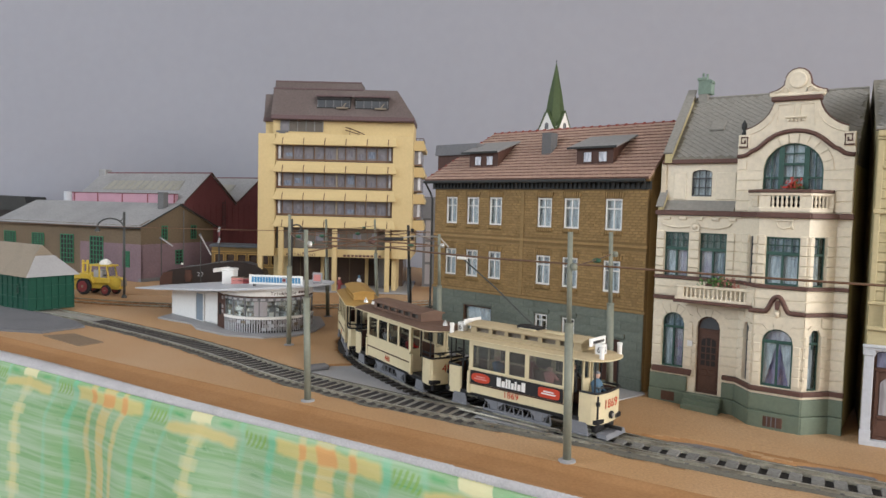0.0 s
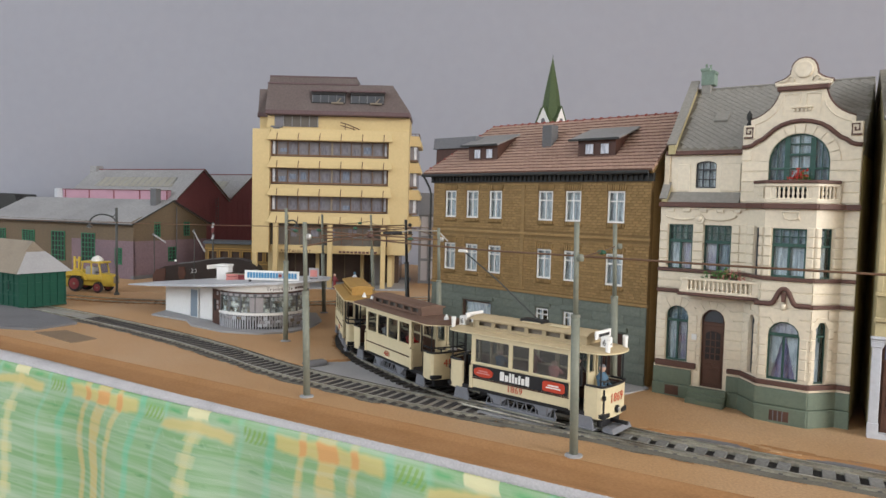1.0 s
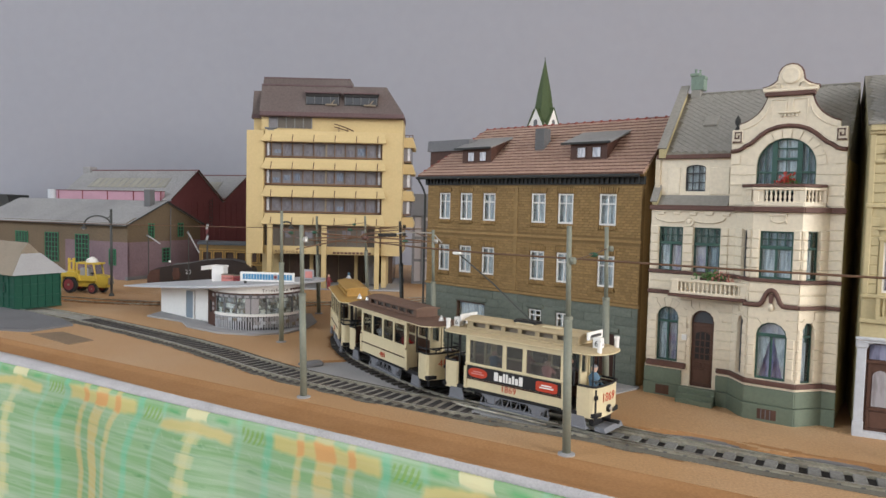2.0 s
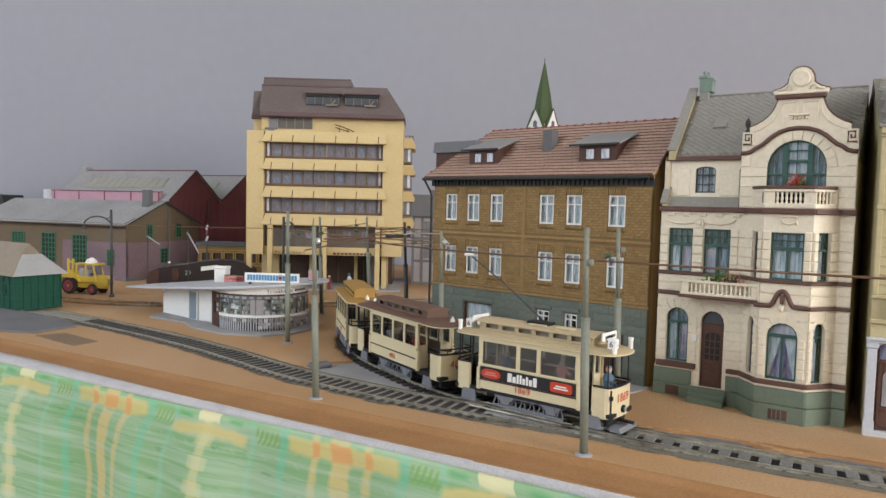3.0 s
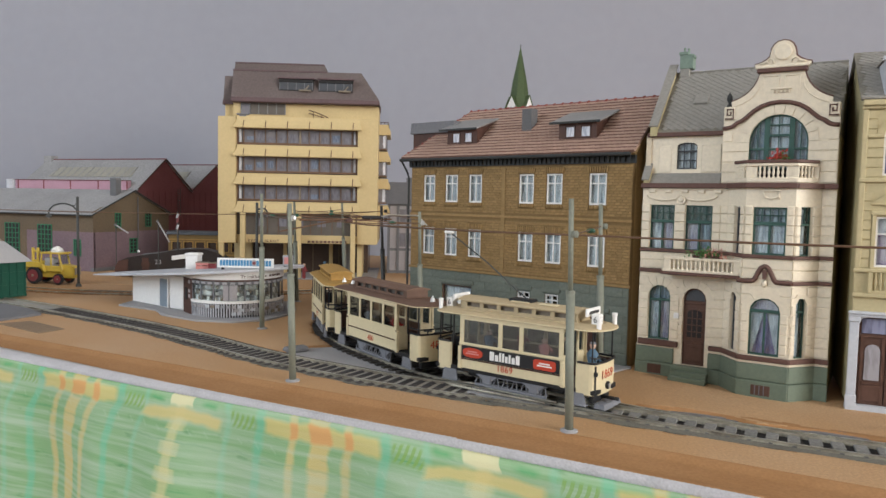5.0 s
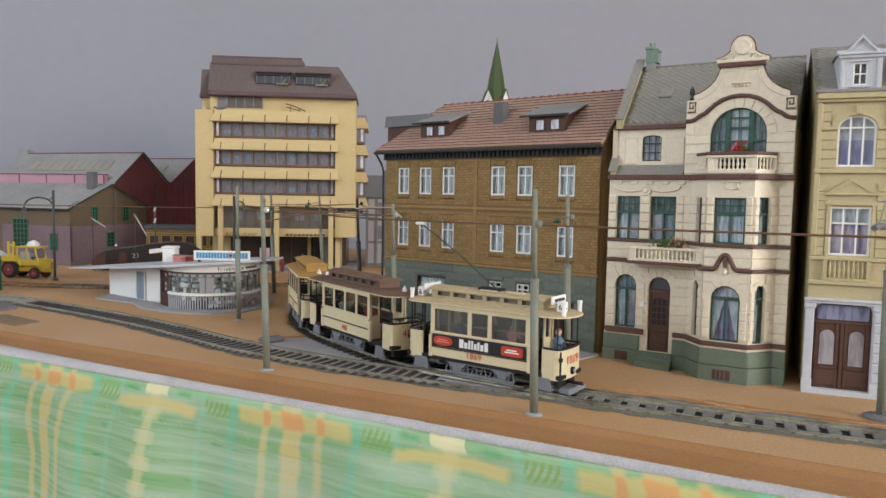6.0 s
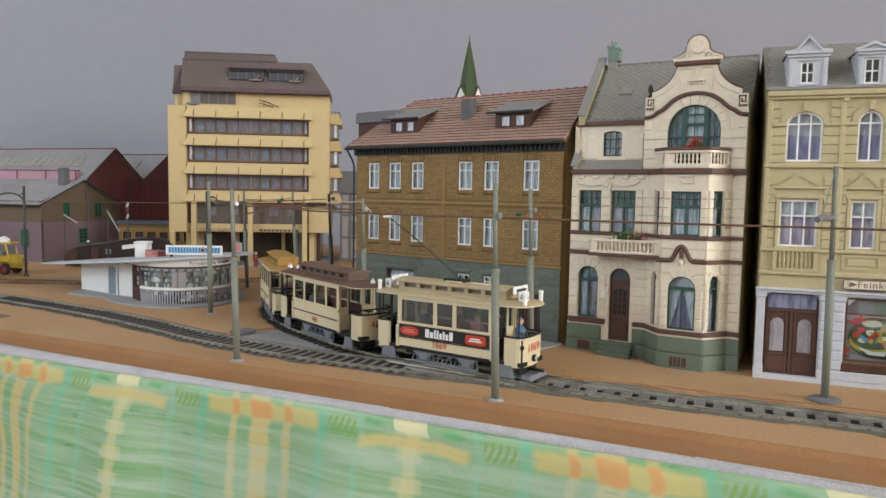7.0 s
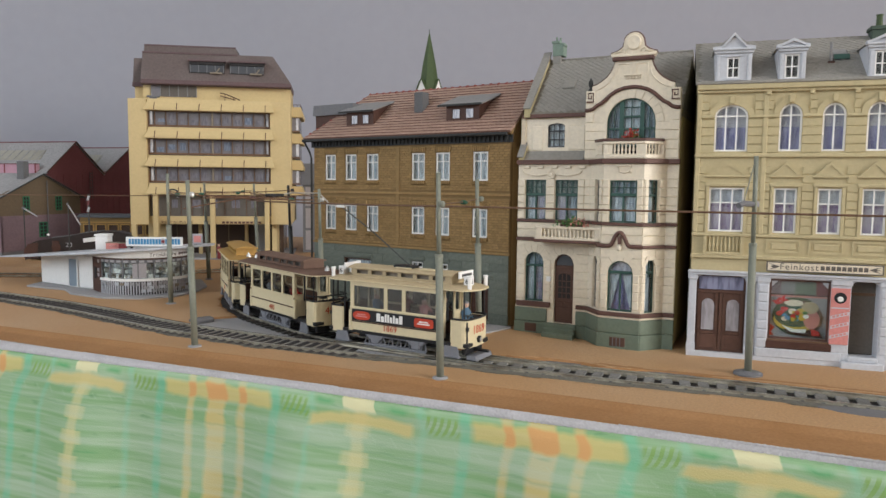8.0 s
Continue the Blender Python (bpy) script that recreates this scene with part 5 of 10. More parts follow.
    # Attic: a slate skirt, the set-back wall, the roof.
    part("skirt_roof", prism(bmesh.new(), [(-1.2, 97.9), (4.6, 103.6), (4.6, 97.9)], 2.5, 37.5, "x"), M["slate"], h, "grey slate skirt roof below the attic")
    part("parapet_end", prism(bmesh.new(), [(-2.0, 97.9), (-2.0, 99.5), (4.2, 107.6), (6.0, 107.6), (6.0, 97.9)], 0.6, 3.2, "x"), M["verge"], h)
    part("parapet_cap", slab_mesh(bmesh.new(), [(-0.4, -2.6, 99.6), (3.4, -2.6, 99.6), (3.4, 4.2, 108.4), (-0.4, 4.2, 108.4)], 0.8), M["slate"], h)
    part("attic_wall", wall(bmesh.new(), 37.8, 122, [(15.4, 25.3, 105.0, 118.4, 1.8)], 2.5, 4.0, 0.6, 98), cr, h)
    sash(h, 15.4, 25.3, 105.0, 118.4, sl, 1.8, ((0.34, 0.25, 0, 1), (0.66, 0.25, 0, 1)), ((0.33, 0.25, 0, 1), (0.68, 0.35, 0, 1)), 0.6, y=4.0, curtains=((0.05, 0.95, 0.02, 0.98, CUR_WHITE),), back=M["inside"])
    for x0, x1 in ((6.4, 12.8), (27.4, 37.0)):
        part("wall_panel", box(bmesh.new(), x0, x1, 3.5, 4.2, 103.4, 117.0, 0.35), cr, h)
    part("eave_moulding", box(bmesh.new(), 0.6, 38.2, 1.6, 4.6, 121.4, 123.6, 0.3), M["villa_brown"], h)
    rz, ry = 158.6, 36.0
    b = slab_mesh(bmesh.new(), [(2, 1.8, 123.6), (L, 1.8, 123.6), (L, ry, rz), (2, ry, rz)], 1.0)
    slab_mesh(b, [(2, D + 3, 123.6), (L, D + 3, 123.6), (L, ry, rz), (2, ry, rz)], 1.0)
    part("roof", b, M["slate_dark"], h)
    part("gable_end", prism(bmesh.new(), [(2, 120), (D, 120), (ry, rz - 1)], L - 2, L, "x"), M["slate_dark"], h)
    v = Vector((0, ry - 1.8, rz - 123.6))
    slates(h, 5.4, L, (0, 1.8, 123.6), v, 2.3, -38, M["slate"])
    part("ridge_cap", tube(bmesh.new(), [(5, ry, rz + 0.2), (L, ry, rz + 0.2)], 0.6, 8), M["slate"], h)
    part("verge", prism(bmesh.new(), [(0.8, 121.8), (0.8, 126.4), (ry, rz + 4.2), (ry, rz - 2)], 2.2, 5.6, "x"), M["verge"], h, "straw-coloured raised verge")
    part("verge_cap", slab_mesh(bmesh.new(), [(1.4, 0.2, 127.0), (6.0, 0.2, 127.0), (6.0, ry + 0.6, rz + 5.4), (1.4, ry + 0.6, rz + 5.4)], 0.9), M["slate"], h, "grey capping on the verge")
    part("chimney", box(bmesh.new(), 7.9, 12.8, 33, 39, 150, 161, 0.3), M["slate"], h)
    b = box(bmesh.new(), 7.7, 14.6, 32.8, 39.2, 160.6, 168.4, 0.3)
    box(b, 7.2, 12.2, 32.2, 36.0, 168.0, 169.6, 0.25)
    box(b, 13.6, 15.2, 32.4, 38.0, 166.4, 168.0, 0.25)
    part("chimney_cap", b, M["copper_green"], h, "pale green chimney stack")
    for x, hg in ((9.6, 3.0), (11.8, 2.4)):
        part("chimney_pot", lathe(bmesh.new(), [(0.7, 0), (0.5, 1.6), (0.75, 2.2), (0.6, hg)], x, 35, 10, Matrix.Translation((0, 0, 169.2))), M["copper_green"], h)
    sd = v.normalized()
    hat = Matrix.Translation((0, 16.2, 123.6 + (16.2 - 1.8) * sd.z / sd.y)) @ Matrix.Rotation(math.atan2(sd.z, sd.y) - radians(6), 4, "X")
    part("roof_hatch", box(bmesh.new(), 19.6, 26.6, 0, 8.6, 0.2, 1.6, 0.3, hat), M["slate"], h, "raised grey roof hatch")
    # The curved gable with its key scrolls.
    gx, gy = 62.9, -1.0
    left = [(38.2, 97.9), (38.2, 134.2), (41.5, 134.4), (41.5, 136.8), (44.2, 137.7), (47.0, 139.3), (49.4, 141.3), (51.4, 143.8), (52.6, 146.2), (53.6, 149.4), (52.2, 151.0), (51.0, 152.6), (51.0, 153.4), (53.6, 154.0), (55.8, 155.2), (57.4, 156.6), (57.6, 158.4), (58.0, 160.2), (59.0, 162.0), (60.6, 163.3), (62.9, 163.8)]
    outline = left + [(2 * gx - x, z) for x, z in left[::-1][1:]]
    wx, wr, wz, wb = 62.7, 12.7, 117.2, 104.6
    arc = [(wx + wr * math.cos(math.pi * i / 20), wz + wr * math.sin(math.pi * i / 20)) for i in range(21)]
    cut = [(wx - wr, wb)] + arc[::-1] + [(wx + wr, wb)]
    b = prism(bmesh.new(), outline + [(wx + wr, 97.9)] + cut[::-1] + [(wx - wr, 97.9)], gy, gy + 3.0)
    bmesh.ops.triangulate(b, faces=[f for f in b.faces if len(f.verts) > 4])
    part("gable", b, cr, h, "cream curved gable with scrolls")
    half = [(-24.7, 124.1), (-22.5, 124.3), (-20.5, 124.9), (-18.4, 126.6), (-16.2, 127.6), (-14.2, 129.3), (-11.5, 131.8), (-8.2, 133.9), (-4.2, 135.2)]
    hood = [(gx + x, z) for x, z in half] + [(gx, 135.6)] + [(gx - x, z) for x, z in half[::-1]]
    part("arch_moulding", tube(bmesh.new(), [(x, gy - 0.6, z) for x, z in hood], 1.0, 8), M["villa_brown"], h, "dark brown arched hood mould", smooth=True)
    for run in (left[3:10], left[11:] + [(2 * gx - x, z) for x, z in left[11:][::-1][1:]], [(2 * gx - x, z) for x, z in left[3:10]]):
        part("gable_rim", tube(bmesh.new(), [(x, gy + 0.9, z) for x, z in run], 0.75, 8), M["villa_brown"], h, "dark brown coping on the curved gable", smooth=True)
    part("gable_cornice", box(bmesh.new(), 52.2, 73.6, gy - 1.8, gy + 2, 149.2, 151.3, 0.4), M["villa_brown"], h)
    part("gable_cornice", box(bmesh.new(), 51.4, 74.4, gy - 1.2, gy + 2, 151.3, 152.4, 0.3), cr, h)
    part("medallion", lathe(bmesh.new(), [(0.5, 0), (3.9, 0), (3.9, 0.5), (3.3, 0.8), (2.6, 0.5), (0.5, 0.9)], 0, 0, 20), cr, h, at=mm(gx, gy - 0.2, 158.6, 90, 0, 0), smooth=True)
    for sx, sg in ((38.3, 1), (87.5, -1)):
        key = [(0.5, 128.6), (4.2, 128.6), (4.2, 133.2), (1.4, 133.2), (1.4, 130.4), (3.0, 130.4), (3.0, 131.8)]
        part("scroll_block", box(bmesh.new(), min(sx, sx + sg * 4.8), max(sx, sx + sg * 4.8), gy - 0.5, gy + 2.5, 127.8, 134.4, 0.3), cr, h)
        part("scroll", tube(bmesh.new(), [(sx + sg * x, gy - 0.7, z) for x, z in key], 0.45, 6), M["villa_brown"], h, "dark brown square scroll")
        for pts in ([(10.0, 153.6), (7.4, 154.2), (5.6, 155.8), (4.2, 155.2), (3.8, 153.4)], [(8.4, 153.2), (6.8, 154.6), (6.0, 153.6)]):
            part("relief", tube(bmesh.new(), [(gx - sg * a, gy - 0.2, z) for a, z in pts], 0.42, 6), cr, h, smooth=True)
        part("panel_edge", tube(bmesh.new(), [(gx - sg * 1.6, gy - 0.1, 147.6), (gx - sg * 7.8, gy - 0.1, 147.6), (gx - sg * 7.8, gy - 0.1, 137.4)], 0.35, 4), cr, h)
        part("panel_edge", tube(bmesh.new(), [(gx - sg * 1.4, gy - 0.1, 147.6), (gx - sg * 1.4, gy - 0.1, 142.4)], 0.45, 4), cr, h)
        part("shoulder_edge", tube(bmesh.new(), [(gx - sg * a, gy - 0.1, z) for a, z in ((20.6, 134.4), (17.2, 135.4), (14.2, 137.0), (11.6, 139.2), (9.8, 141.8), (9.0, 145.0))], 0.35, 4), cr, h)
    part("gable_shelf", box(bmesh.new(), 58.4, 67.2, gy - 1.2, gy + 0.3, 141.2, 142.2, 0.3), cr, h)
    for i in range(5):
        part("gable_dentil", box(bmesh.new(), 59.2 + i * 1.6, 60.2 + i * 1.6, gy - 0.9, gy + 0.3, 139.8, 141.0, 0.2), cr, h)
    fan_stones(h, wx, wz, wr + 0.1, wr + 0.1, 4.2, cr, mm(0, gy, 0), 11)
    grooved(h, wx - wr - 38.4, 98, 117.4, [], cr, mm(38.4, gy, 0), 4.85)
    grooved(h, 87.2 - wx - wr, 98, 117.4, [], cr, mm(wx + wr + 0.2, gy, 0), 4.85)
    grooved(h, 4.0, 117.4, 124, [], cr, mm(38.4, gy, 0), 5.2)
    grooved(h, 4.0, 117.4, 124, [], cr, mm(83.4, gy, 0), 5.2)
    sash(h, wx - wr, wx + wr, wb, wz + wr, gr, wr, ((0.30, 1.15, 0, 1), (0.72, 1.15, 0, 1), (0.5, 0.2, 0, 1), (0.14, 0.2, 0, 1), (0.87, 0.2, 0, 1)), ((0.37, 0.45, 0, 1), (0.62, 0.55, 0.3, 0.72), (0.81, 0.3, 0.3, 0.72), (0.14, 0.6, 0, 1)), 0.7, y=gy,
         curtains=((0.31, 0.71, 0.02, 1.0, CUR_WHITE), (0.02, 0.27, 0.02, 1.0, CUR_BLUE), (0.76, 0.98, 0.02, 1.0, CUR_BLUE)), back=M["inside"])
    part("finial", lathe(bmesh.new(), [(1.3, 0), (1.0, 1.2), (0.5, 2.0), (1.3, 3.6), (1.2, 5.4), (0.4, 6.8), (0.1, 7.4)], 40.0, 1.4, 10, Matrix.Translation((0, 0, 134.4))), M["eave"], h, smooth=True)
    # Bay-top balcony.
    bl = [(45, -3), (51.5, -11), (72.5, -11), (80, -2.4)]
    part("bay_roof", prism(bmesh.new(), [(42, 2), *[(x, y) for x, y in bl], (82, 2)], 96.8, 98.2, "z"), cr, h)
    bp = part("balcony_parapet", band(bmesh.new(), bl, 98.0, 100.2, 0.4, 1.4), cr, h)
    part("parapet_rail", band(bmesh.new(), bl, 105.4, 106.8, 0.5, 1.5), cr, bp)
    for x, y in ((52.2, -10.6), (71.8, -10.6), (54.4, -10.4), (70.0, -10.4), (46, -3.2), (79.2, -2.6)):
        part("parapet_post", box(bmesh.new(), x - 1.3, x + 1.3, y - 0.2, y + 1.8, 100, 105.6, 0.15), cr, bp)
    part("balcony_rail", band(bmesh.new(), bl, 106.8, 108.3, 0.9, 1.8), M["villa_brown"], h)
    for i in range(7):
        baluster(h, "baluster", mm(56.8 + i * 1.92, -10.2, 100.2), 5.2, cr)
    for i in range(4):
        baluster(h, "baluster", mm(74.0 + i * 1.25, -8.6 + i * 1.5, 100.2), 5.2, cr)
    for i in range(4):
        baluster(h, "baluster", mm(46.6 + i * 1.0, -4.6 - i * 1.25, 100.2), 5.2, cr)
    return h


villa()


def plant(name, x, y, z, w, mats, label, seed, n=70):
    """A tuft of small leaves and blossoms in a box."""
    rnd = random.Random(seed)
    t = thing(name, x, y, z, -30, label, "plant")
    for i, (mat, k) in enumerate(zip(mats, (n, n // 2))):
        b = bmesh.new()
        for _ in range(k):
            c = Vector((rnd.gauss(0, w * 0.36) + (w * 0.3 if i else -w * 0.1), rnd.gauss(0, 1.0), abs(rnd.gauss(1.6, 1.7)) - 0.6))
            m = Matrix.Translation(c) @ Euler((rnd.random() * 6, rnd.random() * 6, rnd.random() * 6)).to_matrix().to_4x4()
            s = 0.5 + rnd.random() * 0.6
            vs = [b.verts.new(m @ Vector(p)) for p in ((-s, 0, 0), (0, -s * 0.5, 0.15), (s, 0, 0), (0, s * 0.5, 0.15))]
            b.faces.new(vs)
        part("leaves" if not i else "blossoms", b, mat, t)
    part("flower_box", box(bmesh.new(), -w * 0.7, w * 0.7, -1.2, 1.2, -0.4, 0.8, 0.2), M["dark_wood"], t)


def villa_point(u, v):
    a = radians(-30.07)
    return 119 + u * math.cos(a) - v * math.sin(a), 394 + u * math.sin(a) + v * math.cos(a)


plant("balcony_plant", *villa_point(34.5, -8.8), 61.8, 9.0, (M["leaf"], M["flower_pink"]), "green and pink potted plant on the balcony rail", 3, 240)
plant("window_flowers", *villa_point(63.6, -2.3), 108.4, 4.6, (M["flower"], M["leaf"]), "red flowers in a window box on the upper balcony", 4, 170)


# ---- the ochre shop house ----
def shop_house():
    h = thing("shop_house", 199, 339, 0, -21.5, "ochre stucco model house with white shop front and dormers", "house")
    L, D, H = 132.0, 70.0, 131.6
    ye, wh = M["yellow"], M["white_cool"]
    I = Matrix.Identity(4)
    lower = [(7.0, 23.2, 61.6, 83.4, 0)] + [(x, x + 10.3, 61.6, 83.4, 0) for x in (36.5, 55.7, 74.6, 93.4, 112.2)]
    upper = [(8.2, 23.4, 101.2, 123.8, 5.4)] + [(x, x + 10.0, 101.2, 123.8, 5.4) for x in (37.4, 56.1, 74.8, 93.6, 112.4)]
    ground = [(3.0, 26.2, 0.4, 39.4, 0), (36.8, 64.0, 9.2, 39.0, 0), (72.6, 84.4, 3.2, 39.2, 0), (96, 122, 9.2, 39.0, 0)]
    part("wall", wall(bmesh.new(), L, H, lower + upper, 3.0, 0, 0, 41.4), ye, h)
    part("shop_front", wall(bmesh.new(), L, 41.4, ground, 3.0), wh, h, "white shop front with pilasters")
    part("side_wall", box(bmesh.new(), 0, 2.5, 3, D, 0, H), M["verge"], h)
    part("side_wall", box(bmesh.new(), L - 2.5, L, 3, D, 0, H), ye, h)
    part("back_wall", box(bmesh.new(), 0, L, D - 2, D, 0, H), ye, h)
    part("inner_floor", box(bmesh.new(), 3, L - 3, 9, D - 3, 0.2, H - 1), M["inside"], h, "dark filler behind the windows")
    grooved(h, L, 60.8, 98, [(a - 2.0, b + 2.0, c - 2, d + 14) for a, b, c, d, _ in lower], ye, I, 4.15)
    grooved(h, L, 100.2, 129.8, [(a - 0.2, b + 0.2, c - 0.2, 118.4) for a, b, c, d, _ in upper] + [(a - 3.0, b + 3.0, 118.4, d + 3.0) for a, b, c, d, _ in upper], ye, I, 4.15)
    ends = [2.0] + [v for w in upper for v in (w[0] - 0.2, w[1] + 0.2)] + [L]
    for a, b in zip(ends[::2], ends[1::2]):
        part("impost_band", box(bmesh.new(), a, b, -1.1, 0.2, 117.3, 118.7, 0.3), ye, h)
    for z0, z1, o in ((48.2, 50.1, 1.5), (59.2, 60.8, 1.3), (98.2, 100.1, 1.4), (129.6, 131.0, 1.6), (131.0, 133.6, 2.6)):
        part("ledge", box(bmesh.new(), -0.6, L, -o, 0.4, z0, z1, 0.3), ye, h, "ochre moulded ledge between the floors")
    for x in (-0.2, 30.1):
        part("pilaster_strip", box(bmesh.new(), x, x + 2.2, -0.9, 0.3, 60.8, 129.8, 0.3), ye, h)
    for a, b0, c, d, r in upper:
        n, cx, hw = 11, (a + b0) / 2, (b0 - a) / 2
        for j in range(n):
            t0, t1 = math.pi * j / n, math.pi * (j + 1) / n
            part("arch_stone", prism(bmesh.new(), [(cx - (hw + 0.1) * math.cos(t0), d - r + (r + 0.1) * math.sin(t0)), (cx - (hw + 2.9) * math.cos(t0), d - r + (r + 2.9) * math.sin(t0)), (cx - (hw + 2.9) * math.cos(t1), d - r + (r + 2.9) * math.sin(t1)), (cx - (hw + 0.1) * math.cos(t1), d - r + (r + 0.1) * math.sin(t1))], -0.8, 0.2), ye, h)
        part("keystone", box(bmesh.new(), cx - 1.2, cx + 1.2, -1.5, 0.2, d + 0.4, d + 4.2, 0.25), ye, h)
        window(h, a, b0, c, d, M["white"], CUR_LILAC, rise=r, uprights=2 if b0 - a > 12 else 1, rails=(0.76,), bar=0.85, lower=CUR_VIOLET)
    for a, b0, c, d, r in lower:
        bb = bmesh.new()
        box(bb, a - 1.6, a, -0.8, 0.3, c - 1, d + 1.6, 0.15)
        box(bb, b0, b0 + 1.6, -0.8, 0.3, c - 1, d + 1.6, 0.15)
        box(bb, a - 2.2, b0 + 2.2, -1.1, 0.3, d + 0.6, d + 2.2, 0.2)
        part("window_surround", bb, ye, h)
        cx, hw = (a + b0) / 2, (b0 - a) / 2 + 2.7
        bb = bmesh.new()
        box(bb, cx - hw, cx + hw, -1.2, 0.3, d + 5.1, d + 6.0, 0.15)
        prism(bb, [(cx - hw + 1, d + 6.0), (cx - hw + 3.0, d + 6.0), (cx, d + 11.2), (cx + hw - 3.0, d + 6.0), (cx + hw - 1, d + 6.0), (cx, d + 12.9)], -1.1, 0.3)
        prism(bb, [(cx - hw + 2.8, d + 5.9), (cx + hw - 2.8, d + 5.9), (cx, d + 11.4)], -0.7, 0.3)
        part("pediment", bb, ye, h)
        window(h, a, b0, c, d, M["white"], CUR_NET, uprights=2 if b0 - a > 12 else 1, rails=(0.66,), bar=0.85, lower=CUR_PINK, drop=0.64)
    # Balustrade below the broad window, panels below the rest.
    bb = box(bmesh.new(), 5.2, 24.0, -1.6, 0.3, 50.1, 51.4, 0.1)
    box(bb, 5.2, 6.8, -1.6, 0.3, 51.4, 59.2)
    box(bb, 22.4, 24.0, -1.6, 0.3, 51.4, 59.2)
    part("window_balustrade", bb, ye, h)
    for i in range(8):
        o = part("baluster", lathe(bmesh.new(), [(0.62, 0), (0.3, 0.9), (0.85, 3.0), (0.32, 5.6), (0.32, 6.6), (0.62, 7.8)], 0, 0, 8), ye, h, at=mm(8.1 + i * 1.86, -0.35, 51.4), smooth=True) if i == 0 else again(o, h, mm(8.1 + i * 1.86, -0.35, 51.4))
    for x in (34.2, 53.0, 71.8, 90.6, 109.4):
        bb = wall(bmesh.new(), x + 15.4, 58.6, [(x + 1.0, x + 14.4, 52.8, 57.4)], 0.6, -0.5, x, 51.6)
        pn = part("wall_panel", bb, ye, h)
        part("panel_field", box(bmesh.new(), x + 2.2, x + 13.2, -0.5, 0.2, 53.6, 56.6, 0.2), ye, pn)
    for i in range(6):
        o2 = part("bracket", box(bmesh.new(), -1.1, 1.1, -1.9, 0.2, -1.0, 1.0, 0.3), ye, h, at=mm(32 + i * 19.0, 0, 129.0)) if i == 0 else again(o2, h, mm(32 + i * 19.0, 0, 129.0))
    # Shop front.
    for x0, x1 in ((-0.8, 2.9), (26.4, 30.2), (31.4, 36.6), (64.2, 72.4), (84.6, 95.6)):
        bb = box(bmesh.new(), x0, x1, -1.0, 0.3, 0.2, 39.4, 0.3)
        box(bb, x0 - 0.5, x1 + 0.5, -1.6, 0.3, 37.2, 39.8, 0.3)
        box(bb, x0 - 0.3, x1 + 0.3, -1.4, 0.3, 0.1, 4.6, 0.2)
        part("pilaster", bb, wh, h)
    for k in range(7):
        for x0, x1 in ((26.7, 29.9), (31.8, 36.2), (85.2, 88.6)):
            part("pilaster_block", box(bmesh.new(), x0, x1, -1.5, -0.9, 5.2 + k * 4.5, 9.1 + k * 4.5, 0.3), wh, h)
    bb = box(bmesh.new(), -1.6, L, -2.4, 0.3, 40.6, 42.0, 0.4)
    box(bb, -1.3, L, -1.8, 0.3, 39.6, 40.7, 0.2)
    part("shop_cornice", bb, wh, h)
    part("shop_base", box(bmesh.new(), 31.6, 69.4, -1.8, 0.3, 0.1, 4.6, 0.4), wh, h)
    part("shop_base", box(bmesh.new(), 94, 124, -1.8, 0.3, 0.1, 4.6, 0.4), wh, h)
    part("shop_plinth", box(bmesh.new(), -0.9, L, -1.5, 3.2, -3.0, 0.3), wh, h)
    part("shop_sill", box(bmesh.new(), 35.6, 65.2, -1.4, 1.5, 4.7, 8.4, 0.4), M["dark_wood"], h)
    part("sill_ledge", box(bmesh.new(), 36.2, 64.6, -1.0, 2.6, 8.4, 9.3, 0.2), M["brass"], h)
    part("shop_step", box(bmesh.new(), 69.0, 87.2, -4.5, 1.0, -2.6, 1.0, 0.4), wh, h)
    part("shop_step", box(bmesh.new(), 72.0, 85.0, -2.4, 5.6, 0.9, 3.4, 0.4), wh, h)
    # Double door with its transom.
    door = part("door", box(bmesh.new(), 3.0, 26.2, 1.6, 2.6, 0.4, 39.4), M["door_brown"], h, "brown panelled double street door with arched panes")
    part("transom_bar", box(bmesh.new(), 3.0, 26.2, 0.8, 1.7, 30.4, 31.8, 0.2), M["door_brown"], door)
    part("cover_strip", box(bmesh.new(), 14.0, 15.4, 0.8, 1.7, 0.4, 30.4, 0.2), M["door_brown"], door)
    for x in (4.0, 15.8):
        part("door_panel", box(bmesh.new(), x + 1.0, x + 8.6, 1.1, 1.7, 1.8, 9.4, 0.4), M["door_brown"], door)
        for q in (x, x + 8.2):
            part("door_stile", box(bmesh.new(), q, q + 1.3, 1.0, 1.7, 0.6, 30.4), M["door_brown"], door)
        part("door_rail", box(bmesh.new(), x, x + 9.5, 1.0, 1.7, 9.6, 10.8), M["door_brown"], door)
        part("pane", prism(bmesh.new(), arch_pts(x + 1.8, x + 7.7, 11.4, 24.4, 8), 1.2, 1.5), CUR_DOOR, door, "frosted arched pane")
    part("transom", box(bmesh.new(), 4.2, 25.0, 1.1, 1.5, 32.2, 38.8), CUR_TRANSOM, door, "violet glazed transom")
    # Shop window with its pictured basket, poster and open doorway.
    sw = part("shop_window", wall(bmesh.new(), 64.0, 39.0, [(37.9, 62.9, 10.2, 38.0)], 1.0, 1.0, 36.8, 9.2), M["villa_brown"], h)
    for x, s in ((37.9, 1), (62.9, -1)):
        part("corner_piece", prism(bmesh.new(), [(x, 38.0), (x + s * 2.8, 38.0), (x, 35.0)], 1.0, 2.0), wh, sw)
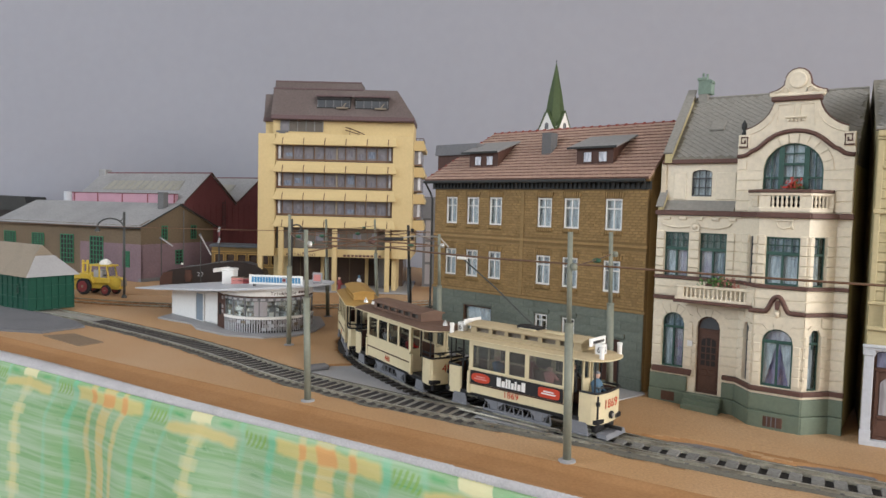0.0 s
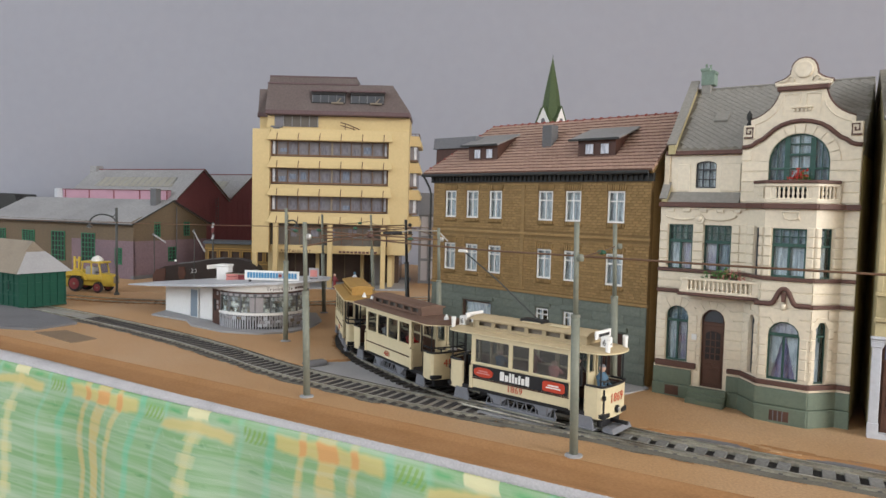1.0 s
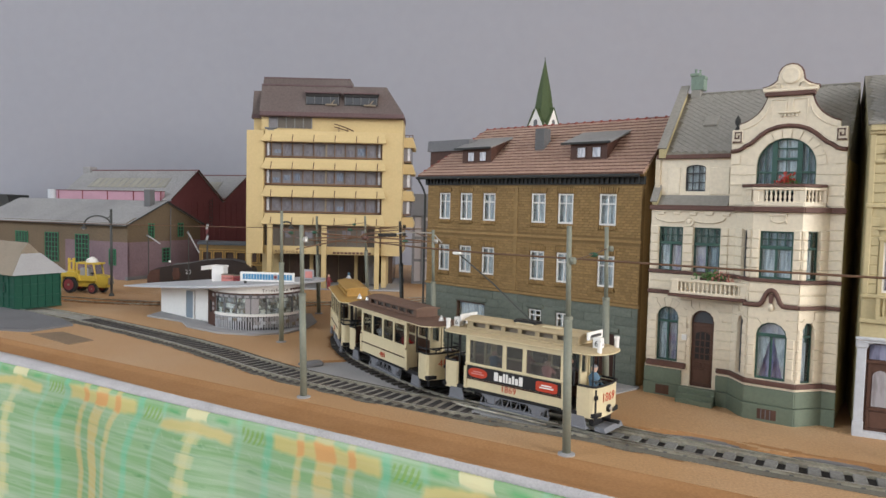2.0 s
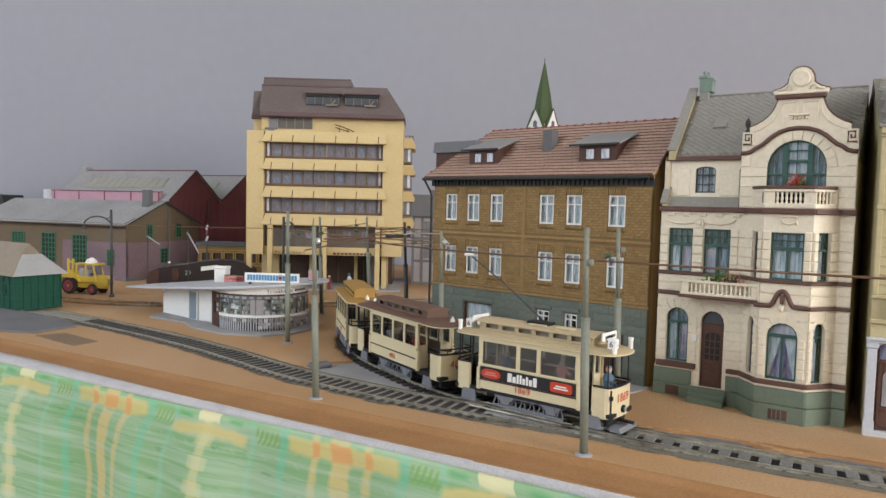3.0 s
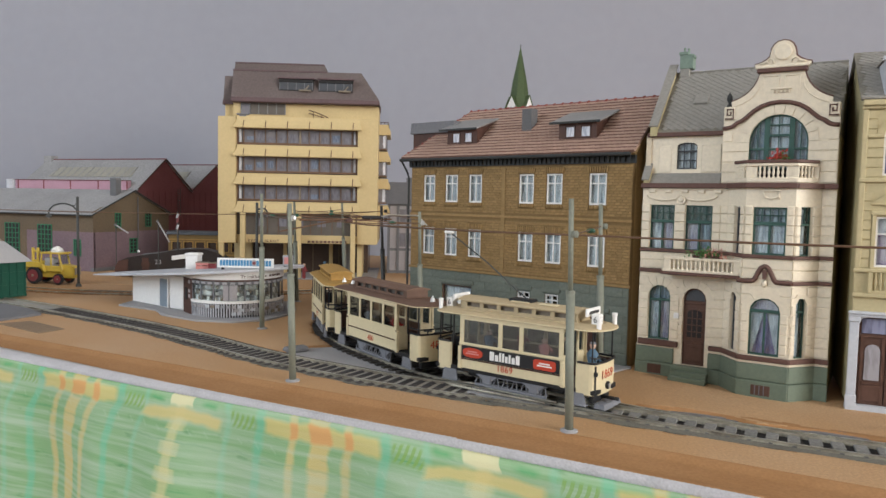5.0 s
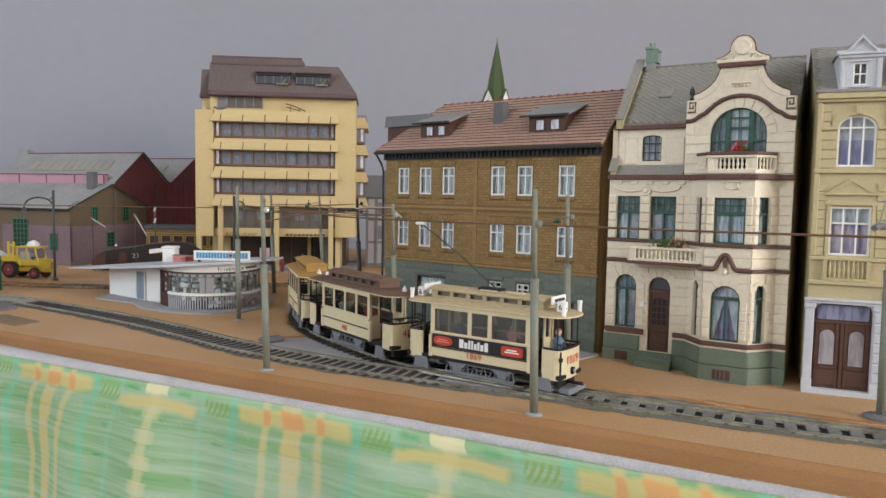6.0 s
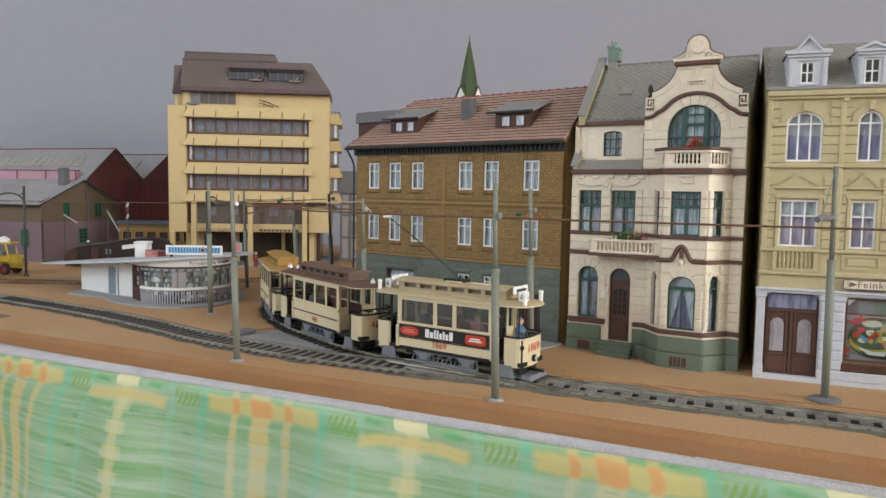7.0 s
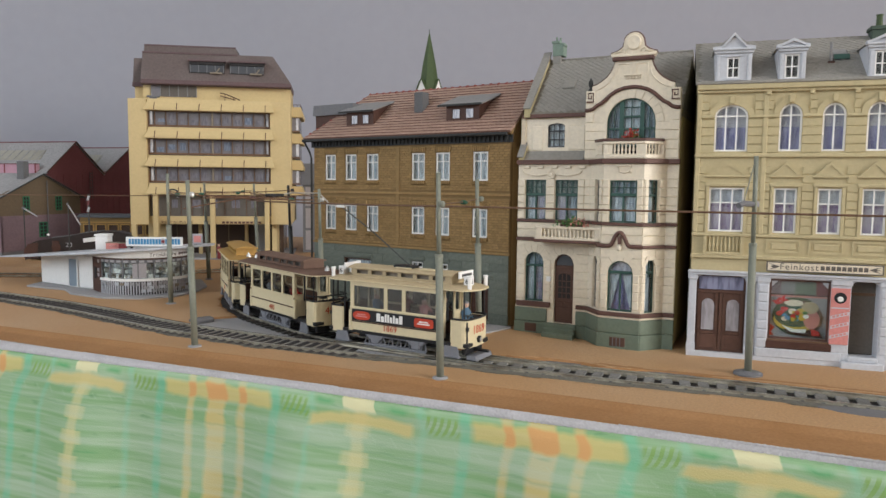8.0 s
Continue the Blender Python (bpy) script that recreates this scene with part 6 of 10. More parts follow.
    part("display_back", box(bmesh.new(), 36.9, 63.9, 3.4, 3.8, 9.3, 38.9), M["poster_back"], sw, "grey printed display in the shop window")
    for x0, x1, z0, z1, mt in ((37.2, 42.5, 31.6, 38.6, "shed_mauve"), (42.5, 48.8, 31.6, 38.6, "roof_grey"), (48.8, 58.0, 31.6, 38.6, "villa_green"), (58.0, 63.8, 31.2, 38.6, "dark_red"), (37.0, 63.8, 30.0, 30.8, "poster_pink"), (37.0, 63.8, 30.8, 31.6, "dark_wood")):
        part("display_panel", box(bmesh.new(), x0, x1, 3.0, 3.3, z0, z1), M[mt], sw)
    part("lobster_picture", prism(bmesh.new(), [(37.2, 17.0), (40.4, 14.6), (38.6, 12.4), (40.2, 10.6), (37.2, 10.4)], 2.9, 3.3), M["number_red"], sw)
    disc = lambda name, x, z, y, rx, rz, mt, lab="": part(name, lathe(bmesh.new(), [(1, 0), (1, 0.2), (0.05, 0.25)], 0, 0, 20), M[mt], sw, lab, at=mm(x, y, z, 90, 0, 0) @ Matrix.Diagonal((rx, rz, 1, 1)))
    disc("basket", 50.0, 20.6, 3.25, 11.0, 9.6, "spire", "pictured fruit basket")
    disc("basket_shade", 52.4, 20.0, 3.1, 9.2, 8.6, "brass")
    disc("basket_bowl", 49.4, 18.8, 2.95, 9.8, 5.8, "tractor")
    disc("basket_bowl", 49.2, 20.6, 2.85, 9.2, 5.4, "insul")
    disc("ham", 56.6, 19.4, 2.7, 3.6, 4.8, "poster_pink")
    disc("loaf", 55.6, 25.2, 2.65, 3.8, 3.0, "tan_roof")
    disc("cheese", 48.4, 27.2, 2.6, 4.2, 1.6, "cream")
    part("basket_base", prism(bmesh.new(), [(44.4, 14.2), (60.4, 13.6), (62.0, 10.6), (53, 11.0), (46, 12.4)], 2.3, 2.6), M["dark_wood"], sw)
    part("napkin", prism(bmesh.new(), [(43.2, 16.2), (49, 14.2), (54.6, 14.6), (54.0, 12.6), (47.4, 12.8)], 2.1, 2.25), M["white"], sw)
    part("apple", prism(bmesh.new(), [(56.4, 14.6), (59.6, 14.2), (60.8, 11.6), (57.0, 11.6)], 2.0, 2.2), M["red"], sw)
    rnd = random.Random(2)
    for i in range(24):
        mt = rnd.choice(("red", "leaf", "tractor", "number_red", "white", "blue_sign", "cream", "red", "leaf"))
        a, r = rnd.random() * 6.28, 0.3 + rnd.random() * 0.7
        disc("fruit", 48.6 + r * 7.0 * math.cos(a), 21.6 + r * 3.6 * math.sin(a), 2.55 - 0.02 * i, 0.9 + rnd.random() * 1.0, 0.7 + rnd.random() * 0.7, mt)
    for x, z in ((40.8, 27.4), (43.2, 28.8)):
        part("lobster", prism(bmesh.new(), [(x - 2.8, z + 0.6), (x, z - 1.2), (x + 3.0, z - 0.4), (x + 0.8, z + 0.8), (x + 1.4, z + 2.8), (x - 0.5, z + 0.9)], 1.9, 2.05), M["red"], sw)
    g = part("pane", box(bmesh.new(), 37.9, 62.9, 1.3, 1.5, 10.2, 38), GLASS, sw)
    g.visible_shadow = False
    po = part("poster", box(bmesh.new(), 63.8, 72.0, -1.6, -1.1, 8.8, 36.0), M["poster_pink"], h, "pink striped poster with a round emblem")
    part("emblem", lathe(bmesh.new(), [(2.7, 0), (2.7, 0.2), (0.2, 0.25)], 0, 0, 18), M["black"], po, at=mm(67.8, -1.6, 31.4, 90, 0, 0))
    part("emblem_face", lathe(bmesh.new(), [(1.3, 0), (1.3, 0.2), (0.2, 0.25)], 0, 0, 14), M["white"], po, at=mm(67.8, -1.8, 30.9, 90, 0, 0))
    part("poster_line", box(bmesh.new(), 64.2, 71.6, -1.8, -1.6, 26.2, 26.8), M["white_cool"], po)
    for k in range(3):
        z = 11.4 + k * 4.8
        part("poster_stripe", prism(bmesh.new(), [(64.0, z), (71.8, z + 2.4), (71.8, z + 3.9), (64.0, z + 1.5)], -1.8, -1.6), M["white_cool"], po)
        for q in range(4):
            part("poster_bar", prism(bmesh.new(), [(64.8 + q * 1.7, z + 0.7 + q * 0.52), (65.9 + q * 1.7, z + 1.04 + q * 0.52), (65.9 + q * 1.7, z + 1.9 + q * 0.52), (64.8 + q * 1.7, z + 1.56 + q * 0.52)], -1.95, -1.8), M["poster_pink"], po)
    part("door_leaf", box(bmesh.new(), 72.4, 84.6, 6.5, 7.3, 3.4, 39.2), M["shop_dark"], h, "dark grey recessed shop door")
    part("door_rail", box(bmesh.new(), 72.6, 84.4, 5.9, 6.6, 32.0, 33.4, 0.2), M["brass"], h)
    for x0, x1 in ((72.2, 72.7), (84.3, 84.8)):
        part("door_reveal", box(bmesh.new(), x0, x1, 2.9, 6.6, 3.4, 39.2), wh, h)
    for x, s_ in ((72.6, 1), (84.4, -1)):
        part("corner_piece", prism(bmesh.new(), [(x, 39.2), (x + s_ * 2.6, 39.2), (x + s_ * 0.9, 38.4), (x, 36.6)], 0.6, 2.4), wh, h)
    for x, s_ in ((3.0, 1), (26.2, -1)):
        part("corner_piece", prism(bmesh.new(), [(x, 39.4), (x + s_ * 3.0, 39.4), (x + s_ * 1.0, 38.6), (x, 36.4)], 0.2, 1.1), wh, h)
    # Shop sign.
    sg = part("shop_sign", box(bmesh.new(), 34.6, 85.0, -2.6, -1.4, 43.0, 47.8, 0.3), M["cream"], h, "pale shop sign with dark lettering")
    part("sign_border", wall(bmesh.new(), 85.0, 47.8, [(35.2, 84.4, 43.5, 47.3)], 0.3, -2.75, 34.6, 43.0), M["shop_dark"], sg)
    words("sign_lettering", "Feinkost", 3.2, M["shop_dark"], sg, mm(49.0, -2.65, 45.4, 90, 0, 0), 1.15)
    for i in range(9):
        part("sign_bar", box(bmesh.new(), 58.4 + i * 2.3, 60.1 + i * 2.3, -2.8, -2.6, 44.4, 46.4), M["shop_dark"], sg)
    for s, x in ((1, 35.6), (-1, 84.0)):
        part("sign_flourish", prism(bmesh.new(), [(x, 43.8), (x + s * 3.0, 44.6), (x + s * 5.0, 45.4), (x + s * 3.0, 46.2), (x, 47.0), (x + s * 2.2, 45.9), (x + s * 0.4, 45.4), (x + s * 2.2, 44.9)], -2.8, -2.6), M["shop_dark"], sg)
    # Roof with slates.
    rz, ry, ez, ey = 160.4, 34.0, 134.0, -2.4
    b = slab_mesh(bmesh.new(), [(-1.5, ey, ez), (L, ey, ez), (L, ry, rz), (-1.5, ry, rz)], 1.0)
    slab_mesh(b, [(-1.5, D + 2, ez), (L, D + 2, ez), (L, ry, rz), (-1.5, ry, rz)], 1.0)
    part("roof", b, M["slate_dark"], h)
    part("gable_end", prism(bmesh.new(), [(0, 131.5), (D, 131.5), (ry, rz - 1.2)], 0, 2.4, "x"), M["verge"], h)
    v = Vector((0, ry - ey, rz - ez))
    ln, sd = v.length, v.normalized()
    tilt = math.degrees(math.atan2(sd.z, sd.y))
    part("eave_strip", box(bmesh.new(), -1.5, L, ey - 0.5, ey + 1.4, ez - 0.4, ez + 1.2, 0.3), M["slate"], h)
    slates(h, -1.5, L, (0, ey, ez), v, 2.3, -38, M["slate"])
    for x0, x1, zt, zp in ((7.2, 23.8, 150.6, 157.8), (35.6, 47.4, 150.4, 153.8), (73.4, 85.2, 150.4, 153.8), (92.3, 104.1, 150.4, 153.8)):
        cx = (x0 + x1) / 2
        broad = x1 - x0 > 14
        ww, zl, zw = (2.9, 136.6, 146.6) if broad else (3.2, 135.6, 146.9)
        d = wall(bmesh.new(), x1, zt, [(cx - ww, cx + ww, zl, zw)], 1.5, -1.4, x0, 133.4)
        for x in (x0 + 0.5, x1 - 2.1):
            box(d, x, x + 1.6, -2.0, -1.3, 135.0, zt - 3, 0.2)
        box(d, cx - ww - 1.0, cx + ww + 1.0, -1.9, -1.3, zw + 0.1, zw + 0.8, 0.1)
        box(d, cx - ww - 1.0, cx + ww + 1.0, -2.0, -1.3, zl - 1.0, zl - 0.1, 0.1)
        for x in (x0, x1 - 1.2):
            prism(d, [(0.0, 134.6), (0.0, zt), (17 + (zt - 150), zt), (17 + (zt - 150), 147.0)], x, x + 1.2, "x")
        dm = part("dormer", d, wh, h, "white dormer with a pointed pediment")
        part("dormer_roof", prism(bmesh.new(), [(x0 - 1.0, zt), (x1 + 1.0, zt), (cx, zp)], -1.6, 22), M["slate"], dm)
        bb = box(bmesh.new(), x0 - 1.3, x1 + 1.3, -3.2, 0.2, zt - 0.9, zt + 0.2, 0.2)
        box(bb, x0 - 0.6, x1 + 0.6, -2.4, 0.2, zt - 2.2, zt - 0.9, 0.2)
        hw = (x1 - x0) / 2 + 1.3
        run = 4.0 if broad else 2.0
        for s in (-1, 1):
            prism(bb, [(cx + s * hw, zt + 0.2), (cx + s * (hw - run), zt + 0.2), (cx, zp - 1.0), (cx, zp + 0.4), (cx + s * (hw - run), zt + 1.3), (cx + s * hw, zt + 0.9)], -3.0, 0.2)
        prism(bb, [(cx - hw + run, zt + 0.1), (cx + hw - run, zt + 0.1), (cx, zp - 0.8)], -1.9, 0.2)
        part("dormer_pediment", bb, wh, dm)
        w_ = window(dm, cx - ww, cx + ww, zl, zw, M["white"], None, y=-1.4, uprights=1, rails=(0.5,), bar=0.7)
        w_.parent = dm
        part("dormer_inside", box(bmesh.new(), cx - ww - 1, cx + ww + 1, 1.2, 1.6, zl - 0.8, 148.4), M["inside"], dm)
    rwf = part("roof_window", slab_mesh(bmesh.new(), [(61.4, 12.4, 145.2), (68.6, 12.4, 145.2), (68.6, 21, 151.6), (61.4, 21, 151.6)], 1.0), M["chimney_grey"], h, "hinged roof window")
    part("roof_window_pane", slab_mesh(bmesh.new(), [(62.2, 14, 147.4), (67.8, 14, 147.4), (67.8, 20.4, 152.0), (62.2, 20.4, 152.0)], 0.5), M["roof_grey"], rwf)
    part("raised_sash", slab_mesh(bmesh.new(), [(61.6, 12.0, 146.0), (68.4, 12.0, 146.0), (68.4, 12.8, 148.4), (61.6, 12.8, 148.4)], 0.5), M["frame_green"], rwf)
    part("vent_pipe", tube(bmesh.new(), [(60.2, 12, 142), (60.2, 12, 154)], 0.7, 8), M["roof_grey"], h)
    part("vent_foot", box(bmesh.new(), 58.6, 62.0, 10.6, 13.0, 142.6, 145.0, 0.4), M["dark_wood"], h)
    bb = box(bmesh.new(), 80.5, 88.5, 28, 36, 152, 164, 0.4)
    box(bb, 79.9, 89.1, 27.4, 36.6, 162, 164, 0.3)
    part("chimney", bb, M["chimney_dark"], h, "dark green chimney stack")
    part("chimney_pot", lathe(bmesh.new(), [(1.6, 0), (1.4, 5), (1.7, 6)], 84.5, 32, 10, Matrix.Translation((0, 0, 164))), M["spire"], h)
    return h


shop_house()


# ---- the yellow hotel block ----
def flared(x0, x1, z, h, spread=3.6):
    """A parapet that flares out towards its foot, its ends too."""
    b = bmesh.new()
    rows = []
    for y, dz, e in ((1.6, 0, spread), (-11.5, 0, spread), (-11.5, 1.4, spread), (-9.4, 4.4, spread * 0.55), (-7.6, 8.2, spread * 0.2), (-6.8, h, 0), (1.6, h, 0)):
        rows.append([b.verts.new((x0 - e, y, z + dz)), b.verts.new((x1 + e * 0.6, y, z + dz))])
    n = len(rows)
    for i in range(n):
        p, q = rows[i], rows[(i + 1) % n]
        b.faces.new((p[0], p[1], q[1], q[0]))
    b.faces.new([r[0] for r in rows])
    b.faces.new([r[1] for r in reversed(rows)])
    bmesh.ops.recalc_face_normals(b, faces=b.faces)
    return b


def hotel():
    h = thing("hotel", -235, 775, 0, 5.6, "yellow six-storey model hotel with brown mansard roof", "building")
    h.matrix_world = h.matrix_world @ Matrix.Diagonal((0.992, 1, 0.982, 1))
    y, W, D = M["hotel"], 168.0, 115.0
    levels = (71.8, 102.0, 132.5, 162.6)
    part("body", box(bmesh.new(), -1, W, 1.5, D, 39, 175, 0.5), y, h)
    # Two wing walls flank the recessed window bands.
    for x0, x1 in ((-1.6, 17), (146, W)):
        part("wing_wall", box(bmesh.new(), x0, x1, -7, 1.6, 38.8, 174.6, 0.4), y, h)
    for i, z in enumerate(levels):
        pr = part("parapet", flared(18.6, 148.2, z, 12.2), y, h, "flared yellow parapet")
        for k in range(6):
            x = 25.6 + k * 23.1
            part("joint", prism(bmesh.new(), [(-11.7, z + 0.2), (-11.7, z + 1.4), (-9.6, z + 4.4), (-7.8, z + 8.0), (-7.0, z + 8.0), (-8, z + 0.2)], x - 0.42, x + 0.42, "x"), M["dark_wood"], pr)
    for z0, z1 in ((145.0, 162.4), (114.8, 132.3), (84.2, 101.8)):
        wb = part("window_band", box(bmesh.new(), 17, 146, 0.6, 1.4, z0, z1), M["hotel_window"], h, "dark glazed window band")
        part("sill_band", box(bmesh.new(), 17, 146, -1.8, 0.8, z0 + 0.4, z0 + 2.6, 0.2), M["brass"], wb)
        part("head_band", box(bmesh.new(), 17, 146, -1.0, 0.8, z1 - 0.6, z1 + 0.1), M["brass"], wb)
        for k in range(11):
            x = 24.0 + k * 11.56
            if abs(x - 81.8) > 2:
                part("mullion", box(bmesh.new(), x - 0.4, x + 0.4, -1.2, 0.7, z0 + 2.4, z1 - 0.5), M["brass"], wb)
        for x in (17.6, 144.6):
            part("jamb", box(bmesh.new(), x - 0.8, x + 0.8, -1.6, 0.7, z0 + 2.4, z1 - 0.5), M["brass"], wb)
        rnd = random.Random(int(z0))
        for k in range(10):
            x = 25.4 + k * 11.56 + rnd.random() * 2
            za = z0 + 3.0 + rnd.random() * 3
            part("curtain", box(bmesh.new(), x, x + 4.5 + rnd.random() * 3.5, 0.3, 0.55, za, min(z1 - 1.5, za + 4 + rnd.random() * 6)), rnd.choice((CUR_BAND, CUR_DIM, CUR_DIM, CUR_DIM)), wb)
        for x in (19.2, 141.4):
            part("end_curtain", box(bmesh.new(), x, x + 2.6, -1.0, -0.7, z0 + 2.6, z1 - 0.6), CUR_WHITE, wb)
        part("middle_post", box(bmesh.new(), 83.0, 84.8, -1.8, 0.7, z0 + 2.4, z1 - 0.5), M["hut_roof"], wb)
    # Ground floor: colonnade, restaurant band.
    rw_ = part("window_band", box(bmesh.new(), 17, 146, -0.6, 1.6, 47.6, 71.6), M["shop_dark"], h, "dark restaurant glazing")
    for k in range(9):
        part("mullion", box(bmesh.new(), 37.6 + k * 11.56, 38.3 + k * 11.56, -1.2, -0.5, 48, 71.6), M["brass"], rw_)
    for k in range(5):
        part("curtain", box(bmesh.new(), 40 + k * 21, 46 + k * 21 + k % 2 * 3, -0.9, -0.65, 57, 66), CUR_DIM, rw_)
    rb = part("restaurant_band", box(bmesh.new(), 17, 146, -4, 1.6, 38.9, 47.8, 0.4), y, h)
    words("restaurant_lettering", "RESTAURANT", 3.7, M["dark_wood"], rb, mm(46, -4.1, 40.7, 90, 0, 0), 1.12)
    for k in range(10):
        part("sign_bar", box(bmesh.new(), 93 + k * 4.3, 96.2 + k * 4.3, -4.3, -3.9, 39.8, 42.2), M["villa_brown"], rb)
    for x in (-0.2, 22.3, 81.4, 139.4):
        z1 = 39.2 if x < 10 else 71.6
        part("column", box(bmesh.new(), x, x + 5.2, -11, -5.8, 0, z1, 0.4), y, h)
    for x in (60, 112):
        part("column", box(bmesh.new(), x, x + 4, 40, 44, 0, 39, 0.4), y, h)
    part("lobby", box(bmesh.new(), 24, 156, 50, D, 0, 39), M["coach_glass"], h, "dark glazed lobby behind the columns")
    for x in (34, 62, 92, 122):
        part("lobby_post", box(bmesh.new(), x, x + 1.2, 49, 50.2, 0, 39), M["shed_brown"], h)
    part("lobby_wall", box(bmesh.new(), 128, 140, 40, 49.5, 2, 36), M["hut_roof_pale"], h, "pale wall beside the lobby")
    part("lobby_wall", box(bmesh.new(), 4, 24, 44, 49.5, 2, 36), y, h)
    part("lobby_plate", box(bmesh.new(), -1, W, -14, D, 0.1, 2.0, 0.4), M["slab"], h)
    part("side_pier", box(bmesh.new(), 146, 151, 5, 100, 2, 39.2), y, h)
    # Set-back top floor.
    part("attic", box(bmesh.new(), 12, 167.6, 3.5, 58, 174.6, 191.5), y, h)
    part("attic_side", box(bmesh.new(), 1.5, 12.1, 12, 50, 174.6, 191.5), y, h)
    ab = part("window_band", box(bmesh.new(), 20.6, 67.4, 2.6, 3.6, 178.4, 190.6), M["hotel_window"], h)
    for k in range(6):
        x = 20.6 + k * 9.36
        part("mullion", box(bmesh.new(), x - 0.4, x + 0.4, 1.8, 2.7, 178.4, 190.6), M["roof_grey"], ab)
    for k in range(5):
        if k != 0:
            part("pane", box(bmesh.new(), 21.2 + k * 9.36, 29.3 + k * 9.36, 2.2, 2.5, 178.8, 190.4), M["shop_dark"], ab)
    part("terrace_rail", tube(bmesh.new(), [(93, -3, 183.4), (99, -3, 182), (107, -3, 179), (114, -3, 176)], 0.6), M["dark_wood"], h)
    part("terrace_rail", tube(bmesh.new(), [(93, -3, 180.4), (101, -3, 178.2), (109, -3, 176)], 0.5), M["dark_wood"], h)
    part("terrace_rail_post", tube(bmesh.new(), [(98, -3, 182.2), (98, -3, 174.4)], 0.4), M["dark_wood"], h)
    part("terrace_rail_post", tube(bmesh.new(), [(107, -3, 179), (107, -3, 174.4)], 0.4), M["dark_wood"], h)
    part("terrace_lounger", box(bmesh.new(), 17, 30, -4.4, -1.4, 176.5, 178.4, 0.5), M["slab_dark"], h)
    part("terrace_lounger_leg", box(bmesh.new(), 20, 27, -3.6, -2.2, 174.5, 176.6), M["slab_dark"], h)
    # Mansard roof.
    rf = M["hotel_roof"]
    part("eave_band", prism(bmesh.new(), [(-5.0, 190.4), (-6.0, 191.4), (-6.0, 195.4), (60, 195.4), (60, 190.4)], 12, 168.6, "x"), M["hotel_roof_edge"], h)
    b = bmesh.new()
    lo = [(12, -6), (168.6, -6), (168.6, 60), (12, 60)]
    hi = [(9.8, 14), (148, 14), (148, 48), (9.8, 48)]
    vl, vh = [b.verts.new((x, yy, 195.4)) for x, yy in lo], [b.verts.new((x, yy, 227.6)) for x, yy in hi]
    for i in range(4):
        b.faces.new((vl[i], vl[(i + 1) % 4], vh[(i + 1) % 4], vh[i]))
    b.faces.new(vh)
    part("mansard", b, rf, h)
    part("roof_fold", box(bmesh.new(), 9.5, 110, 12.6, 15, 226.4, 228.2, 0.3), M["hotel_roof_edge"], h)
    part("roof_top", prism(bmesh.new(), [(10.6, 227.6), (11.5, 235.8), (107.4, 235.8), (110.4, 227.6)], 16, 46, "y"), rf, h)
    part("roof_top_edge", box(bmesh.new(), 11.2, 107.8, 15.6, 18, 234.8, 236.4, 0.3), M["hotel_roof_edge"], h)
    part("roof_side_block", prism(bmesh.new(), [(-0.2, 190.7), (1.8, 219.8), (12, 219.8), (12, 190.7)], 10, 50, "y"), rf, h)
    part("side_block_edge", prism(bmesh.new(), [(-0.8, 189.4), (-0.4, 194.0), (11.9, 194.0), (11.9, 189.4)], 9.4, 50, "y"), M["hotel_roof_edge"], h)
    for x0, x1 in ((60.8, 97.6), (102.8, 139.6)):
        rw = part("roof_window", prism(bmesh.new(), [(-0.9, 204.2), (3.8, 218.2), (14, 218.2), (8, 204.2)], x0, x1, "x"), M["inside"], h, "dark recessed roof window")
        for k in range(5):
            x = x0 + 1 + k * (x1 - x0 - 2) / 4
            part("mullion", box(bmesh.new(), x - 0.45, x + 0.45, -0.6, 0.9, 204.6, 213.4), M["slab_dark"], rw)
            if k < 4:
                part("pane", box(bmesh.new(), x + 0.6, x + 8.0, -0.5, -0.2, 204.8, 213.2), M["frame_slate"], rw)
        part("hood", box(bmesh.new(), x0 - 1, x1 + 1, -0.6, 8, 217.0, 219.0, 0.4), M["hotel_roof_edge"], rw)
        part("awning", box(bmesh.new(), x0 + 0.4, x1 - 0.4, -1.2, 4, 213.6, 216.2, 0.3), M["inside"], rw)
        part("deck_chair", box(bmesh.new(), x1 - 15, x1 - 2, -4.6, -1.6, 203.6, 205.4, 0.5), M["hut_roof"], rw)
        part("deck_chair_back", prism(bmesh.new(), [(x1 - 9, 205.3), (x1 - 5, 210.2), (x1 - 4.2, 209.8), (x1 - 7.6, 205.3)], -4.2, -2.2, "y"), M["hut_roof"], rw)
    # Right-hand side bays.
    for i, z in enumerate(levels[1:]):
        sb = part("side_parapet", prism(bmesh.new(), [(W - 1, z - 1.4), (W + 12.4, z - 1.4), (W + 12.8, z + 3), (W + 10.6, z + 7), (W + 10.2, z + 10), (W - 1, z + 10)], 20, 84, "y"), y, h)
        part("side_window", box(bmesh.new(), W - 0.5, W + 8.6, 24, 80, z - 18.4, z - 1.5), M["hotel_window"], sb)
        part("end_curtain", box(bmesh.new(), W + 4.4, W + 7.4, 23.4, 24.0, z - 16, z - 2), CUR_WHITE, sb)
        part("side_sill", box(bmesh.new(), W - 0.5, W + 9.0, 23.2, 24.2, z - 18.4, z - 16.6), M["brass"], sb)
    part("side_parapet", prism(bmesh.new(), [(W - 1, levels[0] - 1.4), (W + 12.4, levels[0] - 1.4), (W + 12.8, levels[0] + 3), (W + 10.2, levels[0] + 10), (W - 1, levels[0] + 10)], 20, 84, "y"), y, h)
